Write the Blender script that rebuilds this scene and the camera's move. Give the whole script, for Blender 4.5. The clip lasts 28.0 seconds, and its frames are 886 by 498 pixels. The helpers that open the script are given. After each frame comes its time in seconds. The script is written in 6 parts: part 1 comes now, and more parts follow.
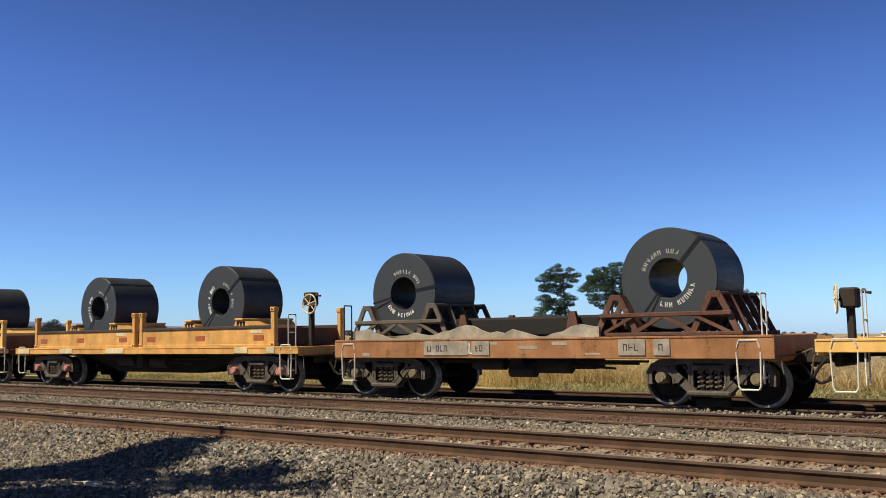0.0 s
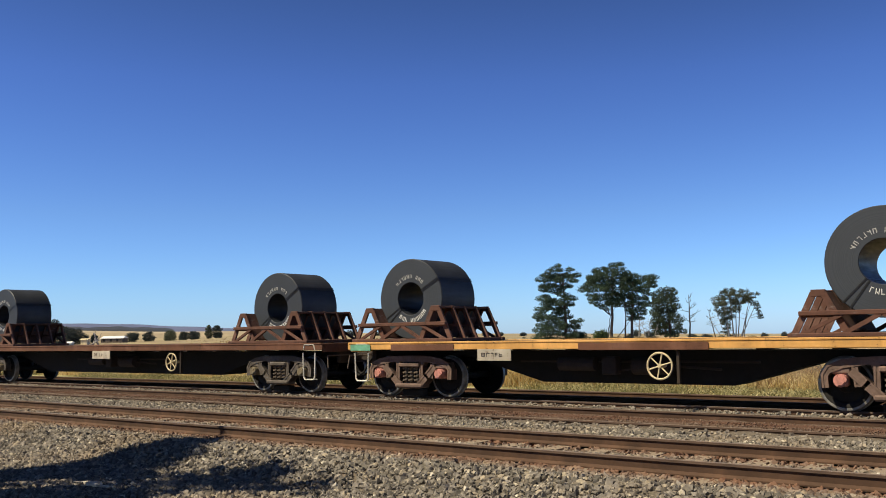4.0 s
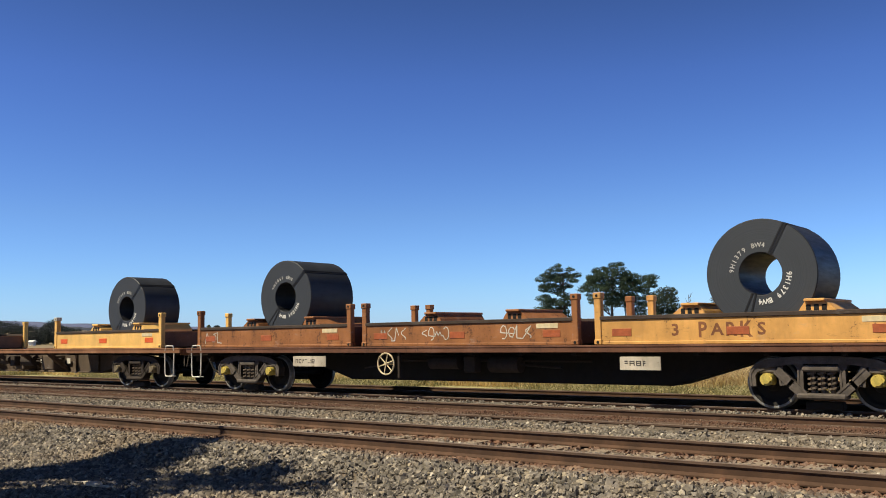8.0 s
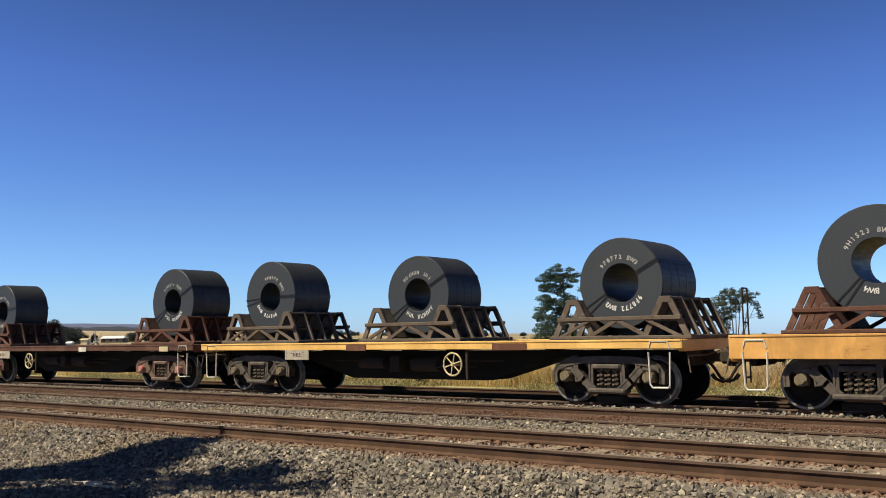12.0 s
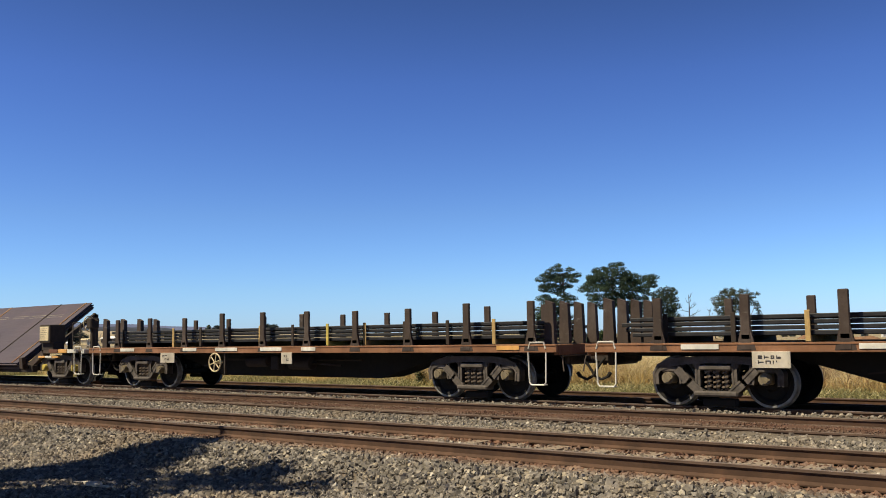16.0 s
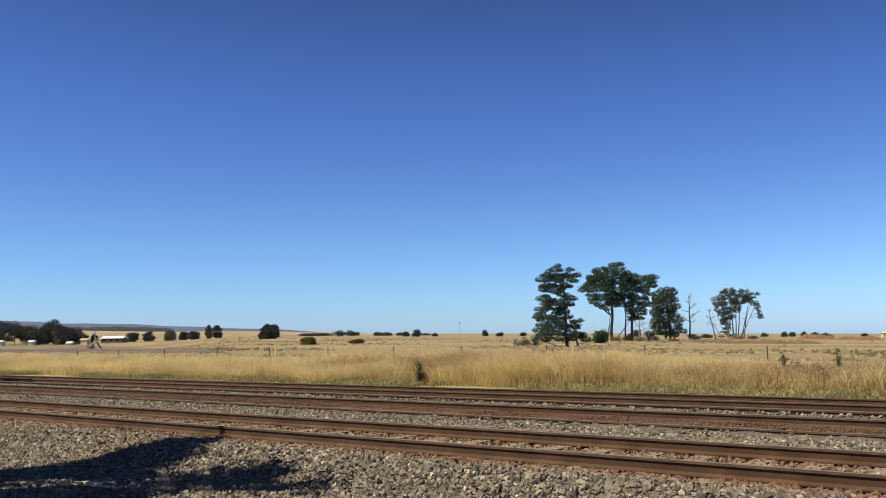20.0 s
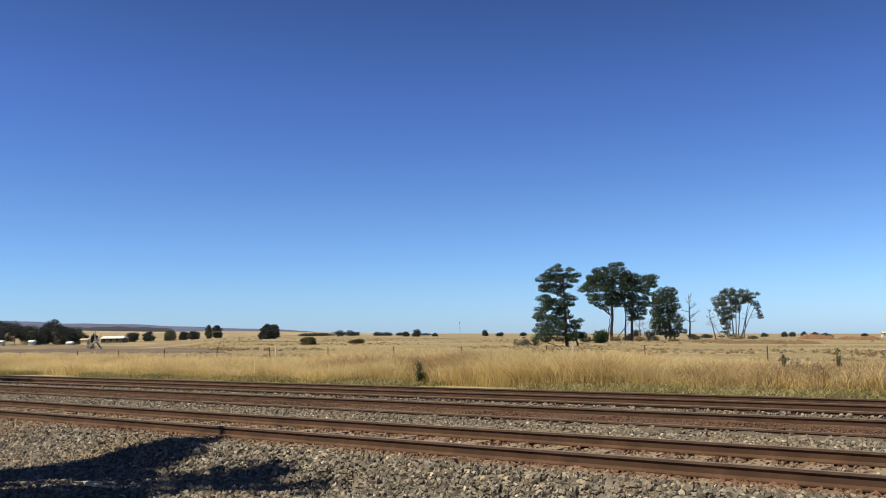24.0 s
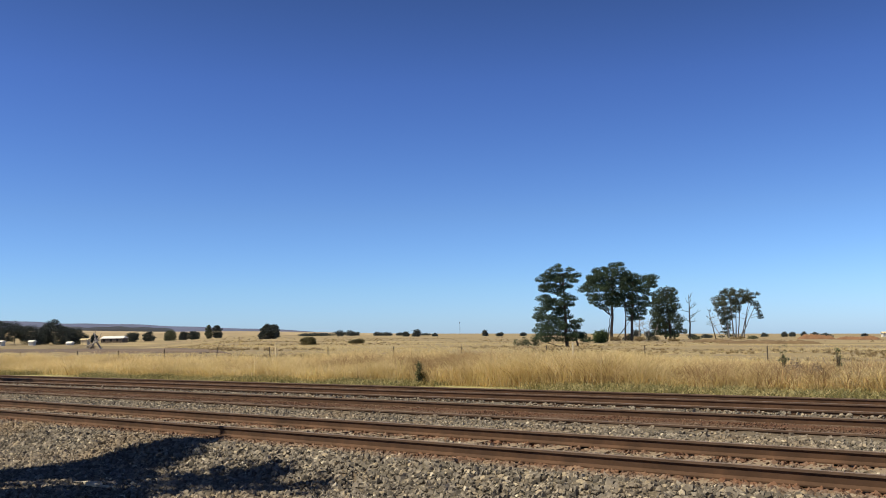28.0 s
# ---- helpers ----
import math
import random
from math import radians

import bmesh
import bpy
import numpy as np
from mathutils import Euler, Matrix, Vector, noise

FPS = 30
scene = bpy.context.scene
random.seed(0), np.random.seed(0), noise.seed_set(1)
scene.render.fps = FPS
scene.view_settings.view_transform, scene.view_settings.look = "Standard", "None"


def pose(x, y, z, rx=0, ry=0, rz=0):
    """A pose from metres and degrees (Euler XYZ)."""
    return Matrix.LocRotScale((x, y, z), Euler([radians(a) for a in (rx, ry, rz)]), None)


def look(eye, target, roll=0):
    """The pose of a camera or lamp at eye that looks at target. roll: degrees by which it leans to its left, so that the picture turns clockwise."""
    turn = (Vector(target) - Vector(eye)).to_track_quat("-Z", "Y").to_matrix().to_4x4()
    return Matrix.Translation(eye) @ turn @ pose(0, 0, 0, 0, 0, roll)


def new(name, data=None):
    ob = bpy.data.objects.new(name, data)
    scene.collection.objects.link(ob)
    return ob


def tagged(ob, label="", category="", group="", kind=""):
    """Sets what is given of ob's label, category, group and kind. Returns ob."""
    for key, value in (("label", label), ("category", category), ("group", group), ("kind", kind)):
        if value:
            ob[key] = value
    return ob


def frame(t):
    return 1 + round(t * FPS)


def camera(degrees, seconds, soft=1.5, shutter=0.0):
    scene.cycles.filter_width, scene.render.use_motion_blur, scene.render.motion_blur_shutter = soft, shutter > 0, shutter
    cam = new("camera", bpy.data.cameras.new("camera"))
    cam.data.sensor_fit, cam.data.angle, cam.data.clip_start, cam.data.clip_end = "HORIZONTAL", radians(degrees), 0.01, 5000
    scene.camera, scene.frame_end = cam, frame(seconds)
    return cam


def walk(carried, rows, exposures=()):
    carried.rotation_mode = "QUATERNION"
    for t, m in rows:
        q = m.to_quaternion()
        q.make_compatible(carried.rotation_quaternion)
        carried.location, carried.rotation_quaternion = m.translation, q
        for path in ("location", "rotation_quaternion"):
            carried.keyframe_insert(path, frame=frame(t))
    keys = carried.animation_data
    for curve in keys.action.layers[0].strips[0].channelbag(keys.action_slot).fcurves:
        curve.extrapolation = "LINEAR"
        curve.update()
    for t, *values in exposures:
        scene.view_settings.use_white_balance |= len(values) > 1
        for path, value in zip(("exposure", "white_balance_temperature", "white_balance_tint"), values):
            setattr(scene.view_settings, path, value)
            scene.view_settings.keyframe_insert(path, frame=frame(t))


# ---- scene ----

from math import cos, sin, pi, atan2, hypot
rnd = random.Random(7)

# ---- camera: stands still beside the line ----
cam = camera(52.21, 28.0, soft=0.95)
EYE = Vector((0, 0, 1.40))
turn = Matrix(((0.79260176, 0.07078153, 0.60561739), (0.60948212, -0.06310543, -0.79028428), (-0.01771979, 0.99549369, -0.09315755)))
STAND = Matrix.Translation(EYE) @ turn.to_4x4()
walk(cam, [(0.0, STAND), (28.0, STAND)], [(0.0, 0.10), (16.5, 0.10), (19.5, 0.02), (28.0, 0.02)])

# ---- world, sun ----
SUN_DIR = Vector((-0.34, -0.50, 0.82)).normalized()
world = bpy.data.worlds.new("sky")
scene.world = world
world.use_nodes = True
wn = world.node_tree.nodes
sky = wn.new("ShaderNodeTexSky")
sky.sky_type = "NISHITA"
sky.sun_disc = False
sky.sun_elevation = math.asin(SUN_DIR.z)
sky.sun_rotation = atan2(SUN_DIR.x, SUN_DIR.y)
sky.altitude = 200
sky.air_density = 1.0
sky.dust_density = 0.15
sky.ozone_density = 4.0
level = wn.new("ShaderNodeMix")
level.data_type, level.blend_type = "RGBA", "MULTIPLY"
level.inputs[0].default_value = 1.0
level.inputs[7].default_value = (0.085, 0.085, 0.085, 1)
depth = wn.new("ShaderNodeGamma")
depth.inputs[1].default_value = 1.45
tint = wn.new("ShaderNodeMix")
tint.data_type, tint.blend_type = "RGBA", "MULTIPLY"
tint.inputs[0].default_value = 1.0
# air colour: bluer close to the horizon, deeper and warmer overhead
where = wn.new("ShaderNodeTexCoord")
height = wn.new("ShaderNodeSeparateXYZ")
air = wn.new("ShaderNodeValToRGB")
air.color_ramp.elements[0].position, air.color_ramp.elements[0].color = 0.0, (0.315, 0.475, 0.91, 1)
air.color_ramp.elements[1].position, air.color_ramp.elements[1].color = 0.27, (0.425, 0.45, 0.615, 1)
for at_, rgb_ in ((0.05, (0.375, 0.49, 0.75)), (0.13, (0.43, 0.485, 0.642)), (0.40, (0.36, 0.36, 0.44)), (0.65, (0.24, 0.19, 0.15)), (1.0, (0.20, 0.155, 0.115))):
    air.color_ramp.elements.new(at_).color = rgb_ + (1,)
wl = world.node_tree.links
wl.new(sky.outputs[0], level.inputs[6])
wl.new(level.outputs[2], depth.inputs[0])
wl.new(depth.outputs[0], tint.inputs[6])
wl.new(where.outputs["Generated"], height.inputs[0])
wl.new(height.outputs[2], air.inputs[0])
wl.new(air.outputs[0], tint.inputs[7])
wl.new(tint.outputs[2], wn["Background"].inputs[0])
wn["Background"].inputs[1].default_value = 3.0
sun_data = bpy.data.lights.new("sun", "SUN")
sun_data.energy = 5.95
sun_data.angle = radians(0.53)
sun_data.color = (1.0, 0.89, 0.65)
sun = new("sun", sun_data)
sun.matrix_world = look(SUN_DIR * 60, (0, 0, 0))


# ---- materials ----
def material(name, rough=0.8, metal=0.0):
    m = bpy.data.materials.new(name)
    m.use_nodes = True
    b = m.node_tree.nodes["Principled BSDF"]
    b.inputs["Roughness"].default_value = rough
    b.inputs["Metallic"].default_value = metal
    return m, m.node_tree.nodes, m.node_tree.links, b


def coords(n, l, space="Object"):
    if space == "World":
        return n.new("ShaderNodeNewGeometry").outputs["Position"]
    return n.new("ShaderNodeTexCoord").outputs[space]


def noise_tex(n, l, co, scale, detail=4, rough=0.6, stretch=None):
    t = n.new("ShaderNodeTexNoise")
    t.inputs["Scale"].default_value = scale
    t.inputs["Detail"].default_value = detail
    t.inputs["Roughness"].default_value = rough
    if stretch:
        mp = n.new("ShaderNodeMapping")
        mp.inputs["Scale"].default_value = stretch
        l.new(co, mp.inputs["Vector"])
        co = mp.outputs["Vector"]
    l.new(co, t.inputs["Vector"])
    return t.outputs["Fac"]


def ramp(n, l, fac, stops):
    r = n.new("ShaderNodeValToRGB")
    e = r.color_ramp.elements
    while len(e) < len(stops):
        e.new(0.5)
    for el, (p, c) in zip(e, stops):
        el.position = p
        el.color = (*c, 1) if len(c) == 3 else (c[0], c[0], c[0], 1)
    l.new(fac, r.inputs["Fac"])
    return r.outputs["Color"]


def mix(n, l, fac, a, b, kind="MIX"):
    x = n.new("ShaderNodeMix")
    x.data_type = "RGBA"
    x.blend_type = kind
    for sock, v in ((x.inputs[0], fac), (x.inputs[6], a), (x.inputs[7], b)):
        if isinstance(v, (int, float)):
            sock.default_value = v
        elif isinstance(v, tuple):
            sock.default_value = (*v, 1)
        else:
            l.new(v, sock)
    return x.outputs[2]


def bump(n, l, b, height, strength=0.3, dist=0.02):
    k = n.new("ShaderNodeBump")
    k.inputs["Strength"].default_value = strength
    k.inputs["Distance"].default_value = dist
    l.new(height, k.inputs["Height"])
    l.new(k.outputs["Normal"], b.inputs["Normal"])


def paint(name, rgb, rust=0.35, rust_rgb=(0.11, 0.045, 0.022), rough=0.55, fade=0.25):
    """Old paint on steel: faded patches, streaks that run down, rust that breaks through."""
    m, n, l, b = material(name, rough)
    co = coords(n, l)
    big = noise_tex(n, l, co, 1.3, 5)
    streak = noise_tex(n, l, co, 2.2, 6, 0.65, (2.0, 1.0, 0.5))
    fine = noise_tex(n, l, co, 22, 5, 0.7)
    pale = tuple(min(1, c * (1 + fade) + 0.03) for c in rgb)
    dark = tuple(c * (1 - fade * 1.3) for c in rgb)
    col = ramp(n, l, big, [(0.3, dark), (0.55, rgb), (0.75, pale)])
    col = mix(n, l, ramp(n, l, streak, [(0.45, (0.0,)), (0.75, (min(0.7, fade * 2.4),))]), col, tuple(c * 0.55 for c in rgb))
    r = n.new("ShaderNodeMath")
    r.operation = "MULTIPLY"
    l.new(streak, r.inputs[0])
    l.new(fine, r.inputs[1])
    edge = 0.44 - 0.24 * rust
    col = mix(n, l, ramp(n, l, r.outputs[0], [(edge, (0.0,)), (edge + 0.06, (1.0,))]), col, rust_rgb)
    chip = noise_tex(n, l, co, 3.1, 7, 0.72, (0.55, 1.0, 1.7))
    pale_dust = tuple(0.55 * c + 0.16 for c in rgb)
    col = mix(n, l, ramp(n, l, chip, [(0.60, (0.0,)), (0.68, (0.25 + 0.9 * rust,))]), col, pale_dust)
    col = mix(n, l, ramp(n, l, chip, [(0.30, (0.2 + 1.1 * rust,)), (0.40, (0.0,))]), col, rust_rgb)
    l.new(col, b.inputs["Base Color"])
    l.new(ramp(n, l, fine, [(0.3, (rough - 0.1,)), (0.7, (min(1, rough + 0.25),))]), b.inputs["Roughness"])
    bump(n, l, b, fine, 0.25, 0.01)
    return m


def plain(name, rgb, rough=0.7, metal=0.0, var=0.3, scale=8.0, b_str=0.2):
    m, n, l, b = material(name, rough, metal)
    co = coords(n, l)
    f = noise_tex(n, l, co, scale, 6, 0.65)
    g = noise_tex(n, l, co, scale * 6, 4, 0.7)
    col = ramp(n, l, f, [(0.3, tuple(c * (1 - var) for c in rgb)), (0.7, tuple(min(1, c * (1 + var)) for c in rgb))])
    col = mix(n, l, ramp(n, l, g, [(0.35, (0.0,)), (0.7, (0.5,))]), col, tuple(c * 0.6 for c in rgb))
    l.new(col, b.inputs["Base Color"])
    bump(n, l, b, g, b_str, 0.008)
    return m


YELLOW = paint("yellow_paint", (0.88, 0.53, 0.16), 0.12, fade=0.15)
YELLOW_OLD = paint("weathered_yellow_paint", (0.73, 0.385, 0.11), 0.34, fade=0.24)
YELLOW_BRIGHT = paint("bright_yellow_paint", (0.77, 0.40, 0.03), 0.14, fade=0.16)
ORANGE_RUST = paint("rusting_orange_paint", (0.34, 0.135, 0.045), 0.55)
BROWN_PAINT = paint("brown_paint", (0.26, 0.10, 0.04), 0.45)
RUST = paint("rusted_steel", (0.15, 0.062, 0.035), 0.5, (0.075, 0.035, 0.025), 0.85)
RUST_RED = paint("red_rusted_steel", (0.125, 0.055, 0.038), 0.45, (0.06, 0.032, 0.025), 0.9)
GREY_RUST = paint("dusty_grey_brown_steel", (0.135, 0.104, 0.083), 0.35, (0.07, 0.044, 0.032), 0.9)
CRADLE_DUSTY = paint("dusty_tan_cradle_steel", (0.225, 0.165, 0.122), 0.35, (0.10, 0.06, 0.042), 0.9)
STRIPE = paint("lemon_yellow_stripe", (0.80, 0.56, 0.03), 0.12, fade=0.12)
STAKE = paint("dark_brown_stake_steel", (0.062, 0.042, 0.034), 0.4, (0.034, 0.024, 0.020), 0.9)
GIRDER = paint("dusty_brown_girder_steel", (0.100, 0.070, 0.048), 0.3, (0.05, 0.034, 0.025), 0.9)
BROWN_SILL = paint("worn_orange_brown_sill", (0.27, 0.125, 0.062), 0.35, (0.10, 0.05, 0.034), 0.8)
ORANGE_SILL = paint("worn_orange_sill", (0.36, 0.165, 0.07), 0.5, (0.13, 0.062, 0.036), 0.8)
DUST = plain("pale_dusty_steel", (0.36, 0.32, 0.27), 0.95, 0, 0.45, 2.2)
BLACK = plain("grimy_black_steel", (0.013, 0.011, 0.010), 0.9)
UNDER = plain("brown_grime", (0.038, 0.027, 0.021), 0.9)
CAST = plain("dusty_cast_steel", (0.105, 0.087, 0.075), 0.85, 0, 0.6, 4.0)
SPRING_MAT = plain("dusty_spring_steel", (0.15, 0.115, 0.085), 0.9, 0, 0.4, 9.0)
CAST_RED = plain("red_oxide_cast_steel", (0.165, 0.108, 0.086), 0.9, 0, 0.5, 4.0)
CREAM = paint("cream_paint", (0.72, 0.60, 0.38), 0.2)
BOARD = paint("dusty_pale_board", (0.54, 0.48, 0.39), 0.4, fade=0.3)
WHITE = paint("dirty_white_paint", (0.72, 0.69, 0.62), 0.2)
CHALK_WORN = plain("worn_grey_stencil_paint", (0.46, 0.46, 0.45), 0.85, 0, 0.45, 14.0)
WHITE_CHALK = plain("white_stencil_paint", (0.78, 0.78, 0.76), 0.8)
ORANGE = plain("orange_reflector", (0.80, 0.13, 0.02), 0.35, 0, 0.12)
RED_OLD = plain("faded_red_reflector", (0.42, 0.11, 0.04), 0.5)
PINK = plain("faded_pink_paint", (0.55, 0.24, 0.20), 0.6)
TIE_RUST = plain("orange_rusted_strap", (0.30, 0.15, 0.055), 0.85, 0, 0.4, 5.0)
CAP_YELLOW = plain("yellow_axle_cap_paint", (0.56, 0.44, 0.10), 0.6)
CAP_GREY = plain("dull_axle_cap", (0.20, 0.16, 0.10), 0.6)
BRIGHT_STEEL = plain("polished_wheel_steel", (0.28, 0.268, 0.25), 0.45, 0.3, 0.6, 5.0)
STRAP = plain("black_steel_strap", (0.012, 0.012, 0.014), 0.45)
INK = plain("dark_lettering", (0.05, 0.04, 0.04), 0.8)
GREEN = plain("pale_green_paint", (0.16, 0.42, 0.28), 0.6)
RAIL_RUST = plain("rusty_rail_side", (0.094, 0.050, 0.030), 0.95, 0, 0.6, 1.3)
RAIL_TOP = plain("worn_rail_head", (0.21, 0.155, 0.125), 0.65, 0.1, 0.25, 3.0)
RAIL_EDGE = plain("dark_brown_rail_edge", (0.095, 0.058, 0.042), 0.9, 0, 0.4, 3.0)
CONCRETE = plain("dusty_concrete", (0.27, 0.21, 0.16), 0.95, 0, 0.25, 4.0)
BARK = plain("grey_brown_bark", (0.085, 0.068, 0.055), 0.95, 0, 0.4, 4.0)
BARK_PALE = plain("bleached_wood", (0.36, 0.33, 0.30), 0.9, 0, 0.3, 4.0)
BAR_STEEL = plain("dark_rolled_steel_bar", (0.035, 0.034, 0.036), 0.5, 0.35, 0.4, 6.0)
DUNNAGE = plain("pale_dunnage_timber", (0.50, 0.34, 0.14), 0.9, 0, 0.3, 5.0)


def coil_side():
    m, n, l, b = material("oiled_dark_steel_wrap", 0.5, 0.15)
    co = coords(n, l)
    f = noise_tex(n, l, co, 1.6, 4)
    g = noise_tex(n, l, co, 14, 4, 0.6, (1, 0.12, 1))
    col = ramp(n, l, f, [(0.3, (0.024, 0.027, 0.034)), (0.7, (0.042, 0.045, 0.054))])
    l.new(col, b.inputs["Base Color"])
    b.inputs["Specular IOR Level"].default_value = 0.35
    l.new(ramp(n, l, g, [(0.3, (0.45,)), (0.7, (0.65,))]), b.inputs["Roughness"])
    return m


def coil_face():
    """Edges of the wound strip: fine rings about the eye."""
    m, n, l, b = material("wound_strip_edges", 0.6, 0.25)
    co = coords(n, l)
    sep = n.new("ShaderNodeSeparateXYZ")
    l.new(co, sep.inputs[0])
    com = n.new("ShaderNodeCombineXYZ")
    l.new(sep.outputs[0], com.inputs[0])
    l.new(sep.outputs[2], com.inputs[2])
    ln = n.new("ShaderNodeVectorMath")
    ln.operation = "LENGTH"
    l.new(com.outputs[0], ln.inputs[0])
    w = n.new("ShaderNodeTexNoise")
    w.noise_dimensions = "1D"
    w.inputs["Scale"].default_value = 70
    w.inputs["Detail"].default_value = 5
    l.new(ln.outputs["Value"], w.inputs["W"])
    f = noise_tex(n, l, co, 2.0, 5)
    col = ramp(n, l, w.outputs["Fac"], [(0.3, (0.036, 0.043, 0.056)), (0.7, (0.058, 0.066, 0.082))])
    col = mix(n, l, ramp(n, l, f, [(0.35, (0.0,)), (0.75, (0.7,))]), col, (0.040, 0.046, 0.058))
    l.new(col, b.inputs["Base Color"])
    bump(n, l, b, w.outputs["Fac"], 0.12, 0.006)
    return m


COIL_SIDE, COIL_FACE = coil_side(), coil_face()


def plate_steel():
    m, n, l, b = material("purple_brown_mill_plate", 0.6, 0.1)
    co = coords(n, l)
    f = noise_tex(n, l, co, 0.9, 5, 0.6, (1, 1, 1))
    s = noise_tex(n, l, co, 3.5, 6, 0.7, (0.25, 1.5, 1.5))
    col = ramp(n, l, f, [(0.3, (0.046, 0.033, 0.047)), (0.55, (0.062, 0.043, 0.057)), (0.75, (0.076, 0.049, 0.058))])
    col = mix(n, l, ramp(n, l, s, [(0.45, (0.0,)), (0.75, (0.6,))]), col, (0.054, 0.044, 0.058))
    l.new(col, b.inputs["Base Color"])
    l.new(ramp(n, l, s, [(0.3, (0.45,)), (0.7, (0.7,))]), b.inputs["Roughness"])
    return m


PLATE = plate_steel()


def rail_dirt(n, l, sep, wobble, y):
    """Share of rust and brake dust on the stones beside a rail that lies at y."""
    d = n.new("ShaderNodeMath")
    d.operation = "SUBTRACT"
    l.new(sep.outputs[1], d.inputs[0])
    d.inputs[1].default_value = y
    a = n.new("ShaderNodeMath")
    a.operation = "ABSOLUTE"
    l.new(d.outputs[0], a.inputs[0])
    w = n.new("ShaderNodeMath")
    w.operation = "MULTIPLY_ADD"
    l.new(wobble, w.inputs[0])
    w.inputs[1].default_value = 0.5
    l.new(a.outputs[0], w.inputs[2])
    k = n.new("ShaderNodeMapRange")
    l.new(w.outputs[0], k.inputs[0])
    k.inputs[1].default_value, k.inputs[2].default_value = 0.30, 0.80
    k.inputs[3].default_value, k.inputs[4].default_value = 0.9, 0.0
    return k.outputs[0]


def ballast_mat():
    m, n, l, b = material("crushed_basalt", 0.95)
    rn = n.new("ShaderNodeNewGeometry").outputs["Random Per Island"]
    col = ramp(n, l, rn, [(0.0, (0.058, 0.051, 0.043)), (0.4, (0.180, 0.160, 0.139)), (0.8, (0.303, 0.266, 0.230)), (0.95, (0.40, 0.33, 0.24)), (1.0, (0.64, 0.59, 0.50))])
    co = coords(n, l, "World")
    f = noise_tex(n, l, co, 30, 4)
    big = noise_tex(n, l, co, 0.5, 4)
    col = mix(n, l, ramp(n, l, f, [(0.35, (0.0,)), (0.7, (0.6,))]), col, (0.14, 0.12, 0.103))
    col = mix(n, l, ramp(n, l, big, [(0.5, (0.0,)), (0.7, (0.45,))]), col, (0.24, 0.165, 0.10))
    sep = n.new("ShaderNodeSeparateXYZ")
    l.new(co, sep.inputs[0])
    for yr in (9.415, 11.085, 14.75, 17.3, 17.63, 19.6):
        col = mix(n, l, rail_dirt(n, l, sep, big, yr), col, (0.115, 0.050, 0.029) if yr == 14.75 else (0.165, 0.075, 0.042))
    l.new(col, b.inputs["Base Color"])
    return m


BALLAST = ballast_mat()


def ground_mat():
    m, n, l, b = material("ballast_bed_and_dry_pasture", 0.98)
    co = coords(n, l, "World")
    sep = n.new("ShaderNodeSeparateXYZ")
    l.new(co, sep.inputs[0])
    st = noise_tex(n, l, co, 26, 5, 0.7)
    st2 = noise_tex(n, l, co, 0.7, 4)
    bed = ramp(n, l, st, [(0.3, (0.05, 0.043, 0.036)), (0.7, (0.20, 0.172, 0.138))])
    bed = mix(n, l, ramp(n, l, st2, [(0.45, (0.0,)), (0.7, (0.5,))]), bed, (0.17, 0.11, 0.07))
    for yr in (9.415, 11.085, 14.75, 17.3, 17.63, 19.6):
        bed = mix(n, l, rail_dirt(n, l, sep, st2, yr), bed, (0.085, 0.038, 0.022) if yr == 14.75 else (0.150, 0.070, 0.038))
    gr = noise_tex(n, l, co, 0.045, 6, 0.65)
    far = noise_tex(n, l, co, 0.016, 5, 0.7, (1.0, 3.0, 1.0))
    gs = noise_tex(n, l, co, 0.9, 6, 0.7)
    pas = ramp(n, l, gr, [(0.3, (0.25, 0.195, 0.105)), (0.5, (0.36, 0.29, 0.155)), (0.7, (0.44, 0.365, 0.205))])
    pas = mix(n, l, ramp(n, l, gs, [(0.4, (0.0,)), (0.75, (0.65,))]), pas, (0.24, 0.18, 0.075))
    pas = mix(n, l, ramp(n, l, far, [(0.42, (0.0,)), (0.58, (0.85,))]), pas, (0.20, 0.155, 0.095))
    wob = n.new("ShaderNodeMath")
    wob.operation = "MULTIPLY_ADD"
    l.new(st2, wob.inputs[0])
    wob.inputs[1].default_value = 1.6
    l.new(sep.outputs[1], wob.inputs[2])
    k = n.new("ShaderNodeMapRange")
    l.new(wob.outputs[0], k.inputs[0])
    k.inputs[1].default_value, k.inputs[2].default_value = 20.8, 22.2
    v = n.new("ShaderNodeMapRange")
    l.new(wob.outputs[0], v.inputs[0])
    v.inputs[1].default_value, v.inputs[2].default_value = 25.0, 28.5
    verge = ramp(n, l, gs, [(0.3, (0.20, 0.20, 0.085)), (0.7, (0.38, 0.34, 0.17))])
    pas = mix(n, l, v.outputs[0], verge, pas)
    l.new(mix(n, l, k.outputs[0], bed, pas), b.inputs["Base Color"])
    bump(n, l, b, st, 0.5, 0.03)
    return m


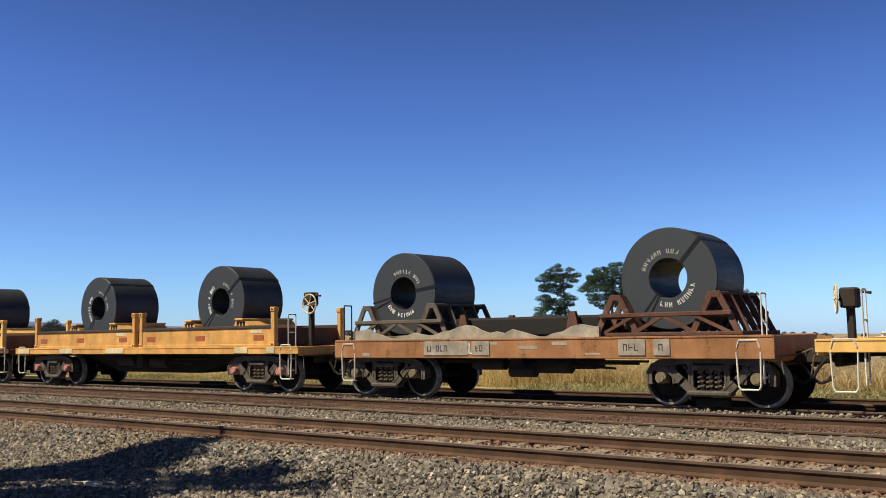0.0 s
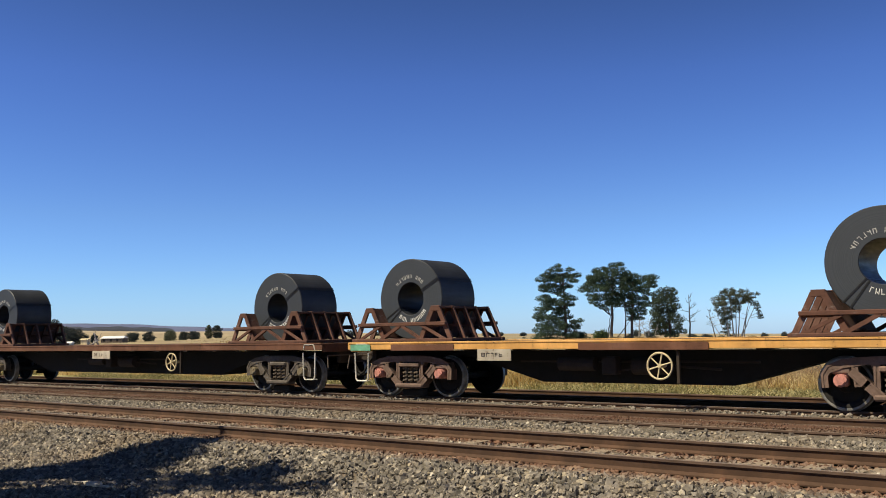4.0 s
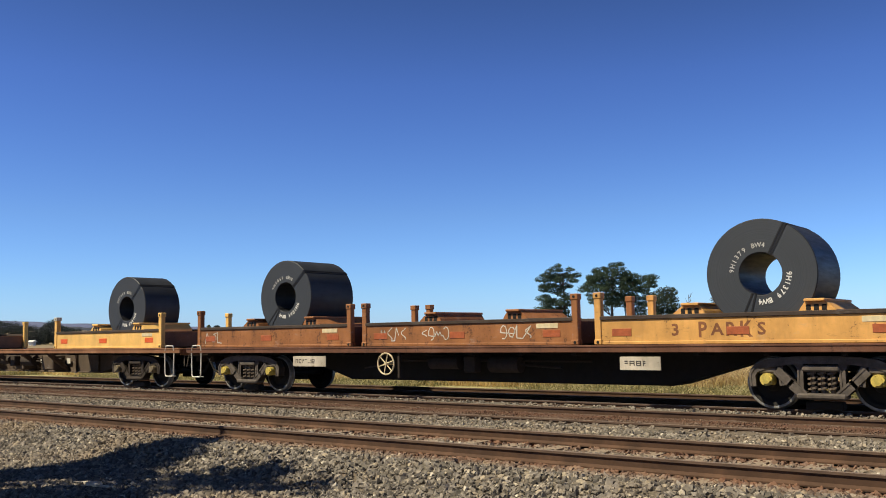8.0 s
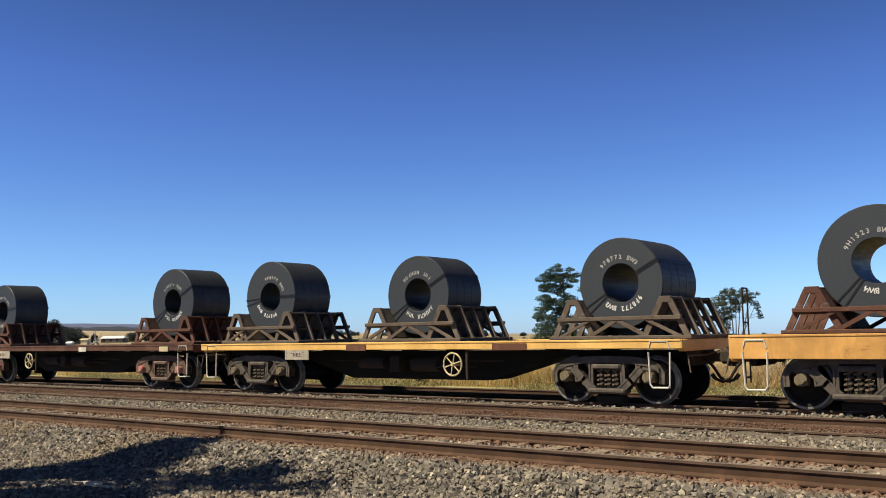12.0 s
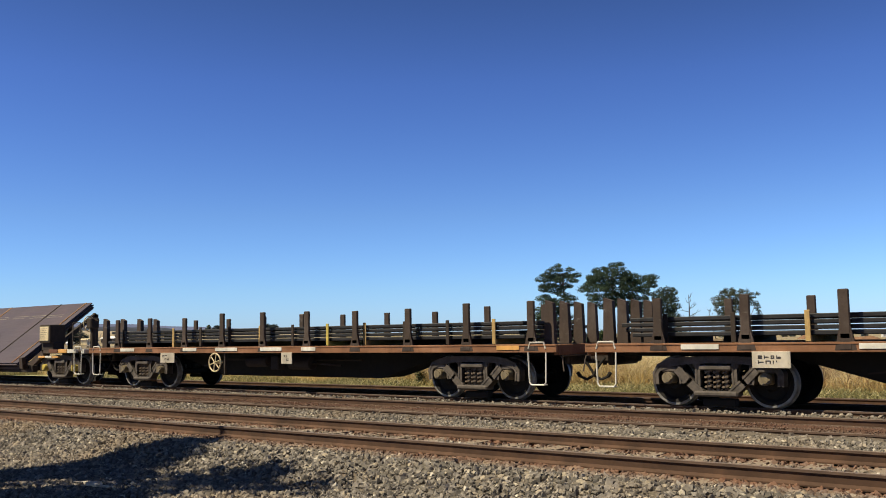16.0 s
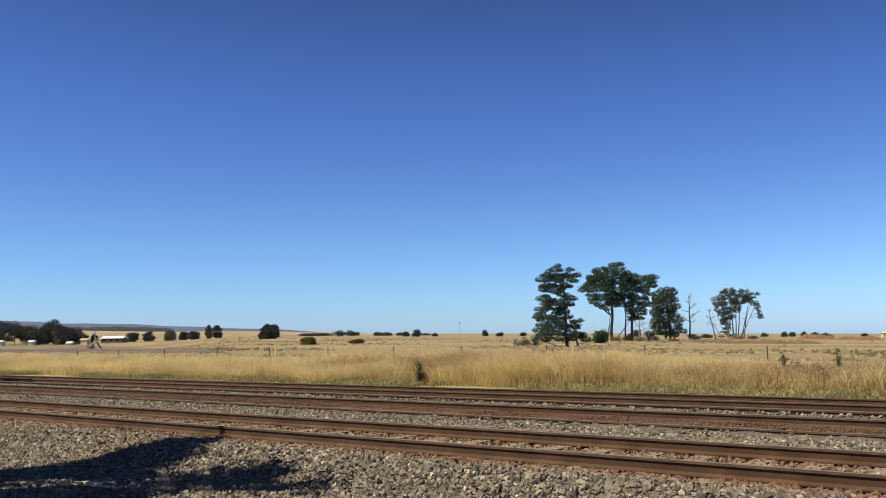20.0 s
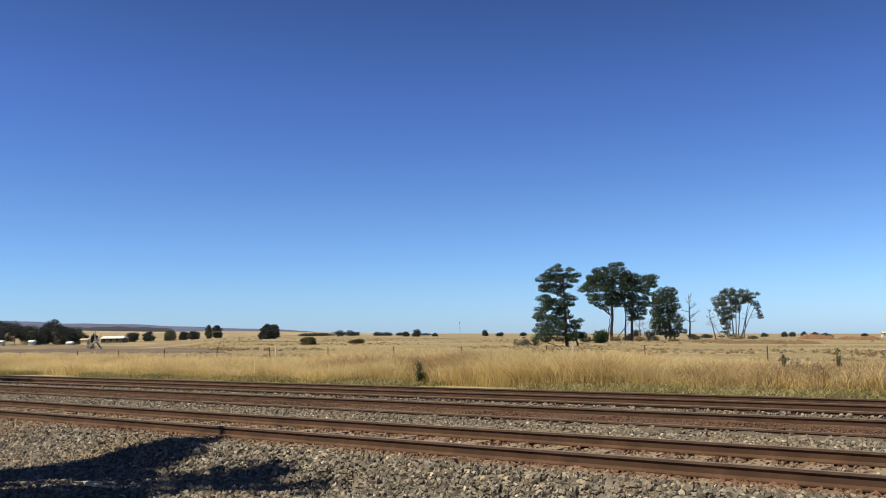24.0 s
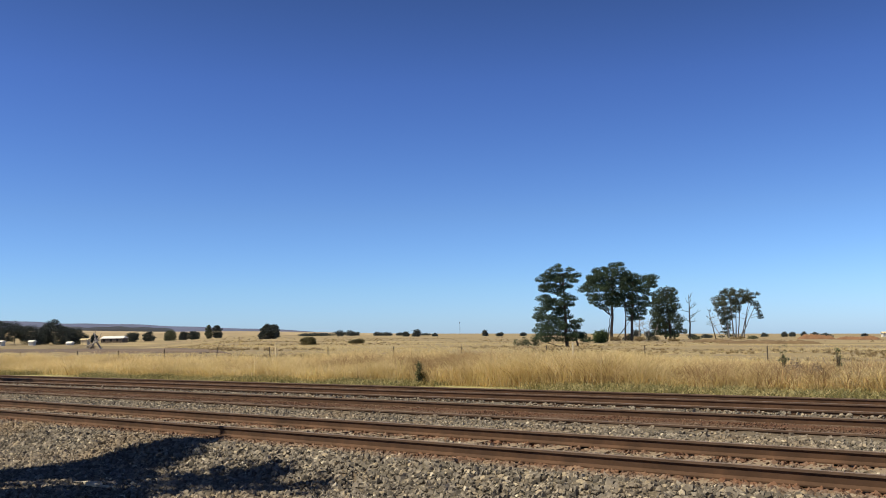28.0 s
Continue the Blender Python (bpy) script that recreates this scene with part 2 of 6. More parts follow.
def blades_mat(name, stops, rough=0.8, trans=0.25):
    m, n, l, b = material(name, rough)
    rn = n.new("ShaderNodeNewGeometry").outputs["Random Per Island"]
    col = ramp(n, l, rn, stops)
    co = coords(n, l, "World")
    f = noise_tex(n, l, co, 0.25, 4)
    col = mix(n, l, ramp(n, l, f, [(0.4, (0.0,)), (0.68, (0.6,))]), col, tuple(c * 0.8 for c in stops[0][1]), "MIX")
    f2 = noise_tex(n, l, co, 1.1, 5, 0.7)
    col = mix(n, l, ramp(n, l, f2, [(0.50, (0.0,)), (0.72, (0.55,))]), col, tuple(c * 0.72 for c in stops[0][1]), "MIX")
    l.new(col, b.inputs["Base Color"])
    t = n.new("ShaderNodeBsdfTranslucent")
    l.new(col, t.inputs["Color"])
    s = n.new("ShaderNodeMixShader")
    s.inputs[0].default_value = trans
    l.new(b.outputs[0], s.inputs[1])
    l.new(t.outputs[0], s.inputs[2])
    l.new(s.outputs[0], n["Material Output"].inputs["Surface"])
    return m


GRASS = blades_mat("dry_golden_grass", [(0.0, (0.60, 0.46, 0.22)), (0.4, (0.78, 0.64, 0.34)), (0.8, (0.88, 0.745, 0.45)), (1.0, (0.92, 0.81, 0.56))], 0.9, 0.5)
GRASS_BROWN = blades_mat("brown_seed_grass", [(0.0, (0.27, 0.165, 0.085)), (0.45, (0.50, 0.345, 0.18)), (1.0, (0.76, 0.59, 0.36))], 0.9, 0.5)
THISTLE = blades_mat("grey_dead_thistle", [(0.0, (0.16, 0.12, 0.10)), (0.5, (0.28, 0.23, 0.19)), (1.0, (0.42, 0.36, 0.28))], 0.9, 0.2)
TUSSOCK = blades_mat("brown_tussock", [(0.0, (0.18, 0.135, 0.07)), (0.5, (0.31, 0.225, 0.12)), (1.0, (0.46, 0.35, 0.19))], 0.9, 0.3)
GRASS_GREEN = blades_mat("green_verge_grass", [(0.0, (0.15, 0.155, 0.06)), (0.5, (0.34, 0.30, 0.14)), (1.0, (0.60, 0.49, 0.265))])
PINE = blades_mat("dark_pine_needles", [(0.0, (0.036, 0.064, 0.036)), (0.6, (0.056, 0.094, 0.052)), (1.0, (0.080, 0.124, 0.066))], 0.75, 0.25)
CYPRESS = blades_mat("dark_cypress_foliage", [(0.0, (0.022, 0.038, 0.020)), (0.6, (0.045, 0.070, 0.034)), (1.0, (0.09, 0.12, 0.055))], 0.7, 0.15)
GUM = blades_mat("olive_gum_leaves", [(0.0, (0.05, 0.062, 0.034)), (0.6, (0.09, 0.108, 0.062)), (1.0, (0.15, 0.165, 0.10))], 0.7, 0.2)
# paler and bluer than near leaves: haze of 400 to 800 m painted in
FAR_LEAF = blades_mat("haze_tinted_far_leaves", [(0.0, (0.055, 0.068, 0.066)), (0.6, (0.085, 0.10, 0.098)), (1.0, (0.12, 0.135, 0.13))], 0.8, 0.2)
# dark green with a bluish haze mixed into the leaf colour
FARM_LEAF = blades_mat("dark_haze_tinted_leaves", [(0.0, (0.024, 0.034, 0.034)), (0.6, (0.040, 0.054, 0.052)), (1.0, (0.07, 0.085, 0.078))], 0.8, 0.15)
OLIVE = blades_mat("olive_brown_leaves", [(0.0, (0.07, 0.062, 0.026)), (0.6, (0.13, 0.115, 0.05)), (1.0, (0.20, 0.17, 0.08))], 0.8, 0.2)
WEED = blades_mat("grey_green_weed_leaves", [(0.0, (0.06, 0.085, 0.035)), (0.6, (0.11, 0.14, 0.065)), (1.0, (0.19, 0.21, 0.11))], 0.7, 0.25)
SHRUB = blades_mat("green_shrub_leaves", [(0.0, (0.03, 0.06, 0.016)), (0.6, (0.06, 0.10, 0.03)), (1.0, (0.12, 0.16, 0.05))], 0.6, 0.2)


# ---- mesh helpers ----
class Build:
    """Collects vertices and faces for one mesh."""

    def __init__(self):
        self.v, self.f = [], []

    def add(self, verts, faces):
        o = len(self.v)
        self.v.extend(verts)
        self.f.extend(tuple(i + o for i in f) for f in faces)
        return self

    def box(self, x0, x1, y0, y1, z0, z1, c=0.012):
        """A box with chamfered edges."""
        c = min(c, (x1 - x0) * 0.3, (y1 - y0) * 0.3, (z1 - z0) * 0.3)
        vs, key = [], {}
        for i, x in enumerate((x0, x1)):
            for j, y in enumerate((y0, y1)):
                for k, z in enumerate((z0, z1)):
                    sx, sy, sz = (c if i == 0 else -c), (c if j == 0 else -c), (c if k == 0 else -c)
                    for a, p in enumerate(((x, y + sy, z + sz), (x + sx, y, z + sz), (x + sx, y + sy, z))):
                        key[i, j, k, a] = len(vs)
                        vs.append(p)
        K = key
        fs = []
        for s in (0, 1):
            q = [K[s, 0, 0, 0], K[s, 0, 1, 0], K[s, 1, 1, 0], K[s, 1, 0, 0]]
            fs.append(q if s == 0 else q[::-1])
            q = [K[0, s, 0, 1], K[1, s, 0, 1], K[1, s, 1, 1], K[0, s, 1, 1]]
            fs.append(q if s == 0 else q[::-1])
            q = [K[0, 0, s, 2], K[0, 1, s, 2], K[1, 1, s, 2], K[1, 0, s, 2]]
            fs.append(q if s == 0 else q[::-1])
        for a in (0, 1):
            for b in (0, 1):
                fs.append([K[a, b, 0, 0], K[a, b, 0, 1], K[a, b, 1, 1], K[a, b, 1, 0]])
                fs.append([K[a, 0, b, 0], K[a, 0, b, 2], K[a, 1, b, 2], K[a, 1, b, 0]])
                fs.append([K[0, a, b, 1], K[0, a, b, 2], K[1, a, b, 2], K[1, a, b, 1]])
        for i in (0, 1):
            for j in (0, 1):
                for k in (0, 1):
                    fs.append([K[i, j, k, 0], K[i, j, k, 1], K[i, j, k, 2]])
        return self.add(vs, fs)

    def rod(self, p, q, r, n=8, r2=None):
        p, q = Vector(p), Vector(q)
        d = (q - p).normalized()
        a = d.orthogonal().normalized()
        b = d.cross(a)
        r2 = r if r2 is None else r2
        ring = [(cos(2 * pi * i / n), sin(2 * pi * i / n)) for i in range(n)]
        vs = [tuple(p + (a * c + b * s) * r) for c, s in ring] + [tuple(q + (a * c + b * s) * r2) for c, s in ring]
        fs = [(i, (i + 1) % n, n + (i + 1) % n, n + i) for i in range(n)] + [tuple(range(n))[::-1], tuple(range(n, 2 * n))]
        return self.add(vs, fs)

    def beam(self, p, q, w, h, up=(0, 0, 1)):
        """A straight flat bar from p to q, w across and h along up."""
        p, q = Vector(p), Vector(q)
        d = (q - p).normalized()
        s = d.cross(Vector(up))
        s = s.normalized() if s.length > 1e-5 else d.orthogonal().normalized()
        u = s.cross(d).normalized()
        vs = [tuple(e + s * (w / 2 * i) + u * (h / 2 * j)) for e in (p, q) for i, j in ((-1, -1), (1, -1), (1, 1), (-1, 1))]
        return self.add(vs, [(0, 1, 2, 3), (7, 6, 5, 4), (0, 4, 5, 1), (1, 5, 6, 2), (2, 6, 7, 3), (3, 7, 4, 0)])

    def prism(self, outline, y0, y1):
        """An outline of (x, z) pulled from y0 to y1."""
        n = len(outline)
        vs = [(x, y0, z) for x, z in outline] + [(x, y1, z) for x, z in outline]
        fs = [tuple(range(n)), tuple(range(n, 2 * n))[::-1]] + [(i, n + i, n + (i + 1) % n, (i + 1) % n) for i in range(n)]
        return self.add(vs, fs)

    def ring(self, y0, y1, ri, ro, n=40, cx=0.0, cz=0.0):
        """A tube about the y axis."""
        vs = []
        for y in (y0, y1):
            for r in (ri, ro):
                vs += [(cx + r * cos(2 * pi * i / n), y, cz + r * sin(2 * pi * i / n)) for i in range(n)]
        fs = []
        for i in range(n):
            j = (i + 1) % n
            fs += [(i, j, n + j, n + i), (2 * n + j, 2 * n + i, 3 * n + i, 3 * n + j), (n + i, n + j, 3 * n + j, 3 * n + i), (j, i, 2 * n + i, 2 * n + j)]
        return self.add(vs, fs)

    def mesh(self, name, mat, smooth=False):
        me = bpy.data.meshes.new(name)
        me.from_pydata([tuple(v) for v in self.v], [], self.f)
        me.validate()
        bm = bmesh.new()
        bm.from_mesh(me)
        bmesh.ops.recalc_face_normals(bm, faces=bm.faces)
        bm.to_mesh(me)
        bm.free()
        me.materials.append(mat)
        if smooth:
            me.polygons.foreach_set("use_smooth", [True] * len(me.polygons))
            me.set_sharp_from_angle(angle=radians(40))
        return me


def part(name, build, mat, parent, label="", at=(0, 0, 0), smooth=False):
    """Links a build, or a mesh made before, as one part of a thing."""
    me = build.mesh(name, mat, smooth) if isinstance(build, Build) else build
    ob = new(name, me)
    ob.parent = parent
    ob.location = at
    return tagged(ob, label)


RIDERS = []


def riding(ob, s, y=0.0, z=0.0):
    """Puts a thing s metres along the train, and notes that it rides with it."""
    ob.location = (s, y, z)
    RIDERS.append((ob, s, y, z))
    return ob


# ---- the line and its ground ----
LINE = 16.88                    # middle of the train's track
SIDE = 1.28                     # half of a wagon's width


def smooth(a, b, x):
    t = np.clip((x - a) / (b - a), 0, 1)
    return t * t * (3 - 2 * t)


def ground_height(x, y):
    prof = np.interp(y, [-30, 2, 5, 7.8, 8.75, 12.2, 13.3, 14.2, 14.55, 14.95, 15.25, 15.45, 15.98, 16.1, 16.25, 17.4, 18.9, 20.6, 23.5], [-0.3, -0.3, -0.48, -0.44, -0.19, -0.19, -0.27, -0.27, -0.17, -0.14, -0.14, -0.07, -0.06, -0.13, -0.19, -0.17, -0.19, -0.33, -0.32])
    xe = np.clip(x, -2.4 * np.abs(y) - 20, 0.3 * np.abs(y) + 20)
    plane = -0.6 - 0.01432 * xe - 0.01045 * y
    dist = np.hypot(x, y)
    u = x / np.maximum(y, 1)
    plane = plane - 3.6 * smooth(110, 330, dist) * smooth(-1.14, -1.48, u)
    plane = plane + 0.25 * np.sin(x * 0.021 + 1) * np.sin(y * 0.017) * smooth(60, 200, dist)
    k = smooth(20, 50, y)
    return prof * (1 - k) + plane * k


def make_ground():
    g = lambda a, b, n: list(np.geomspace(a, b, n))
    xs = [-v for v in g(4800, 420, 26)] + list(np.arange(-400, -60, 8)) + list(np.arange(-60, 14, 0.5)) + list(np.arange(14, 60, 4)) + g(64, 4800, 30)
    ys = [-v for v in g(1500, 24, 16)] + list(np.arange(-20, 5, 1.5)) + list(np.arange(5, 21, 0.25)) + list(np.arange(21, 60, 1.5)) + list(np.arange(60, 300, 8)) + g(305, 4800, 40)
    X, Y = np.meshgrid(xs, ys)
    Z = ground_height(X, Y)
    near = (np.abs(Y - 12) < 8) & (X > -61) & (X < 15)
    Z = Z + near * np.random.default_rng(3).normal(0, 0.012, Z.shape)
    nx, ny = len(xs), len(ys)
    verts = np.stack([X, Y, Z], -1).reshape(-1, 3)
    idx = np.arange(nx * ny).reshape(ny, nx)
    faces = np.stack([idx[:-1, :-1], idx[:-1, 1:], idx[1:, 1:], idx[1:, :-1]], -1).reshape(-1, 4)
    me = bpy.data.meshes.new("ground")
    me.from_pydata(verts.tolist(), [], faces.tolist())
    me.materials.append(ground_mat())
    me.polygons.foreach_set("use_smooth", [True] * len(me.polygons))
    return tagged(new("ground", me), "ballast bed and dry yellow pasture up to the horizon", "ground", kind="structure")


ground = make_ground()


def rail_mesh(x0, x1):
    """Flat-bottomed rail with its head, web and foot."""
    half = [(0.0, 0.0), (0.034, -0.003), (0.036, -0.030), (0.018, -0.044), (0.012, -0.12), (0.07, -0.145), (0.07, -0.16)]
    prof = half[1:] + [(-a, b) for a, b in half[:0:-1]]
    n = len(prof)
    b = Build()
    xs = np.linspace(x0, x1, max(2, int((x1 - x0) / 12)))
    for x in xs:
        b.v += [(x, a, z) for a, z in prof]
    for i in range(len(xs) - 1):
        for j in range(n):
            b.f.append((i * n + j, i * n + (j + 1) % n, (i + 1) * n + (j + 1) % n, (i + 1) * n + j))
    b.f += [tuple(range(n)), tuple(range((len(xs) - 1) * n, len(xs) * n))]
    me = b.mesh("rail", RAIL_RUST)
    me.materials.append(RAIL_TOP)
    me.materials.append(RAIL_EDGE)
    for p in me.polygons:
        if p.normal.z > 0.9 and p.center.z > -0.01:
            p.material_index = 1
        elif p.center.z > -0.04:
            p.material_index = 2
    return me


RAIL = rail_mesh(-420, 260)
RAIL_LENGTH = rail_mesh(-13.7, 13.7)


def make_track(name, label, y, half):
    t = tagged(new(name), label, "railway track", kind="structure")
    t.location = (0, y, 0)
    for s in (-half, half):
        part("rail", RAIL, None, t, at=(0, s, 0))
    return t


near_track = make_track("near_track", "empty railway track of rusty rails on ballast", 10.25, 0.835)
far_track = make_track("far_track", "railway track of rusty rails under the train", LINE, 0.752)
for y, z in ((14.36, -0.17), (15.02, -0.015), (19.6, -0.045)):
    spare = tagged(new("loose_rail"), "rusty spare rails lying end to end beside the track", "rail", "spare rails")
    spare.location = (0, y, z)
    for k in range(-15, 10):
        part("rail_length", RAIL_LENGTH, None, spare, at=(27.42 * k - 4.0, 0, 0))


# ---- wagon parts, made once and shared ----
def wheel_mesh(side):
    """A turned wheel with hub, plate, rim, tread and flange, as one solid of revolution."""
    prof = [(0.82, 0.055), (0.82, 0.13), (0.765, 0.15), (0.755, 0.30), (0.80, 0.33), (0.812, 0.345), (0.812, 0.396), (0.812, 0.434), (0.804, 0.443), (0.70, 0.447), (0.69, 0.470), (0.672, 0.474), (0.66, 0.465), (0.66, 0.34), (0.72, 0.31), (0.72, 0.15), (0.68, 0.13), (0.68, 0.055)]
    n, m = 40, len(prof)
    b = Build()
    for i in range(n):
        a = 2 * pi * i / n
        b.v += [(r * cos(a), side * y, r * sin(a)) for y, r in prof]
    for i in range(n):
        k = (i + 1) % n
        b.f += [(i * m + q, i * m + (q + 1) % m, k * m + (q + 1) % m, k * m + q) for q in range(m)]
    me = b.mesh("wheel", BLACK, True)
    me.materials.append(BRIGHT_STEEL)
    for p in me.polygons:
        r = hypot(p.center.x, p.center.z)
        if r > 0.405 and 0.69 < abs(p.center.y) < 0.8125:
            p.material_index = 1
    return me


AXLE = Build().rod((0, -0.95, 0), (0, 0.95, 0), 0.07, 12).mesh("axle", BLACK, True)
WHEELS = {side: wheel_mesh(side) for side in (-1, 1)}


def cast_member(b, pts, w, y=0.1):
    """A cast bar along (x, z) points, w wide: a sunk web between two raised lips."""
    for (x, z), (x2, z2) in zip(pts, pts[1:]):
        d = Vector((x2 - x, 0, z2 - z)).normalized()
        n = Vector((d.z, 0, -d.x))
        p, q = Vector((x, 0, z)) - d * w * 0.2, Vector((x2, 0, z2)) + d * w * 0.2
        b.beam(p, q, 2 * y - 0.02, w, n)
        for e in (-1, 1):
            o = n * (e * (w / 2 - 0.018))
            b.beam(p + o, q + o, 2 * y, 0.036, n)


def side_frame_mesh(mat):
    """Cast three-piece bogie frame: arched top, rounded ends over the axle boxes, slanted legs, open windows."""
    b = Build()
    cast_member(b, [(-0.62, 0.83), (-0.3, 0.85), (0.3, 0.85), (0.62, 0.83)], 0.13)
    for x in (-1, 1):
        cast_member(b, [(x * 0.60, 0.83), (x * 0.86, 0.79), (x * 1.06, 0.71)], 0.14)
        cast_member(b, [(x * 1.06, 0.72), (x * 1.14, 0.60), (x * 1.13, 0.42)], 0.11)
        cast_member(b, [(x * 0.66, 0.72), (x * 0.63, 0.44)], 0.10)
        cast_member(b, [(x * 0.70, 0.66), (x * 0.50, 0.46), (x * 0.30, 0.28)], 0.15, 0.115)
        cast_member(b, [(x * 0.33, 0.82), (x * 0.34, 0.30)], 0.10, 0.09)
        b.prism([(x * 0.36, 0.80), (x * 0.44, 0.80), (x * 0.37, 0.66)], -0.07, 0.07)
        b.box(*sorted((x * 0.72, x * 1.04)), -0.085, 0.085, 0.62, 0.74, 0.03)
    b.box(-0.40, 0.40, -0.15, 0.15, 0.20, 0.30, 0.03)
    b.box(-0.30, 0.30, -0.13, 0.13, 0.66, 0.76, 0.025)
    return b.mesh("side_frame", mat)


def spring_mesh():
    """One stout coil spring, wound from a thick bar."""
    b = Build()
    turns, n = 4, 32
    pts = [(0.068 * cos(2 * pi * turns * i / n), 0.068 * sin(2 * pi * turns * i / n), 0.315 + 0.34 * i / n) for i in range(n + 1)]
    for p, q in zip(pts, pts[1:]):
        b.rod(p, q, 0.024, 4)
    b.rod((0, 0, 0.30), (0, 0, 0.66), 0.04, 8)
    return b.mesh("spring", SPRING_MAT)


def cap_mesh(mat):
    b = Build()
    b.rod((0, 0, 0), (0, -0.11, 0), 0.108, 14)
    b.rod((0, -0.10, 0), (0, -0.135, 0), 0.072, 12)
    for i in range(3):
        a = 2 * pi * i / 3
        b.rod((0.085 * cos(a), -0.10, 0.085 * sin(a)), (0.085 * cos(a), -0.135, 0.085 * sin(a)), 0.02, 6)
    b.box(-0.10, 0.10, 0.0, 0.16, -0.10, 0.12, 0.03)
    return b.mesh("axle_cap", mat, True)


def bolster_mesh():
    b = Build()
    b.box(-0.22, 0.22, -1.05, 1.05, 0.62, 0.80, 0.03)
    b.rod((0, 0, 0.78), (0, 0, 0.92), 0.25, 16)
    for x in (-0.55, 0.55):
        b.box(x - 0.07, x + 0.07, -0.75, 0.75, 0.34, 0.44, 0.02)
    b.beam((-0.6, 0.3, 0.5), (0.6, -0.3, 0.6), 0.06, 0.08)
    b.box(-0.30, 0.30, -0.98, -0.78, 0.02, 0.16, 0.02)
    return b.mesh("bogie", BLACK)


SPRING, BOLSTER = spring_mesh(), bolster_mesh()
FRAMES = {m.name: side_frame_mesh(m) for m in (CAST, CAST_RED, UNDER)}
CAPS = {m.name: cap_mesh(m) for m in (PINK, CAP_YELLOW, CAP_GREY)}


TURNING = []


def add_bogie(wagon, x, frame_mat, cap_mat):
    bogie = part("bogie", BOLSTER, None, wagon, at=(x, 0, 0))
    centre = x
    for s in (-1, 1):
        part("side_frame", FRAMES[frame_mat.name], None, bogie, at=(0, s * 1.0, 0))
        for x in (-0.16, 0.0, 0.16):
            part("spring", SPRING, None, bogie, at=(x, s * 1.0, 0))
        part("axle", AXLE, None, bogie, at=(s * 0.88, 0, 0.446))
        for e in (-1, 1):
            TURNING.append((part("wheel", WHEELS[e], None, bogie, at=(s * 0.88, 0, 0.446)), wagon, centre, s * 0.88))
        for e in (-1, 1):
            cap = part("axle_cap", CAPS[cap_mat.name], None, bogie, at=(e * 0.88, s * 1.06, 0.52))
            if s > 0:
                cap.rotation_euler = (0, 0, pi)
    return bogie


def handwheel_mesh():
    b = Build()
    n = 28
    pts = [(0.24 * cos(2 * pi * i / n), 0, 0.24 * sin(2 * pi * i / n)) for i in range(n)]
    for i in range(n):
        b.rod(pts[i], pts[(i + 1) % n], 0.019, 6)
    for i in range(6):
        a = 2 * pi * i / 6 + 0.3
        b.rod((0, 0, 0), (0.23 * cos(a), 0, 0.23 * sin(a)), 0.014, 5)
    b.rod((0, -0.03, 0), (0, 0.25, 0), 0.035, 8)
    return b.mesh("handwheel", CREAM)


def step_mesh(mat):
    """Bent rod step below the sill with a low grab loop above it."""
    b = Build()
    for loop in ([(-0.21, 0.99), (-0.19, 0.40), (-0.15, 0.345), (0.15, 0.345), (0.19, 0.40), (0.21, 0.99)], [(-0.2, 1.06), (-0.16, 1.19), (0.16, 1.19), (0.2, 1.06)]):
        for (x, z), (x2, z2) in zip(loop, loop[1:]):
            b.rod((x, -0.02, z), (x2, -0.02, z2), 0.017, 6)
    b.box(-0.15, 0.15, -0.03, 0.12, 0.335, 0.355, 0.005)
    return b.mesh("step", mat)


def coupler_mesh():
    b = Build()
    b.box(-0.55, 0.30, -0.10, 0.10, 0.78, 0.98, 0.03)
    b.box(0.26, 0.50, -0.17, 0.13, 0.74, 1.02, 0.05)
    b.box(0.44, 0.62, -0.17, -0.05, 0.76, 1.0, 0.04)
    b.rod((0.36, 0.05, 0.70), (0.36, 0.05, 1.06), 0.045, 8)
    b.box(-0.25, -0.10, -0.55, 0.55, 0.72, 1.04, 0.03)
    return b.mesh("coupler", UNDER)


def hose_mesh():
    b = Build()
    pts = [(0.05, 0, 0.86), (0.20, 0, 0.70), (0.32, 0.02, 0.50), (0.46, 0.04, 0.42), (0.60, 0.05, 0.48)]
    for p, q in zip(pts, pts[1:]):
        b.rod(p, q, 0.028, 7)
    b.rod(pts[-1], (0.66, 0.05, 0.56), 0.04, 7)
    return b.mesh("air_hose", BLACK)


HANDWHEEL, STEP_WHITE, STEP_DARK, COUPLER, HOSE = handwheel_mesh(), step_mesh(WHITE), step_mesh(CREAM), coupler_mesh(), hose_mesh()


def bars(name, parent, x0, x1, z0, z1, y, mat, rows=1, seed=0, label="unreadable dark lettering", thin=False):
    """Plain bars in place of small lettering."""
    r = random.Random(seed)
    b = Build()
    h = (z1 - z0) / rows
    for i in range(rows):
        x = x0
        lo, hi = z0 + h * (i + (0.4 if thin else 0.16)), z0 + h * (i + (0.62 if thin else 0.82))
        while x < x1 - 0.06:
            w = min(r.uniform(0.05, 0.10), x1 - x)
            if thin:
                b.box(x, x + w, y - 0.004, y, lo, hi, 0.002)
            elif r.random() < 0.88:
                t = 0.016
                if r.random() < 0.8:
                    b.box(x, x + t, y - 0.004, y, lo, hi, 0.002)
                if r.random() < 0.55:
                    b.box(x + w - t, x + w, y - 0.004, y, lo + (hi - lo) * r.choice((0, 0, 0.5)), hi, 0.002)
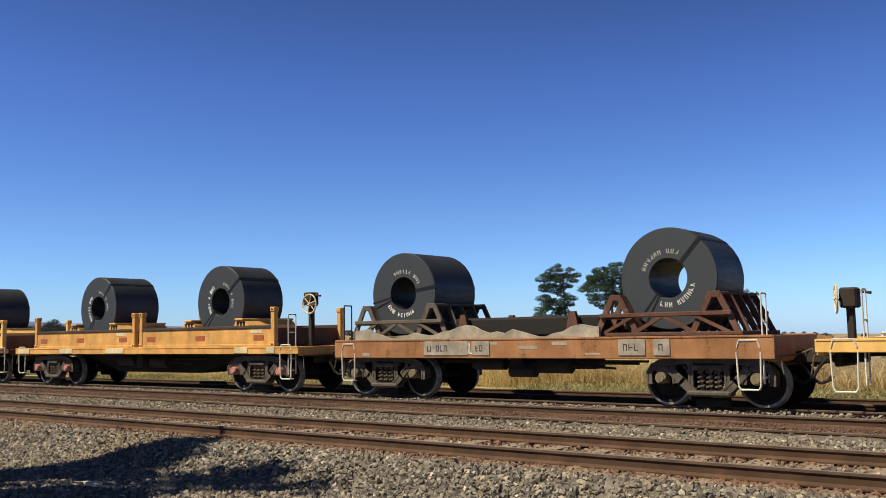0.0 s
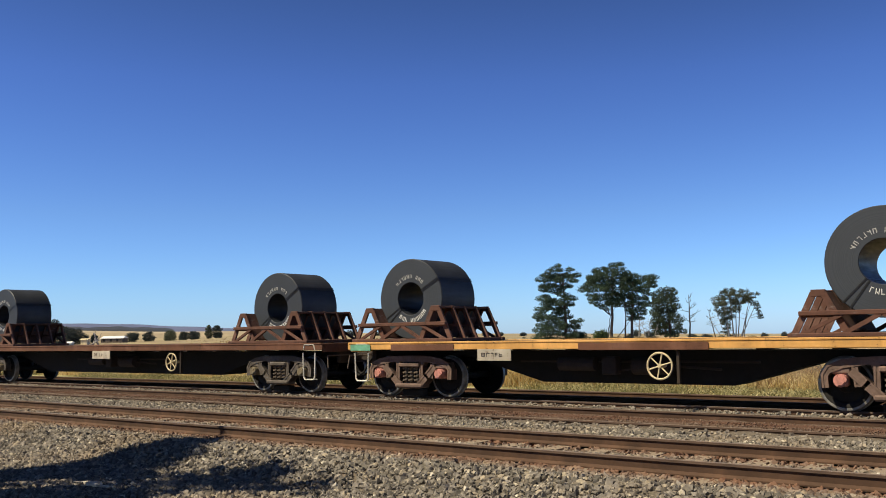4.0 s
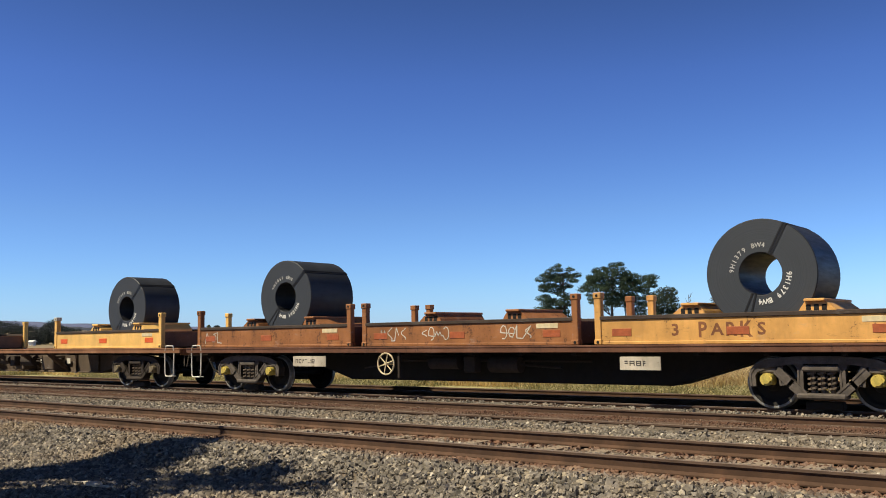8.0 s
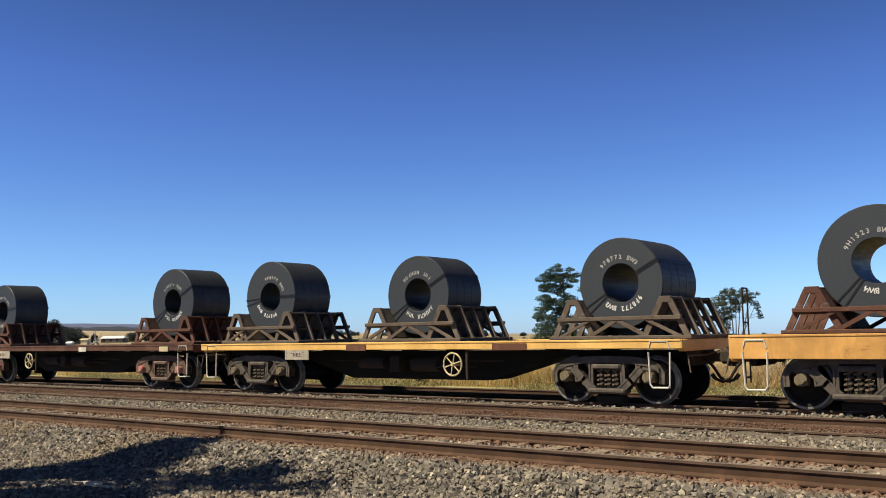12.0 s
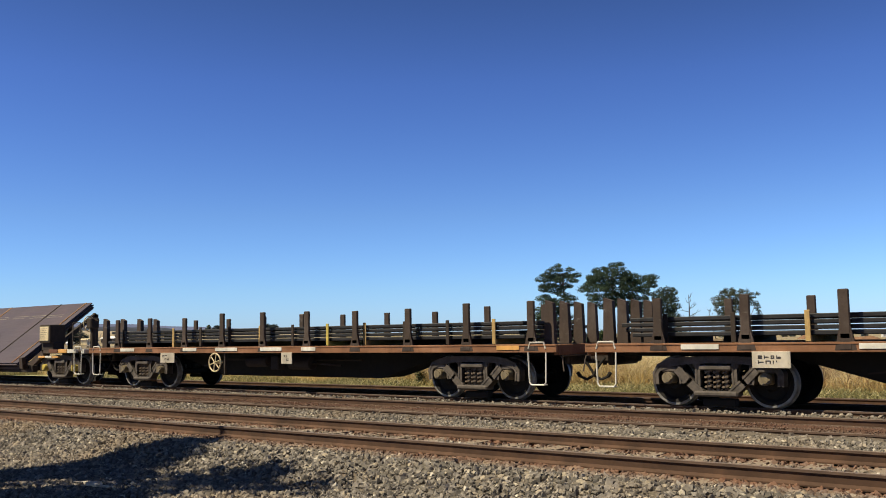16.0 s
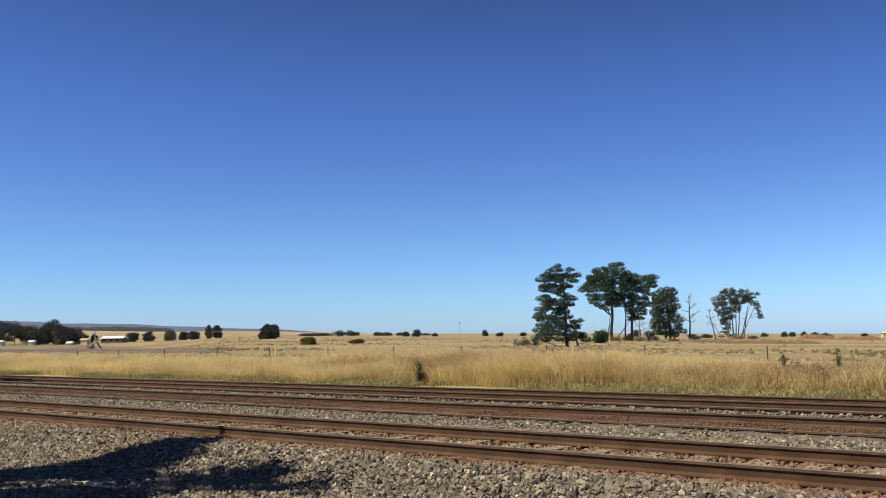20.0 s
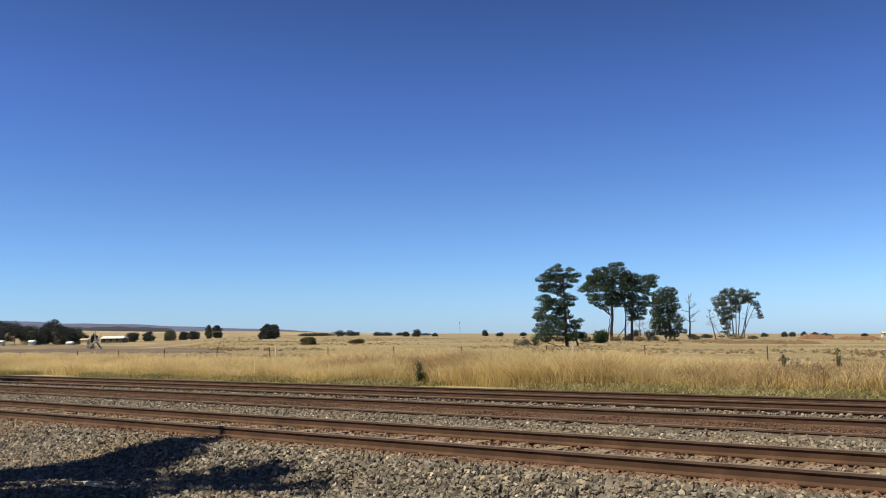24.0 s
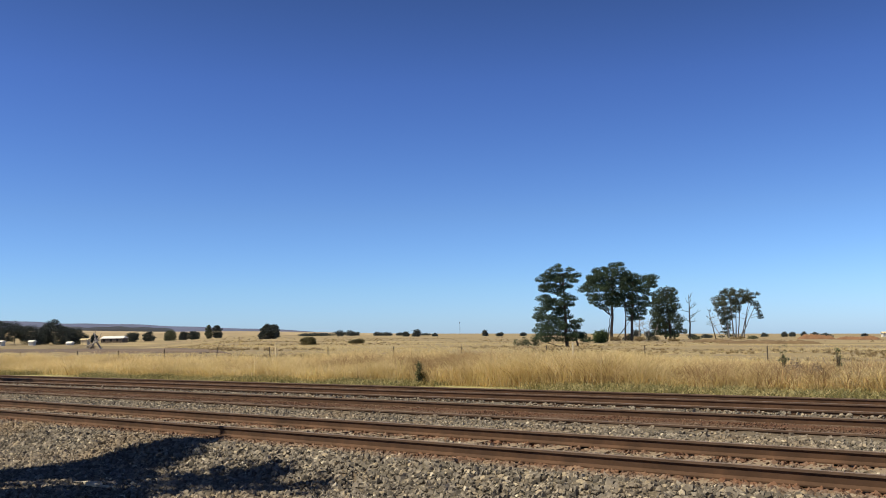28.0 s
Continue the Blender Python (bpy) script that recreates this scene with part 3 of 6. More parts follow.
                for z in (lo, (lo + hi) / 2 - t / 2, hi - t):
                    if r.random() < 0.55:
                        b.box(x, x + w, y - 0.005, y, z, z + t, 0.002)
            x += w + 0.035
    return tagged(part(name, b, mat, parent, label), kind="stuff")


def scrawl(parent, x0, x1, z0, z1, y, mat, n=6, w=0.03, seed=0, label="sprayed graffiti scrawl"):
    """A running line of sprayed peaks, loops and gaps."""
    r = random.Random(seed)
    b = Build()
    step = (x1 - x0) / n
    zm, h = (z0 + z1) / 2, (z1 - z0) / 2
    last = None
    for i in range(n):
        x, big = x0 + step * i, r.uniform(0.45, 1.0)
        kind = r.choice("mvosl|")
        if kind == "o":
            a0 = r.uniform(0, 6)
            pts = [(x + step * (0.5 + 0.4 * cos(a0 + 0.75 * j)), zm + h * big * sin(a0 + 0.75 * j)) for j in range(8)]
        elif kind == "s":
            pts = [(x + step * (0.5 + 0.35 * cos(1.1 * j + 0.4)), zm + h * big * (1 - j / 3)) for j in range(7)]
        elif kind in "mv":
            k = 5 if kind == "m" else 3
            pts = [(x + step * j / (k - 1) * 0.9, zm + h * big * r.uniform(0.5, 1.0) * (1 if j % 2 else -1)) for j in range(k)]
        elif kind == "l":
            pts = [(x + step * 0.15, zm + h), (x + step * 0.1, zm - h * 0.8), (x + step * 0.8, zm - h * 0.9)]
        else:
            pts = [(x + step * 0.2, zm - h), (x + step * 0.45, zm + h), (x + step * 0.8, zm - h * 0.2)]
        if last and r.random() < 0.5:
            pts.insert(0, last)
        for p, q in zip(pts, pts[1:]):
            b.beam((p[0], y - 0.003, p[1]), (q[0], y - 0.003, q[1]), 0.004, w, (0, 0, 1))
        last = pts[-1]
    return part("graffiti", b, mat, parent, label)


def fish_belly(L, xb, low, y, t=0.06):
    """Side girder that is deep in the middle and tapers up to the bogies."""
    b = Build()
    o = [(-L / 2 + 0.3, 1.0), (-L / 2 + 0.3, 0.90), (-xb + 1.15, 0.88), (-xb + 3.0, low), (xb - 3.0, low), (xb - 1.15, 0.88), (L / 2 - 0.3, 0.90), (L / 2 - 0.3, 1.0)]
    b.prism(o, y - t, y + t)
    return b


def wagon_base(name, label, s0, s1, b0, b1, sill, z0, z1, frame_mat=CAST, cap_mat=CAP_GREY, belly=0.35, wheel=None, group="wagons of the train", steps=STEP_WHITE, deck_mat=BLACK, open_deck=False):
    """Empty that carries a wagon's frame, deck, couplers and bogies; s0 and s1 are its ends along the train."""
    mid, L = (s0 + s1) / 2, s1 - s0
    w = tagged(new(name), label, "freight wagon", group)
    riding(w, mid, LINE, 0)
    for s in (-1, 1):
        b = Build()
        b.box(-L / 2, L / 2, min(s * SIDE, s * (SIDE - 0.09)), max(s * SIDE, s * (SIDE - 0.09)), z0, z1, 0.01)
        b.box(-L / 2 + 0.02, L / 2 - 0.02, min(s * (SIDE + 0.012), s * (SIDE - 0.1)), max(s * (SIDE + 0.012), s * (SIDE - 0.1)), z1 - 0.035, z1 + 0.004, 0.006)
        part("side_sill", b, sill, w)
    for s in (-1, 1):
        b = Build()
        b.box(min(s * L / 2, s * (L / 2 - 0.12)), max(s * L / 2, s * (L / 2 - 0.12)), -SIDE + 0.1, SIDE - 0.1, z0 - 0.05, z1 - 0.005, 0.01)
        part("headstock", b, sill, w)
    b = Build()
    if open_deck:
        b.box(-L / 2 + 0.12, L / 2 - 0.12, -0.3, 0.3, z1 - 0.06, z1 - 0.012, 0.01)
        for e in (-1, 1):
            b.box(*sorted((e * (L / 2 - 0.12), e * (L / 2 - 3.4))), -SIDE + 0.1, SIDE - 0.1, z1 - 0.058, z1 - 0.014, 0.01)
    else:
        b.box(-L / 2 + 0.12, L / 2 - 0.12, -SIDE + 0.1, SIDE - 0.1, z1 - 0.06, z1 - 0.012, 0.01)
    x = -L / 2 + 0.8
    while x < L / 2 - 0.6:
        b.box(x, x + 0.1, -SIDE + 0.1, SIDE - 0.1, z1 - 0.2, z1 - 0.06, 0.01)
        x += 1.25
    part("deck", b, deck_mat, w)
    if belly:
        part("centre_girder", fish_belly(L, (b1 - b0) / 2, belly, 0.0, 0.45), BLACK, w)
    for s in (-1, 1):
        c = part("coupler", COUPLER, None, w, at=(s * L / 2, 0, 0))
        h = part("air_hose", HOSE, None, w, at=(s * L / 2, -0.35, 0))
        if s < 0:
            c.rotation_euler = h.rotation_euler = (0, 0, pi)
        b = Build()
        xe = s * (L / 2 + 0.05)
        b.rod((xe, -1.15, 0.92), (xe, -0.2, 0.92), 0.014, 6)
        b.rod((xe, -1.15, 0.92), (xe + s * 0.05, -1.18, 0.62), 0.014, 6)
        b.rod((xe, -0.2, 0.92), (xe + s * 0.25, -0.1, 1.02), 0.014, 6)
        part("release_lever", b, GREY_RUST, w)
        st = part("step", steps, None, w, at=(s * (L / 2 - 0.45), -SIDE + 0.02, 0))
    for x in (b0 - mid, b1 - mid):
        add_bogie(w, x, frame_mat, cap_mat)
    if wheel is not None:
        hw = part("handwheel", HANDWHEEL, None, w, "cream spoked handbrake wheel", at=(wheel - mid, -SIDE + 0.0, 0.74))
        b = Build()
        b.box(wheel - mid + 0.3, wheel - mid + 0.36, -SIDE + 0.05, -SIDE + 0.11, 0.42, z0, 0.008)
        b.beam((wheel - mid, -SIDE + 0.24, 0.74), (wheel - mid - 1.1, -SIDE + 0.5, 0.62), 0.03, 0.03)
        part("brake_rigging", b, UNDER, w)
    # brake cylinder, reservoir and pipes
    b = Build()
    b.rod((0.2, -0.75, 0.72), (0.95, -0.75, 0.72), 0.17, 14)
    b.rod((-1.4, -0.8, 0.75), (-0.6, -0.8, 0.75), 0.14, 14)
    b.rod((0.95, -0.75, 0.72), (1.9, -0.7, 0.66), 0.025, 6)
    b.rod((-2.4, -0.7, 0.80), (2.6, -0.7, 0.80), 0.025, 6)
    b.box(-0.4, -0.1, -0.95, -0.7, 0.55, 0.9, 0.02)
    part("brake_gear", b, UNDER, w)
    return w


def panel(w, x0, x1, z0, z1, mat, y=-SIDE - 0.016, marks=True, seed=1, label="cream number board"):
    b = Build()
    b.box(x0, x1, y, y + 0.02, z0, z1, 0.004)
    p = part("number_board", b, mat, w, label)
    if marks:
        bars("lettering", p, x0 + 0.1, x0 + (x1 - x0) * 0.75, z0 + 0.06, z1 - 0.05, y - 0.001, INK, 2 if mat is BOARD and z1 - z0 > 0.25 else 1, seed)
    return p


# ---- coils ----
GLYPHS = {}


def glyph(ch):
    """Outline mesh of one character of the built-in font, centred, one unit high."""
    if ch not in GLYPHS:
        cu = bpy.data.curves.new("glyph", "FONT")
        cu.body, cu.size, cu.offset, cu.resolution_u = ch, 1.35, 0.035, 2
        ob = bpy.data.objects.new("glyph", cu)
        me = bpy.data.meshes.new_from_object(ob)
        vs = [tuple(v.co) for v in me.vertices]
        x0, x1 = min(v[0] for v in vs), max(v[0] for v in vs)
        GLYPHS[ch] = ([(x - (x0 + x1) / 2, y - 0.5) for x, y, _ in vs], [tuple(p.vertices) for p in me.polygons])
        bpy.data.objects.remove(ob)
        bpy.data.curves.remove(cu)
        bpy.data.meshes.remove(me)
    return GLYPHS[ch]


def arc_text(text, start, rr, h, y, step):
    """Letters that stand outwards on an arc and run clockwise from start (degrees)."""
    b = Build()
    for i, ch in enumerate(text):
        if ch == " ":
            continue
        vs, fs = glyph(ch)
        q = radians(start - step * i)
        d, t = Vector((cos(q), 0, sin(q))), Vector((sin(q), 0, -cos(q)))
        b.add([tuple(d * (rr + v * h) + t * (u * h * 0.95) + Vector((0, y, 0))) for u, v in vs], fs)
    return b


def coil(s, zc, r, strap=40, width=1.28, text="", bands=0, seed=0, eye=0.38):
    """Steel strip coil that lies with its eye across the train."""
    c = tagged(new("steel_coil"), "dark grey steel coil with white stencilled marks" + (" and outer straps" if bands else ""), "steel coil", "coils on the train")
    y0, y1 = -width / 2, width / 2
    n = 72
    b = Build()
    prof = [(eye, y0 + 0.01), (eye + 0.01, y0), (r - 0.015, y0), (r, y0 + 0.015), (r, y1 - 0.015), (r - 0.015, y1), (eye + 0.01, y1), (eye, y1 - 0.01)]
    for i in range(n):
        a = 2 * pi * i / n
        b.v += [(q * cos(a), y, q * sin(a)) for q, y in prof]
    m = len(prof)
    for i in range(n):
        j = (i + 1) % n
        for k in range(m):
            b.f.append((i * m + k, i * m + (k + 1) % m, j * m + (k + 1) % m, j * m + k))
    body = part("strip_roll", b, COIL_SIDE, c, smooth=True)
    body.data.materials.append(COIL_FACE)
    for p in body.data.polygons:
        if abs(p.normal.y) > 0.9:
            p.material_index = 1
    k = random.Random(seed)
    for a, off in ((strap, (-0.024, 0.024)), (strap + 184, (0.0,)), (strap + 193, (0.0,))):
        a = radians(a)
        d, t = Vector((cos(a), 0, sin(a))), Vector((-sin(a), 0, cos(a)))
        for o in off:
            b = Build()
            e = t * o
            b.beam(d * (eye - 0.002) + e + Vector((0, y0 - 0.004, 0)), d * (r + 0.004) + e + Vector((0, y0 - 0.004, 0)), 0.005, 0.035, t)
            b.beam(d * (r + 0.003) + e + Vector((0, y0 - 0.006, 0)), d * (r + 0.003) + e + Vector((0, y1 + 0.006, 0)), 0.035, 0.005, d)
            b.beam(d * (eye - 0.003) + e + Vector((0, y0 - 0.006, 0)), d * (eye - 0.003) + e + Vector((0, y1 + 0.006, 0)), 0.035, 0.005, d)
            part("strap", b, STRAP, c)
    for i in range(bands):
        b = Build()
        b.ring(y0 + width * (0.25 + 0.22 * i), y0 + width * (0.25 + 0.22 * i) + 0.03, r, r + 0.004, 60)
        part("band", b, BAR_STEEL, c)
    # stencilled marks above and below the eye
    turned = 74 if text.endswith("BW3") and text[1] == "H" and strap > 20 else 0
    for a0, rr, h, mat in ((strap + 110 - turned, eye + 0.14, 0.088, CHALK_WORN), (strap - 64 - turned * 1.6, eye + 0.125, 0.098, WHITE_CHALK)):
        if text:
            tagged(part("stencil_line", arc_text(text, a0, rr, h, y0 - 0.003, 10.0), mat, c, "white stencilled code"), kind="stuff")
            continue
        b = Build()
        for n_ in range(10):
            if n_ == 6:
                continue
            q = radians(a0 - 10.0 * n_)
            d, t = Vector((cos(q), 0, sin(q))), Vector((-sin(q), 0, cos(q)))
            p = d * rr + Vector((0, y0 - 0.002, 0))
            for o in k.choice(((-0.024, 0.024), (-0.024,), (-0.02, 0.02))):
                b.beam(p + t * o - d * h / 2, p + t * o + d * h / 2, 0.003, 0.014, t)
            b.beam(p + d * h * k.choice((-0.4, 0.0, 0.4)) - t * 0.024, p + d * h * k.choice((-0.4, 0.4)) + t * 0.024, 0.003, 0.014, d)
        tagged(part("stencil_line", b, mat, c, "white stencilled marks"), kind="stuff")
    riding(c, s, LINE, zc)
    c.rotation_euler = (0, 0, 0)
    return c


# ---- loading cradles on the flat wagons ----
def cradle_meshes(mat):
    rib = Build()
    rib.beam((0.52, 0, 0.0), (0.90, 0, 0.74), 0.05, 0.11)
    rib.beam((1.42, 0, 0.0), (1.06, 0, 0.74), 0.05, 0.11)
    rib.box(0.86, 1.10, -0.03, 0.03, 0.68, 0.80, 0.01)
    rib.beam((0.74, 0, 0.36), (1.24, 0, 0.36), 0.04, 0.06)
    brace = Build()
    brace.box(-1.30, 1.30, -0.04, 0.04, 0.36, 0.44, 0.01)
    brace.beam((-0.62, 0, 0.04), (0.0, 0, 0.38), 0.06, 0.07)
    brace.beam((0.62, 0, 0.04), (0.0, 0, 0.38), 0.06, 0.07)
    brace.beam((-1.32, 0, 0.02), (-0.55, 0, 0.40), 0.05, 0.06)
    brace.beam((1.32, 0, 0.02), (0.55, 0, 0.40), 0.05, 0.06)
    top = Build()
    top.box(0.88, 1.09, -0.95, 0.95, 0.74, 0.79, 0.01)
    top.prism([(0.50, 0.10), (0.53, 0.08), (0.90, 0.74), (0.86, 0.76)], -0.92, 0.92)
    top.box(1.34, 1.46, -1.0, 1.0, 0.0, 0.07, 0.01)
    top.box(0.46, 0.58, -1.0, 1.0, 0.0, 0.07, 0.01)
    base = Build()
    for y in (-0.98, 0.98):
        base.box(-1.5, 1.5, y - 0.06, y + 0.06, 0.0, 0.07, 0.01)
    for x in (-0.25, 0.25):
        base.box(x - 0.05, x + 0.05, -0.92, 0.92, 0.005, 0.06, 0.01)
    return [x.mesh(n, mat) for n, x in (("rib", rib), ("side_brace", brace), ("rest_plate", top), ("base_frame", base))]


CRADLES = {}


def cradle(s, z, mat, width=0.95):
    if mat.name not in CRADLES:
        CRADLES[mat.name] = cradle_meshes(mat)
    rib, brace, top, base = CRADLES[mat.name]
    tone = {"rusted_steel": "brown rusted", "red_rusted_steel": "red-brown rusted", "dusty_grey_brown_steel": "dusty grey-brown", "dusty_tan_cradle_steel": "dusty tan-brown"}[mat.name]
    c = tagged(new("coil_cradle"), tone + " steel cradle of triangular ribs under a coil", "coil cradle", "cradles on the train")
    part("base_frame", base, None, c)
    for e in (1, -1):
        t = part("rest_plate", top, None, c)
        t.rotation_euler = (0, 0, 0 if e > 0 else pi)
        for y in (-0.95, -0.45, 0.0, 0.45, 0.95):
            p = part("rib", rib, None, c, at=(0, y, 0))
            p.rotation_euler = (0, 0, 0 if e > 0 else pi)
        part("side_brace", brace, None, c, at=(0, e * 1.0, 0))
    riding(c, s, LINE, z)
    return c


HOLE = Build().rod((0, -0.004, 0), (0, 0.004, 0), 0.028, 10).mesh("locking_hole", BLACK)
SLOT = Build().box(-0.04, 0.04, -0.006, 0.006, -0.05, 0.05, 0.003).mesh("slot", BLACK)


# ---- coil tubs on the skeleton wagons ----
def tub(s0, s1, mat, post_mat=None, loaded=True, reflector=ORANGE, label="yellow", seed=0, z=1.135, cream=True, caps=False):
    """Open steel tub with corner posts and a pair of sloped rests for a coil."""
    L = s1 - s0 + 0.1
    h = L / 2
    post_mat = post_mat or mat
    t = tagged(new("coil_tub"), label + " painted steel tub with corner posts, " + ("under a coil" if loaded else "empty"), "coil tub", "tubs on the train")
    riding(t, (s0 + s1) / 2, LINE, z)
    for s in (-1, 1):
        b = Build()
        b.box(-h + 0.1, h - 0.1, min(s * 1.25, s * 1.19), max(s * 1.25, s * 1.19), 0.02, 0.48, 0.008)
        b.box(-h + 0.1, h - 0.1, min(s * 1.262, s * 1.19), max(s * 1.262, s * 1.19), 0.0, 0.06, 0.008)
        part("side_wall", b, mat, t)
        b = Build()
        b.box(-h + 0.1, h - 0.1, min(s * 1.275, s * 1.12), max(s * 1.275, s * 1.12), 0.465, 0.54, 0.01)
        part("rim", b, STAKE, t, "dark rusted rim")
    for x in (-1, 1):
        b = Build()
        xa = x * (h - 0.12)
        b.box(min(xa, xa - x * 0.06), max(xa, xa - x * 0.06), -1.18, 1.18, 0.0, 0.47, 0.008)
        part("end_wall", b, RUST if mat is not YELLOW else BROWN_PAINT, t)
        for s in (-1, 1):
            b = Build()
            xc, yc = x * (h - 0.06), s * 1.2
            b.box(xc - 0.07, xc + 0.07, yc - 0.07, yc + 0.07, 0.0, 1.0, 0.012)
            b.box(xc - 0.085, xc + 0.085, yc - 0.085, yc + 0.085, 0.88, 1.0, 0.012)
            b.box(xc - 0.08, xc + 0.08, yc - 0.085, yc + 0.085, 0.0, 0.1, 0.012)
            p = part("corner_post", b, post_mat, t)
            if caps and x < 0:
                part("post_cap", Build().box(xc - 0.09, xc + 0.09, yc - 0.09, yc + 0.09, 0.89, 1.005, 0.01), WHITE, p, "white painted post cap")
            for z_ in (0.05, 0.94):
                part("locking_hole", HOLE, None, p, at=(xc, yc + s * 0.087, z_))
    b = Build()
    b.box(-h + 0.12, h - 0.12, -1.18, 1.18, 0.0, 0.03, 0.004)
    part("floor", b, RUST, t)
    for x in (-1, 1):
        b = Build()
        o = [(x * 0.55, 0.03), (x * 0.86, 0.60), (x * 0.95, 0.72), (x * 1.24, 0.72), (x * 1.44, 0.56), (x * 1.52, 0.03)]
        b.prism(o if x > 0 else o[::-1], -0.86, 0.86)
        b.box(min(x * 0.93, x * 1.27), max(x * 0.93, x * 1.27), -0.92, 0.92, 0.70, 0.75, 0.01)
        r = part("coil_rest", b, mat, t)
        for k in range(3):
            part("slot", SLOT, None, r, at=(x * (0.99 + 0.13 * k), -0.86, 0.60))
    for k, x in enumerate((-h + 0.55, -0.1, h - 0.6)):
        b = Build()
        b.box(x - 0.2, x + 0.2, -1.258, -1.248, 0.16, 0.30, 0.003)
        part("reflector", b, reflector, t)
    if cream:
        b = Build()
        b.box(h - 0.95, h - 0.45, -1.257, -1.248, 0.335, 0.43, 0.003)
        p = part("placard", b, CREAM, t)
    return t


# ---- wagons, from the head of what is seen to the tail ----
def flat_wagon(s0, s1, b0, b1, sill, label, wheel, coils, cradle_mat, frame_mat=CAST, cap_mat=CAP_GREY, boards=(), patches=(), bands=0):
    w = wagon_base("flat_wagon", label, s0, s1, b0, b1, sill, 1.055, 1.225, frame_mat, cap_mat, 0.36, wheel)
    mid = (s0 + s1) / 2
    for x0, x1 in boards:
        panel(w, x0 - mid, x1 - mid, 0.82, 1.06, BOARD, seed=int(-x0), label="dusty pale number board")
    for i, (x0, x1, m) in enumerate(patches):
        b = Build()
        b.box(x0 - mid, x1 - mid, -SIDE - 0.018, -SIDE - 0.008, 1.035, 1.175, 0.003)
        part("paint_patch", b, m, w)
    for s, zt, r, strap, width, text in coils:
        cradle(s, 1.229, cradle_mat)
        coil(s, zt - r, r, strap, width, text, bands, seed=int(-s * 7))
    return w


def skeleton_wagon(s0, s1, b0, b1, label, wheel, sill=RUST, girder=GIRDER, frame_mat=UNDER, cap_mat=CAP_GREY, open_mid=True, boards=(), stripe=None):
    w = wagon_base("skeleton_wagon", label, s0, s1, b0, b1, sill, 0.985, 1.125, frame_mat, cap_mat, 0 if open_mid else 0.33, wheel, open_deck=open_mid)
    mid, xb, L = (s0 + s1) / 2, (b1 - b0) / 2, s1 - s0
    if open_mid:
        b = fish_belly(L, xb, 0.36, 0.0, 0.22)
        b.box(-xb + 3.0, xb - 3.0, -0.30, 0.30, 0.33, 0.375, 0.008)
        for k in range(7):
            xs = -xb + 3.2 + (2 * xb - 6.4) * k / 6
            b.box(xs - 0.015, xs + 0.015, -0.285, -0.22, 0.37, 0.96, 0.004)
        part("centre_girder", b, girder, w, "brown deep centre girder")
        for xs in (-1.9, 0.3, 2.1):
            part("stencil_patch", Build().box(xs, xs + 0.22, -0.292, -0.286, 0.62, 0.80, 0.002), WHITE, w, "small white stencilled patch")
        for s in (-1, 1):
            for x in (-2.6, -0.9, 0.9, 2.6):
                b = Build()
                b.beam((x, s * 1.2, 0.98), (x * 0.8, s * 0.24, 0.42), 0.09, 0.14)
                part("outrigger", b, girder, w)
        for x in (-0.6, 1.3):
            b = Build()
            b.box(x, x + 0.75, -0.75, -0.3, 0.42, 0.90, 0.03)
            part("equipment_box", b, girder, w)
    if stripe:
        b = Build()
        b.box(-L / 2, L / 2, -SIDE - 0.02, -SIDE - 0.010, 0.988, 1.062, 0.002)
        part("stripe", b, stripe, w, "bright yellow stripe")
    for x0, x1 in boards:
        panel(w, x0 - mid + 0.1, x1 - mid - 0.12, 0.66, 0.91, BOARD, seed=int(-x0), label="dusty pale number board")
    return w


def grab_rail(w, x, mat=None, top=1.95):
    """Two upright rails with rungs at a wagon's end."""
    b = Build()
    for y in (-1.2, -0.95):
        b.rod((x, y, 0.45), (x, y, top), 0.016, 6)
    b.rod((x, -1.2, top), (x, -0.95, top), 0.016, 6)
    for z in (0.55, 0.85, 1.5):
        b.rod((x, -1.2, z), (x, -0.95, z), 0.016, 6)
    part("grab_rail", b, mat or WHITE, w, "pale grab rail and ladder")


def brake_stand(w, x, mat=UNDER, top=2.1, turned=False, rail=True):
    """Upright handbrake post with its wheel, and a grab rail, at a wagon's end."""
    b = Build()
    b.box(x - 0.06, x + 0.06, -0.75, -0.62, 1.1, top - 0.15, 0.015)
    b.box(x - 0.14, x + 0.14, -0.85, -0.55, top - 0.34, top, 0.03)
    b.rod((x + 0.1, -0.7, top - 0.06), (x + 0.34, -0.7, top - 0.1), 0.025, 6)
    p = part("brake_post", b, mat, w)
    h = part("handwheel", HANDWHEEL, None, p, at=(x - 0.22, -0.7, top - 0.18) if turned else (x + 0.16, -0.92, top - 0.3))
    if turned:
        h.rotation_euler = (0, 0, radians(-72))
    if rail:
        grab_rail(w, x - 0.3, GREY_RUST if w.name.startswith("plate") else WHITE)


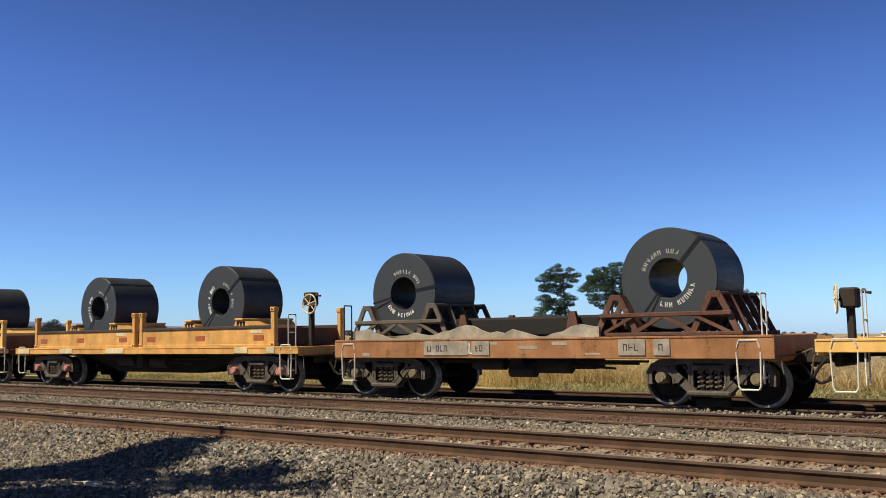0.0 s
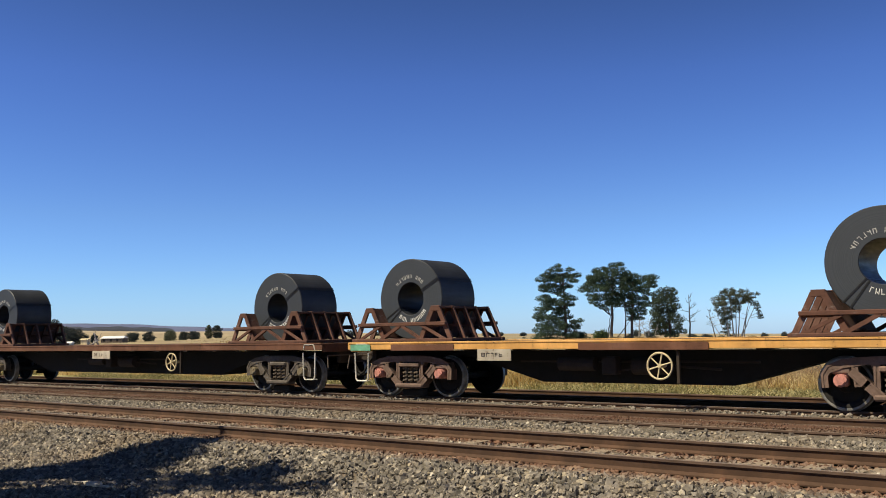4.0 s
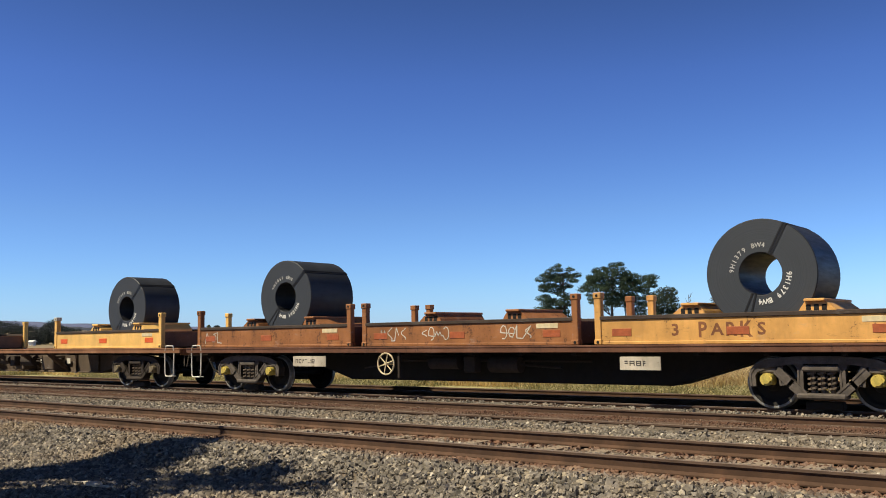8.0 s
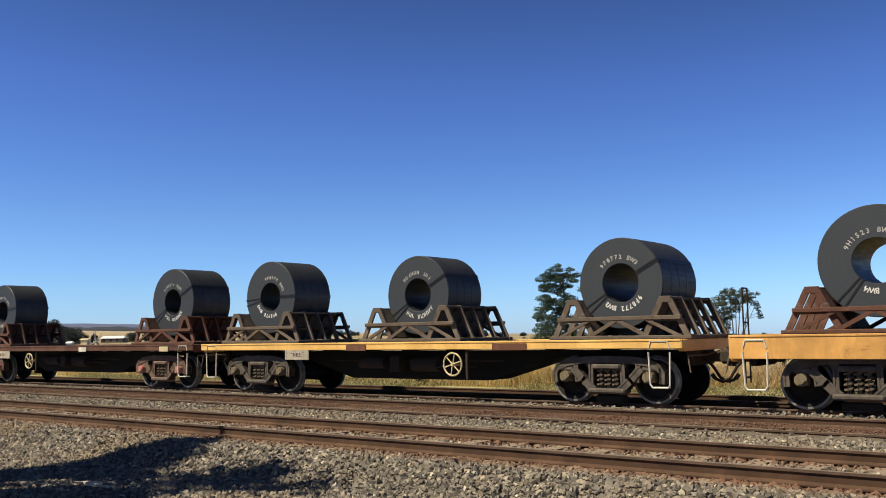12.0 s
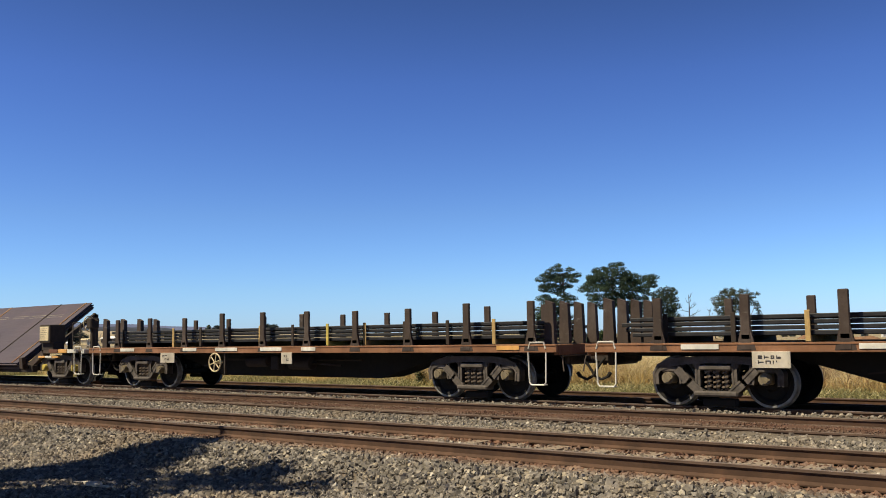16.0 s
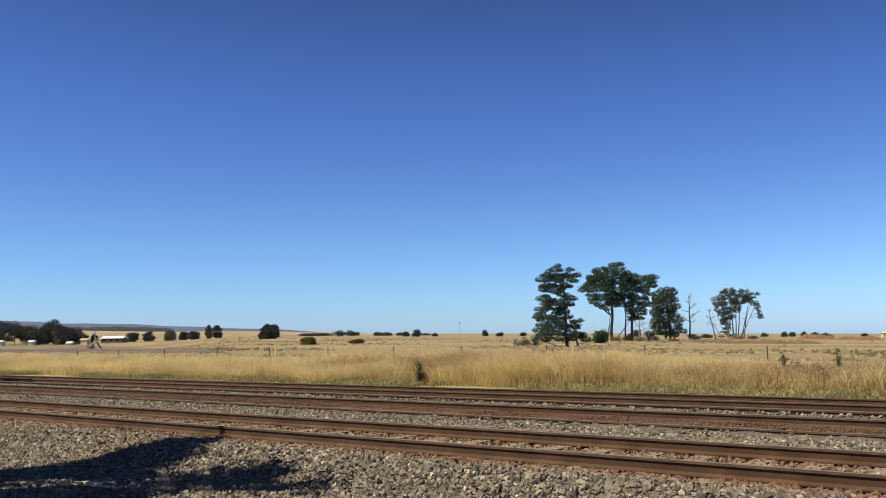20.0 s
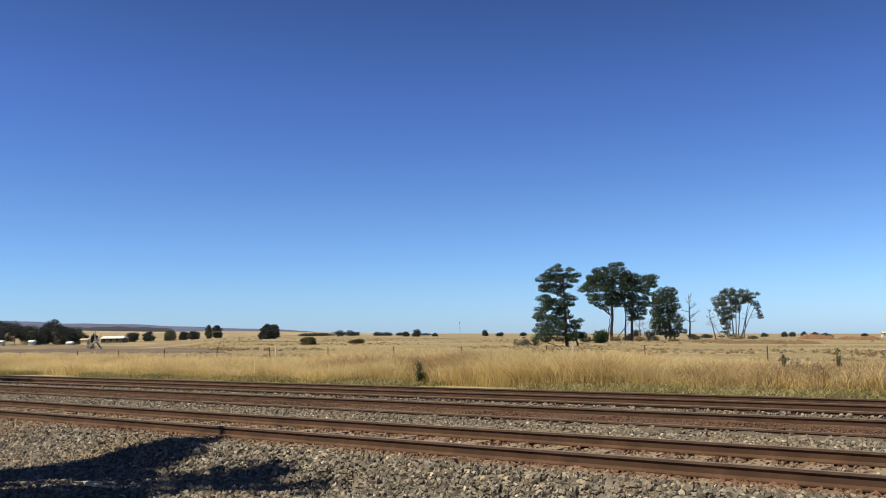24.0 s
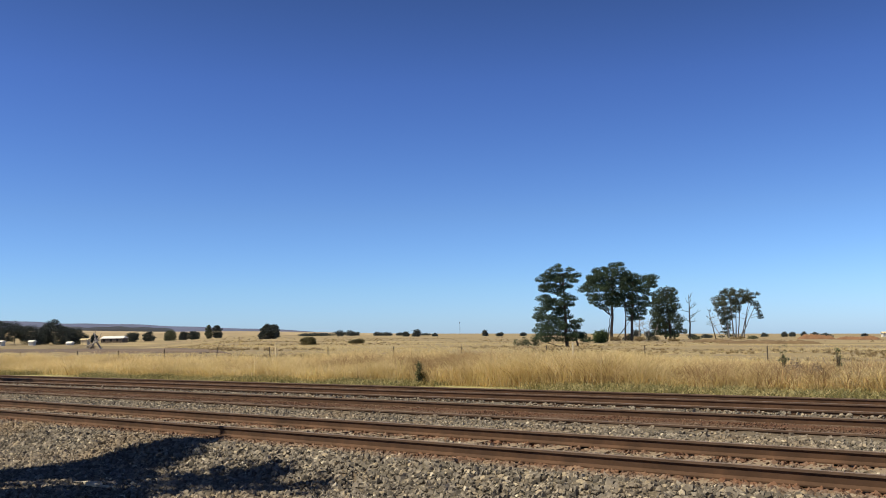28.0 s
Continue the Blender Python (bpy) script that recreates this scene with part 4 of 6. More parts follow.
def low_wagon(s0, s1, b0, b1, label, coils, sill, cradle_mat, boards=(), seed=0):
    w = wagon_base("low_coil_wagon", label, s0, s1, b0, b1, sill, 0.87, 1.28, CAST, CAP_GREY, 0, None)
    mid, L = (s0 + s1) / 2, s1 - s0
    for x0, x1 in boards:
        panel(w, x0 - mid, x1 - mid, 0.93, 1.23, DUST if seed == 1 else CREAM, seed=int(-x0) + 3, label="dusty number board" if seed == 1 else "cream number board")
    b = Build()
    b.rod((-2.4, -0.7, 0.78), (2.4, -0.7, 0.76), 0.03, 6)
    b.box(-0.9, 1.2, -0.25, 0.25, 0.62, 0.95, 0.03)
    b.rod((-0.4, -0.9, 0.60), (0.2, -0.9, 0.60), 0.13, 12)
    part("brake_pull_rod", b, UNDER, w)
    b = Build()
    for i in range(3):
        b.box(-1.9, 1.7, -0.85 + i * 0.6, -0.4 + i * 0.6, 1.30, 1.72, 0.05)
    part("middle_bolster", b, BLACK, w, "black timber packing between the cradles")
    for x in (-1.75, 0.95):
        for y in (-1.0, 0.9):
            part("stop_bracket", Build().prism([(x, 1.3), (x + 0.36, 1.3), (x + 0.24, 1.80), (x + 0.12, 1.80)], y, y + 0.1), cradle_mat, w)
    if seed == 1:
        b = Build()
        o = [(-4.6, 1.285)] + [(-4.6 + 0.2 * k, 1.40 + 0.06 * sin(k * 0.9) + 0.07 * sin(k * 0.37 + 2) + rnd.uniform(0, 0.07)) for k in range(33)] + [(1.8, 1.285)]
        b.prism(o, -1.16, -1.08)
        part("dusty_apron", b, DUST, w, "pale dust-caked plate along the deck edge")
    if seed == 1:
        scrawl(w, -2.3, -0.9, 0.95, 1.22, -SIDE - 0.002, WHITE, 4, 0.03, 31, "white sprayed loops")
        for k in range(9):
            x, z, wd = rnd.uniform(-4.8, 3.6), rnd.uniform(0.9, 1.2), rnd.uniform(0.15, 0.5)
            part("dust_patch", Build().box(x, x + wd, -SIDE - 0.004, -SIDE - 0.0005, z, z + rnd.uniform(0.03, 0.08), 0.001), DUST, w, "pale scuffed patch")
    if seed == 2:
        brake_stand(w, L / 2 - 0.1, UNDER, 2.3, False, False)
    for k, (s, zt, r, strap, width, text) in enumerate(coils):
        cradle(s, 1.285, GREY_RUST if seed == 1 and k == 0 else cradle_mat)
        coil(s, zt - r, r, strap, width, text, seed=int(-s * 5))
    grab_rail(w, L / 2 - 0.22, top=2.0)
    grab_rail(w, -L / 2 + 0.25, UNDER, top=2.1)
    return w


def bar_wagon(s0, s1, b0, b1, label, sill, wheel, boards=(), cap_mat=CAP_GREY, seed=0):
    """Flat wagon with stakes along its sides and a load of rolled bars."""
    w = wagon_base("stake_wagon", label, s0, s1, b0, b1, sill, 0.985, 1.15, CAST, cap_mat, 0.36, wheel)
    mid, L = (s0 + s1) / 2, s1 - s0
    for x0, x1 in boards:
        panel(w, x0 - mid + 0.1, x0 - mid + 0.1 + (x1 - x0) * 0.62, 0.72, 1.0, BOARD, seed=int(-x0), label="white number board with two dark rows")
    for k, x in enumerate((-6.6, -3.6, -2.2, -0.4, 1.1, 6.9)):
        b = Build()
        b.box(x, x + (0.7, 0.6, 0.9, 0.8, 0.5, 0.55)[k], -SIDE - 0.016, -SIDE - 0.008, 1.04, 1.13, 0.003)
        part("paint_patch", b, WHITE if k != 5 else YELLOW_OLD, w)
    n = 10
    r = random.Random(seed)
    for i in range(n):
        x = -L / 2 + 1.52 + 1.615 * i
        for s in (-1, 1):
            b = Build()
            y = s * (SIDE + 0.01)
            x += 0.42 * (s > 0)
            b.box(x - 0.10, x + 0.10, min(y, y - s * 0.09), max(y, y - s * 0.09), 1.02, 1.30, 0.015)
            b.box(x - 0.085, x + 0.085, min(y, y - s * 0.07), max(y, y - s * 0.07), 1.2, 1.99 + r.uniform(-0.04, 0.06), 0.015)
            b.prism([(x - 0.17, 1.02), (x + 0.17, 1.02), (x + 0.08, 1.42), (x - 0.08, 1.42)], *sorted((y - s * 0.005, y - s * 0.06)))
            part("stake", b, STAKE, w)
    for e in (-1, 1):
        for k in range(4):
            b = Build()
            y = -0.9 + 0.6 * k
            x = e * (L / 2 - 0.35)
            b.prism([(x - 0.12, 1.15), (x + 0.12, 1.15), (x + 0.10, 1.98), (x - 0.08, 2.04)], y - 0.06, y + 0.06)
            part("end_stake", b, STAKE, w)
    load = tagged(new("steel_bar_load"), "long dark rolled steel bars stacked between rusty stakes", "steel bars", "bar loads on the train")
    riding(load, mid, LINE, 0)
    for k in range(11):
        b = Build()
        y = -1.05 + 0.19 * k
        for j in range(4):
            e0, e1 = r.uniform(0.5, 1.1), r.uniform(0.5, 1.1)
            b = Build()
            b.box(-L / 2 + e0, L / 2 - e1, y, y + 0.16, 1.27 + 0.095 * j, 1.27 + 0.095 * j + 0.075, 0.012)
            part("bar", b, BAR_STEEL, load)
    for i in range(12):
        x = -L / 2 + 1.6 + (L - 3.2) * i / 11
        b = Build()
        b.box(x - 0.05, x + 0.05, -1.10, 1.10, 1.15, 1.27, 0.01)
        b.box(x - 0.045, x + 0.045, -1.125, -1.10, 1.16, 1.69, 0.008)
        part("tie", b, CAP_YELLOW if i == 7 else DUNNAGE if i % 3 == 2 else UNDER, load, "timber bearer and tie")
    return w


def head_wagon():
    w = wagon_base("flat_wagon", "yellow flat wagon with a handbrake stand at its end", -4.2, 10.3, -1.9, 8.3, YELLOW, 0.98, 1.2, CAST, CAP_GREY, 0.4)
    brake_stand(w, -6.8, UNDER, 2.05, True, False)
    grab_rail(w, -6.5, WHITE, 2.0)


head_wagon()
low_wagon(-15.18, -4.85, -13.77, -6.10, "short orange wagon with deep rusty side sills", ((-13.45, 3.29, 0.95, 8, 1.55, "9H0124 BW3"), (-6.96, 3.34, 0.97, 48, 1.41, "")), ORANGE_SILL, RUST_RED, ((-12.45, -11.25), (-11.15, -10.7), (-7.04, -6.72), (-7.75, -7.2)), 1)

w = wagon_base("coil_tub_wagon", "yellow tub wagon with cream patches on its sill", -30.20, -16.43, -28.12, -18.15, YELLOW_OLD, 0.96, 1.15, CAST, PINK, 0.40)
for x0, x1 in ((-29.99, -29.26), (-27.39, -26.65), (-24.78, -23.84), (-18.83, -18.31), (-17.58, -17.26)):
    panel(w, x0 + 23.3, x1 + 23.3, 0.98, 1.13, CREAM, marks=False)
brake_stand(w, 6.75, UNDER, 2.5)
tub(-28.92, -23.40, YELLOW_OLD, label="weathered yellow", reflector=RED_OLD, z=1.155)
tub(-23.05, -17.37, YELLOW_OLD, label="weathered yellow", reflector=RED_OLD, z=1.155)
coil(-26.07, 2.38, 0.995, 48, 1.55, "9H0122 BW3", seed=3)
coil(-20.14, 2.38, 1.01, 38, 1.40, "9H01 4 BW3", seed=4)

skeleton_wagon(-49.19, -30.67, -47.00, -32.86, "rusty skeleton wagon with an open middle", -42.31, boards=((-36.57, -35.73),))
t = tub(-48.98, -43.32, YELLOW_OLD, label="weathered yellow graffiti-marked", reflector=RED_OLD)
scrawl(t, -1.9, 1.6, 0.10, 0.36, -1.25, RUST, 15, 0.018, 5, "brown sprayed scrawl")
tub(-36.78, -31.19, YELLOW, label="yellow", reflector=RED_OLD)
coil(-46.12, 2.37, 0.994, 60, 1.33, "9H1053 BW4", seed=5)
coil(-33.97, 2.40, 0.974, 15, 1.36, "9H1004 BW4", seed=6)

skeleton_wagon(-69.13, -50.34, -66.73, -52.43, "wagon with a bright yellow striped sill and three tubs", -57.86, STAKE, BLACK, CAST, CAP_YELLOW, False, stripe=STRIPE)
for a, b_, ld in ((-68.60, -62.97, True), (-62.55, -56.90, False), (-56.43, -50.76, True)):
    tub(a, b_, YELLOW, loaded=ld, label="clean yellow")
coil(-65.73, 2.31, 1.01, 25, 1.48, "9H1372 BW4", seed=7)
coil(-53.54, 2.12, 0.912, 68, 1.45, "9H1367 BW4", seed=8)

w = wagon_base("coil_tub_wagon", "dirty wagon with two yellow tubs and a cream number board", -83.21, -69.91, -81.59, -71.47, GREY_RUST, 1.03, 1.2, CAST_RED, PINK, 0.40, -75.44)
panel(w, -79.93 + 76.57, -78.20 + 76.57, 0.72, 1.02, CREAM, seed=5)
for x0, x1, m in ((-82.48, -82.06, WHITE), (-79.56, -78.83, CREAM), (-77.79, -77.06, WHITE), (-74.13, -73.51, CREAM), (-71.84, -71.32, PINK)):
    panel(w, x0 + 76.57, x1 + 76.57, 1.05, 1.16, m, marks=False, label="painted patch")
tub(-82.37, -76.74, YELLOW_BRIGHT, label="bright yellow", z=1.206)
tub(-76.43, -70.90, YELLOW_BRIGHT, label="bright yellow", z=1.206)
coil(-79.51, 2.44, 0.984, 48, 1.33, "9H1280 BW4", seed=9)
coil(-73.59, 2.44, 0.984, 48, 1.49, "9H1052 BW4", seed=10)

flat_wagon(-97.61, -83.89, -95.89, -85.84, YELLOW_OLD, "flat wagon with a patchwork yellow and brown sill", -89.79, ((-96.20, 3.15, 0.93, 28, 1.28, ""), (-86.06, 3.39, 0.93, 41, 1.36, "")), RUST_RED, CAST_RED, PINK, ((-93.86, -93.02),), ((-97.51, -96.88, GREEN), (-96.26, -94.48, RUST), (-85.20, -84.57, GREEN), (-91.46, -88.85, RUST)))
flat_wagon(-117.15, -98.45, -115.25, -100.22, RUST, "long rusty brown flat wagon", -104.40, ((-115.20, 3.27, 0.96, 24, 1.28, ""), (-100.74, 3.07, 0.93, 32, 1.28, "")), RUST_RED, CAST, CAP_GREY, ((-108.36, -107.42),))

skeleton_wagon(-136.85, -117.75, -134.19, -120.15, "rusty skeleton wagon with an open middle", -129.49, boards=((-124.01, -123.07), (-132.57, -131.53)))
t = tub(-136.31, -130.74, YELLOW_OLD, label="orange graffiti-painted", reflector=RED_OLD, post_mat=YELLOW_OLD)
for ob_mat, fat, y in ((CREAM, 0.13, -1.252), (STAKE, 0.0, -1.257)):
    for k, ch in enumerate("KOTOR"):
        vs, fs = glyph(ch)
        grow = 1 + 3 * fat
        bl = Build().add([(-0.95 + 0.66 * k + x * 0.62 * grow, y - 0.0004 * k, 0.25 + z * 0.31 * grow) for x, z in vs], fs)
        part("graffiti_letter", bl, ob_mat, t, "dark sprayed graffiti letter" if fat == 0 else "cream edge of a graffiti letter")
scrawl(t, -2.3, -1.3, 0.08, 0.40, -1.252, WHITE, 2, 0.05, 11, "white sprayed loops")
t = tub(-124.12, -118.48, YELLOW_OLD, label="weathered yellow graffiti-marked", reflector=RED_OLD)
scrawl(t, -2.4, -0.6, 0.08, 0.38, -1.25, RUST_RED, 11, 0.02, 12, "brown sprayed scrawl")
scrawl(t, 0.2, 2.2, 0.08, 0.42, -1.25, RUST_RED, 10, 0.022, 13, "brown sprayed scrawl")
coil(-133.41, 2.40, 0.922, 48, 1.14, "9H1342 BW4", seed=12)
coil(-121.22, 2.20, 0.892, 62, 1.54, "9H1368 BW4", seed=13)

flat_wagon(-151.35, -137.27, -149.27, -139.14, YELLOW, "flat wagon with a yellow sill and black underframe", -146.14, ((-149.42, 3.47, 0.99, 40, 1.30, "9H1304 BW4"), (-144.30, 3.48, 1.01, 22, 1.00, "9H1345 BW4"), (-139.17, 3.43, 0.99, 42, 1.07, "9H1343 BW4")), RUST, CAST, CAP_GREY, ((-147.70, -146.76),), ((-145.61, -145.09, WHITE), (-144.05, -142.80, WHITE), (-141.75, -140.50, RUST)))
flat_wagon(-165.54, -151.67, -163.77, -153.65, RUST, "rust-brown flat wagon with small white patches", -157.56, ((-163.78, 3.47, 0.96, 58, 1.26, "9H1346 BW4"), (-153.68, 3.12, 0.87, 12, 1.49, "9H1517 BW4")), RUST_RED, CAST, CAP_GREY, ((-162.21, -161.06),), ((-160.85, -160.33, WHITE), (-160.01, -159.49, WHITE), (-156.99, -156.36, WHITE), (-154.07, -153.44, WHITE)))

skeleton_wagon(-185.27, -165.96, -182.92, -168.57, "brown wagon with three rusting tubs", -177.96, RUST, BLACK, CAST, CAP_YELLOW, False, ((-181.09, -179.74), (-172.22, -171.18)))
t = tub(-184.74, -179.11, ORANGE_RUST, label="rusting orange-brown", reflector=RED_OLD)
scrawl(t, -2.6, -1.8, 0.1, 0.4, -1.25, WHITE, 3, 0.02, 21, "white sprayed scrawl")
t = tub(-178.64, -173.06, ORANGE_RUST, loaded=False, label="rusting orange-brown", reflector=RED_OLD)
for a in (-2.3, -1.1, 1.0):
    scrawl(t, a, a + 0.8, 0.12, 0.42, -1.25, WHITE, 4, 0.02, int(a * 10) + 60, "white sprayed scrawl")
t = tub(-172.58, -166.95, YELLOW_OLD, label="weathered yellow graffiti-marked", reflector=RED_OLD)
for k, ch in enumerate("3 PARKS"):
    if ch != " ":
        vs, fs = glyph(ch)
        part("graffiti_letter", Build().add([(-1.25 + 0.26 * k + x * 0.24, -1.2525, 0.27 + z * (0.22 + 0.03 * (k % 3))) for x, z in vs], fs), BROWN_PAINT, t, "dark brown sprayed letter")
coil(-181.83, 2.41, 0.953, 42, 1.55, "9H1061 BW4", seed=15)
coil(-169.60, 2.36, 0.984, 62, 1.47, "9H1379 BW4", seed=16)

for k, (o, lead) in enumerate(((0.0, ((-196.22, -195.60), (-200.71, -199.88))), (-19.60, ((-211.46, -210.62), (-220.33, -219.60))))):
    skeleton_wagon(-204.78 + o, -185.58 + o, -202.28 + o, -187.93 + o, "brown skeleton wagon with an open middle", -197.63 + o, BROWN_SILL, GIRDER, UNDER, CAP_GREY, True, lead)
    tub(-204.31 + o, -198.68 + o, YELLOW, label="yellow", reflector=ORANGE if k == 0 else RED_OLD, caps=True)
    tub(-192.10 + o, -186.50 + o, YELLOW, label="yellow", reflector=ORANGE if k == 0 else RED_OLD, caps=True)
coil(-201.28, 2.28, 1, 52, 1.00, "9H1344 BW4", seed=17)
coil(-189.15, 2.33, 0.994, 45, 1.24, "9H1060 BW4", seed=18)
coil(-220.90, 2.34, 0.963, 50, 1.14, "9H1348 BW4", seed=19)
coil(-208.71, 2.34, 0.974, 32, 1.15, "9H1347 BW4", seed=20)

flat_wagon(-238.80, -224.61, -236.76, -226.64, GREY_RUST, "grey-brown flat wagon with white patches on its sill", -233.58, ((-236.99, 3.23, 0.87, 15, 1.40, "9H1541 BW4"), (-231.92, 3.40, 0.96, 38, 1.57, "9H1531 BW4"), (-226.77, 3.43, 0.98, 16, 1.19, "9H1560 BW4")), CRADLE_DUSTY, CAST, CAP_GREY, ((-230.22, -228.98),), ((-238.17, -237.55, WHITE), (-235.46, -234.94, WHITE), (-232.14, -231.29, WHITE), (-229.52, -229.02, CREAM), (-227.22, -226.59, WHITE)))
low_wagon(-250.30, -239.46, -248.27, -241.01, "short orange wagon with deep graffiti-stained side sills", ((-247.97, 3.42, 0.94, 42, 1.34, "9H1523 BW4"), (-241.56, 3.42, 0.95, 22, 1.55, "9H1532 BW4")), YELLOW_OLD, RUST_RED, ((-246.21, -245.48), (-243.81, -243.29), (-240.57, -240.05)), 2)
flat_wagon(-264.89, -251.15, -262.80, -252.78, YELLOW, "flat wagon with a yellow sill", -256.33, ((-262.82, 3.39, 0.95, 0, 1.29, "9F8978 BW3"), (-257.79, 3.21, 0.91, 28, 1.28, ""), (-252.56, 3.21, 0.89, 28, 1.62, "9F8772 BW3")), GREY_RUST, CAST, CAP_GREY, ((-261.55, -260.71),), ((-259.46, -258.83, RUST), (-255.29, -254.45, RUST)), 3)
flat_wagon(-279.18, -265.25, -277.20, -266.97, RUST_RED, "red-brown flat wagon with a ladder at its end", -273.96, ((-277.19, 3.43, 0.98, 8, 1.20, "9F8979 BW3"), (-267.02, 3.43, 0.98, 26, 1.33, "")), RUST_RED, CAST_RED, PINK, ((-276.05, -275.22),), ((-270.94, -270.52, WHITE), (-266.76, -266.35, CREAM)), 3)

bar_wagon(-296.09, -279.49, -293.48, -281.58, "rust-brown stake wagon with a load of bars", BROWN_SILL, -286.12, ((-292.54, -291.70), (-290.45, -290.03), (-289.51, -288.89)), seed=1)
bar_wagon(-313.10, -296.61, -310.59, -298.28, "stake wagon with a yellow sill and a load of bars", YELLOW_OLD, -303.34, ((-309.44, -308.61),), seed=2)
bar_wagon(-330.73, -313.62, -328.23, -316.02, "rust-brown stake wagon with a load of bars", BROWN_SILL, -324.68, ((-327.60, -326.56), (-321.03, -320.40)), seed=3)
bar_wagon(-348.00, -331.36, -345.44, -333.55, "rust-brown stake wagon with a load of bars", BROWN_SILL, -341.90, ((-344.40, -343.36), (-339.39, -338.77)), seed=4)


def plate_wagon():
    """Well wagon that carries wide plates on a slope."""
    s0, s1 = -367.9, -348.4
    mid, L = (s0 + s1) / 2, s1 - s0
    w = tagged(new("plate_wagon"), "low bogie wagon under a slope of steel plates", "freight wagon", "wagons of the train")
    riding(w, mid, LINE, 0)
    add_bogie(w, -366.2 - mid, CAST, CAP_YELLOW)
    add_bogie(w, -349.95 - mid, CAST, CAP_YELLOW)
    for e in (-1, 1):
        b = Build()
        x0, x1 = sorted((e * L / 2, e * (L / 2 - 2.6)))
        b.box(x0, x1, -1.15, 1.15, 0.98, 1.08, 0.015)
        b.box(x0 + 0.1, x1 - 0.1, -0.5, 0.5, 0.78, 0.98, 0.02)
        b.beam((e * (L / 2 - 2.5), -1.1, 1.0), (e * (L / 2 - 3.6), -1.1, 0.45), 0.16, 0.2)
        b.beam((e * (L / 2 - 2.5), 1.1, 1.0), (e * (L / 2 - 3.6), 1.1, 0.45), 0.16, 0.2)
        part("end_platform", b, STAKE, w)
        b = Build()
        b.box(e * L / 2 - 0.08, e * L / 2 + 0.08, -1.25, 1.25, 0.98, 1.12, 0.01)
        part("headstock", b, YELLOW_OLD if e < 0 else WHITE, w, "striped yellow and white headstock")
        for k in range(3):
            b = Build()
            x = e * (L / 2 - 0.6 - 0.55 * k)
            b.box(x - 0.26, x + 0.26, -1.27, -1.19, 1.0, 1.11, 0.008)
            part("sill_segment", b, (WHITE, YELLOW_OLD, RUST)[k], w)
            b = Build()
            x = e * (L / 2 - 1.7 - 0.42 * k)
            b.box(x - 0.2, x + 0.2, -1.2, -1.14, 0.84, 0.90, 0.006)
            part("side_rail", b, (YELLOW_OLD, WHITE, YELLOW_OLD)[k], w, "striped lower rail")
        c = part("coupler", COUPLER, None, w, at=(e * L / 2, 0, 0))
        h = part("air_hose", HOSE, None, w, at=(e * L / 2, -0.35, 0))
        if e < 0:
            c.rotation_euler = h.rotation_euler = (0, 0, pi)
        part("step", STEP_WHITE, None, w, at=(e * (L / 2 - 0.2), -SIDE + 0.02, 0))
        xb = -L / 2 + 2.72 if e < 0 else L / 2 - 2.35
        b = Build()
        b.box(xb - 0.32, xb + 0.32, -1.2, -0.65, 1.32, 1.92, 0.02)
        b.box(xb - 0.36, xb + 0.36, -1.1, -0.7, 1.08, 1.34, 0.02)
        bx = part("document_box", b, UNDER, w)
        b = Build()
        b.box(xb - 0.29, xb + 0.25, -1.215, -1.203, 1.40, 1.86, 0.006)
        bd = part("notice_board", b, CREAM, bx, "cream board with unreadable lines")
        bars("lettering", bd, xb - 0.24, xb + 0.2, 1.46, 1.82, -1.216, GREY_RUST, 6, 5, thin=True)
    brake_stand(w, L / 2 - 0.35, UNDER, 2.1, True)
    b = Build()
    b.box(-L / 2 + 2.9, L / 2 - 2.9, -1.3, -1.1, 0.36, 0.60, 0.02)
    b.box(-L / 2 + 2.9, L / 2 - 2.9, 1.1, 1.3, 0.36, 0.60, 0.02)
    for i in range(9):
        x = -L / 2 + 3.3 + (L - 6.6) * i / 8
        b.box(x - 0.07, x + 0.07, -1.3, 1.3, 0.40, 0.56, 0.02)
        b.beam((x, 1.2, 0.5), (x, 1.2, 2.3), 0.14, 0.14, (1, 0, 0))
        b.beam((x, -1.2, 0.5), (x, 1.2, 2.3), 0.12, 0.14, (1, 0, 0))
    part("slope_frame", b, UNDER, w)
    for i in range(7):
        x = -363.0 - mid + 1.9 * i
        b = Build()
        b.box(x - 0.10, x + 0.10, -1.50, -1.32, 0.44, 0.68, 0.04)
        b.beam((x, -1.46, 0.5), (x, -1.50, 0.86), 0.2, 0.12, (0, 1, 0))
        part("plate_hook", b, STAKE, w)
    # the plates, a slanted stack
    load = tagged(new("steel_plate_load"), "purple-brown steel plates strapped on a slope", "steel plates")
    riding(load, mid, LINE, 0)
    lo, hi = Vector((0, -1.43, 0.67)), Vector((0, 1.27, 2.73))
    d = (hi - lo).normalized()
    nrm = Vector((0, -d.z, d.y))
    a, e = -364.95 - mid, -352.05 - mid
    for k in range(6):
        b = Build()
        o = -nrm * (0.04 * k) + d * rnd.uniform(-0.05, 0.02) * (k > 0)
        j = rnd.uniform(-0.12, 0.02) if k else 0.0
        vs = [tuple(p + o + nrm * t + Vector((x, 0, 0))) for t in (0, -0.03) for p, x in ((lo, a - j), (lo, e + j), (hi, e + j), (hi, a - j))]
        b.add(vs, [(0, 1, 2, 3), (7, 6, 5, 4), (0, 4, 5, 1), (1, 5, 6, 2), (2, 6, 7, 3), (3, 7, 4, 0)])
        part("plate", b, PLATE, load)
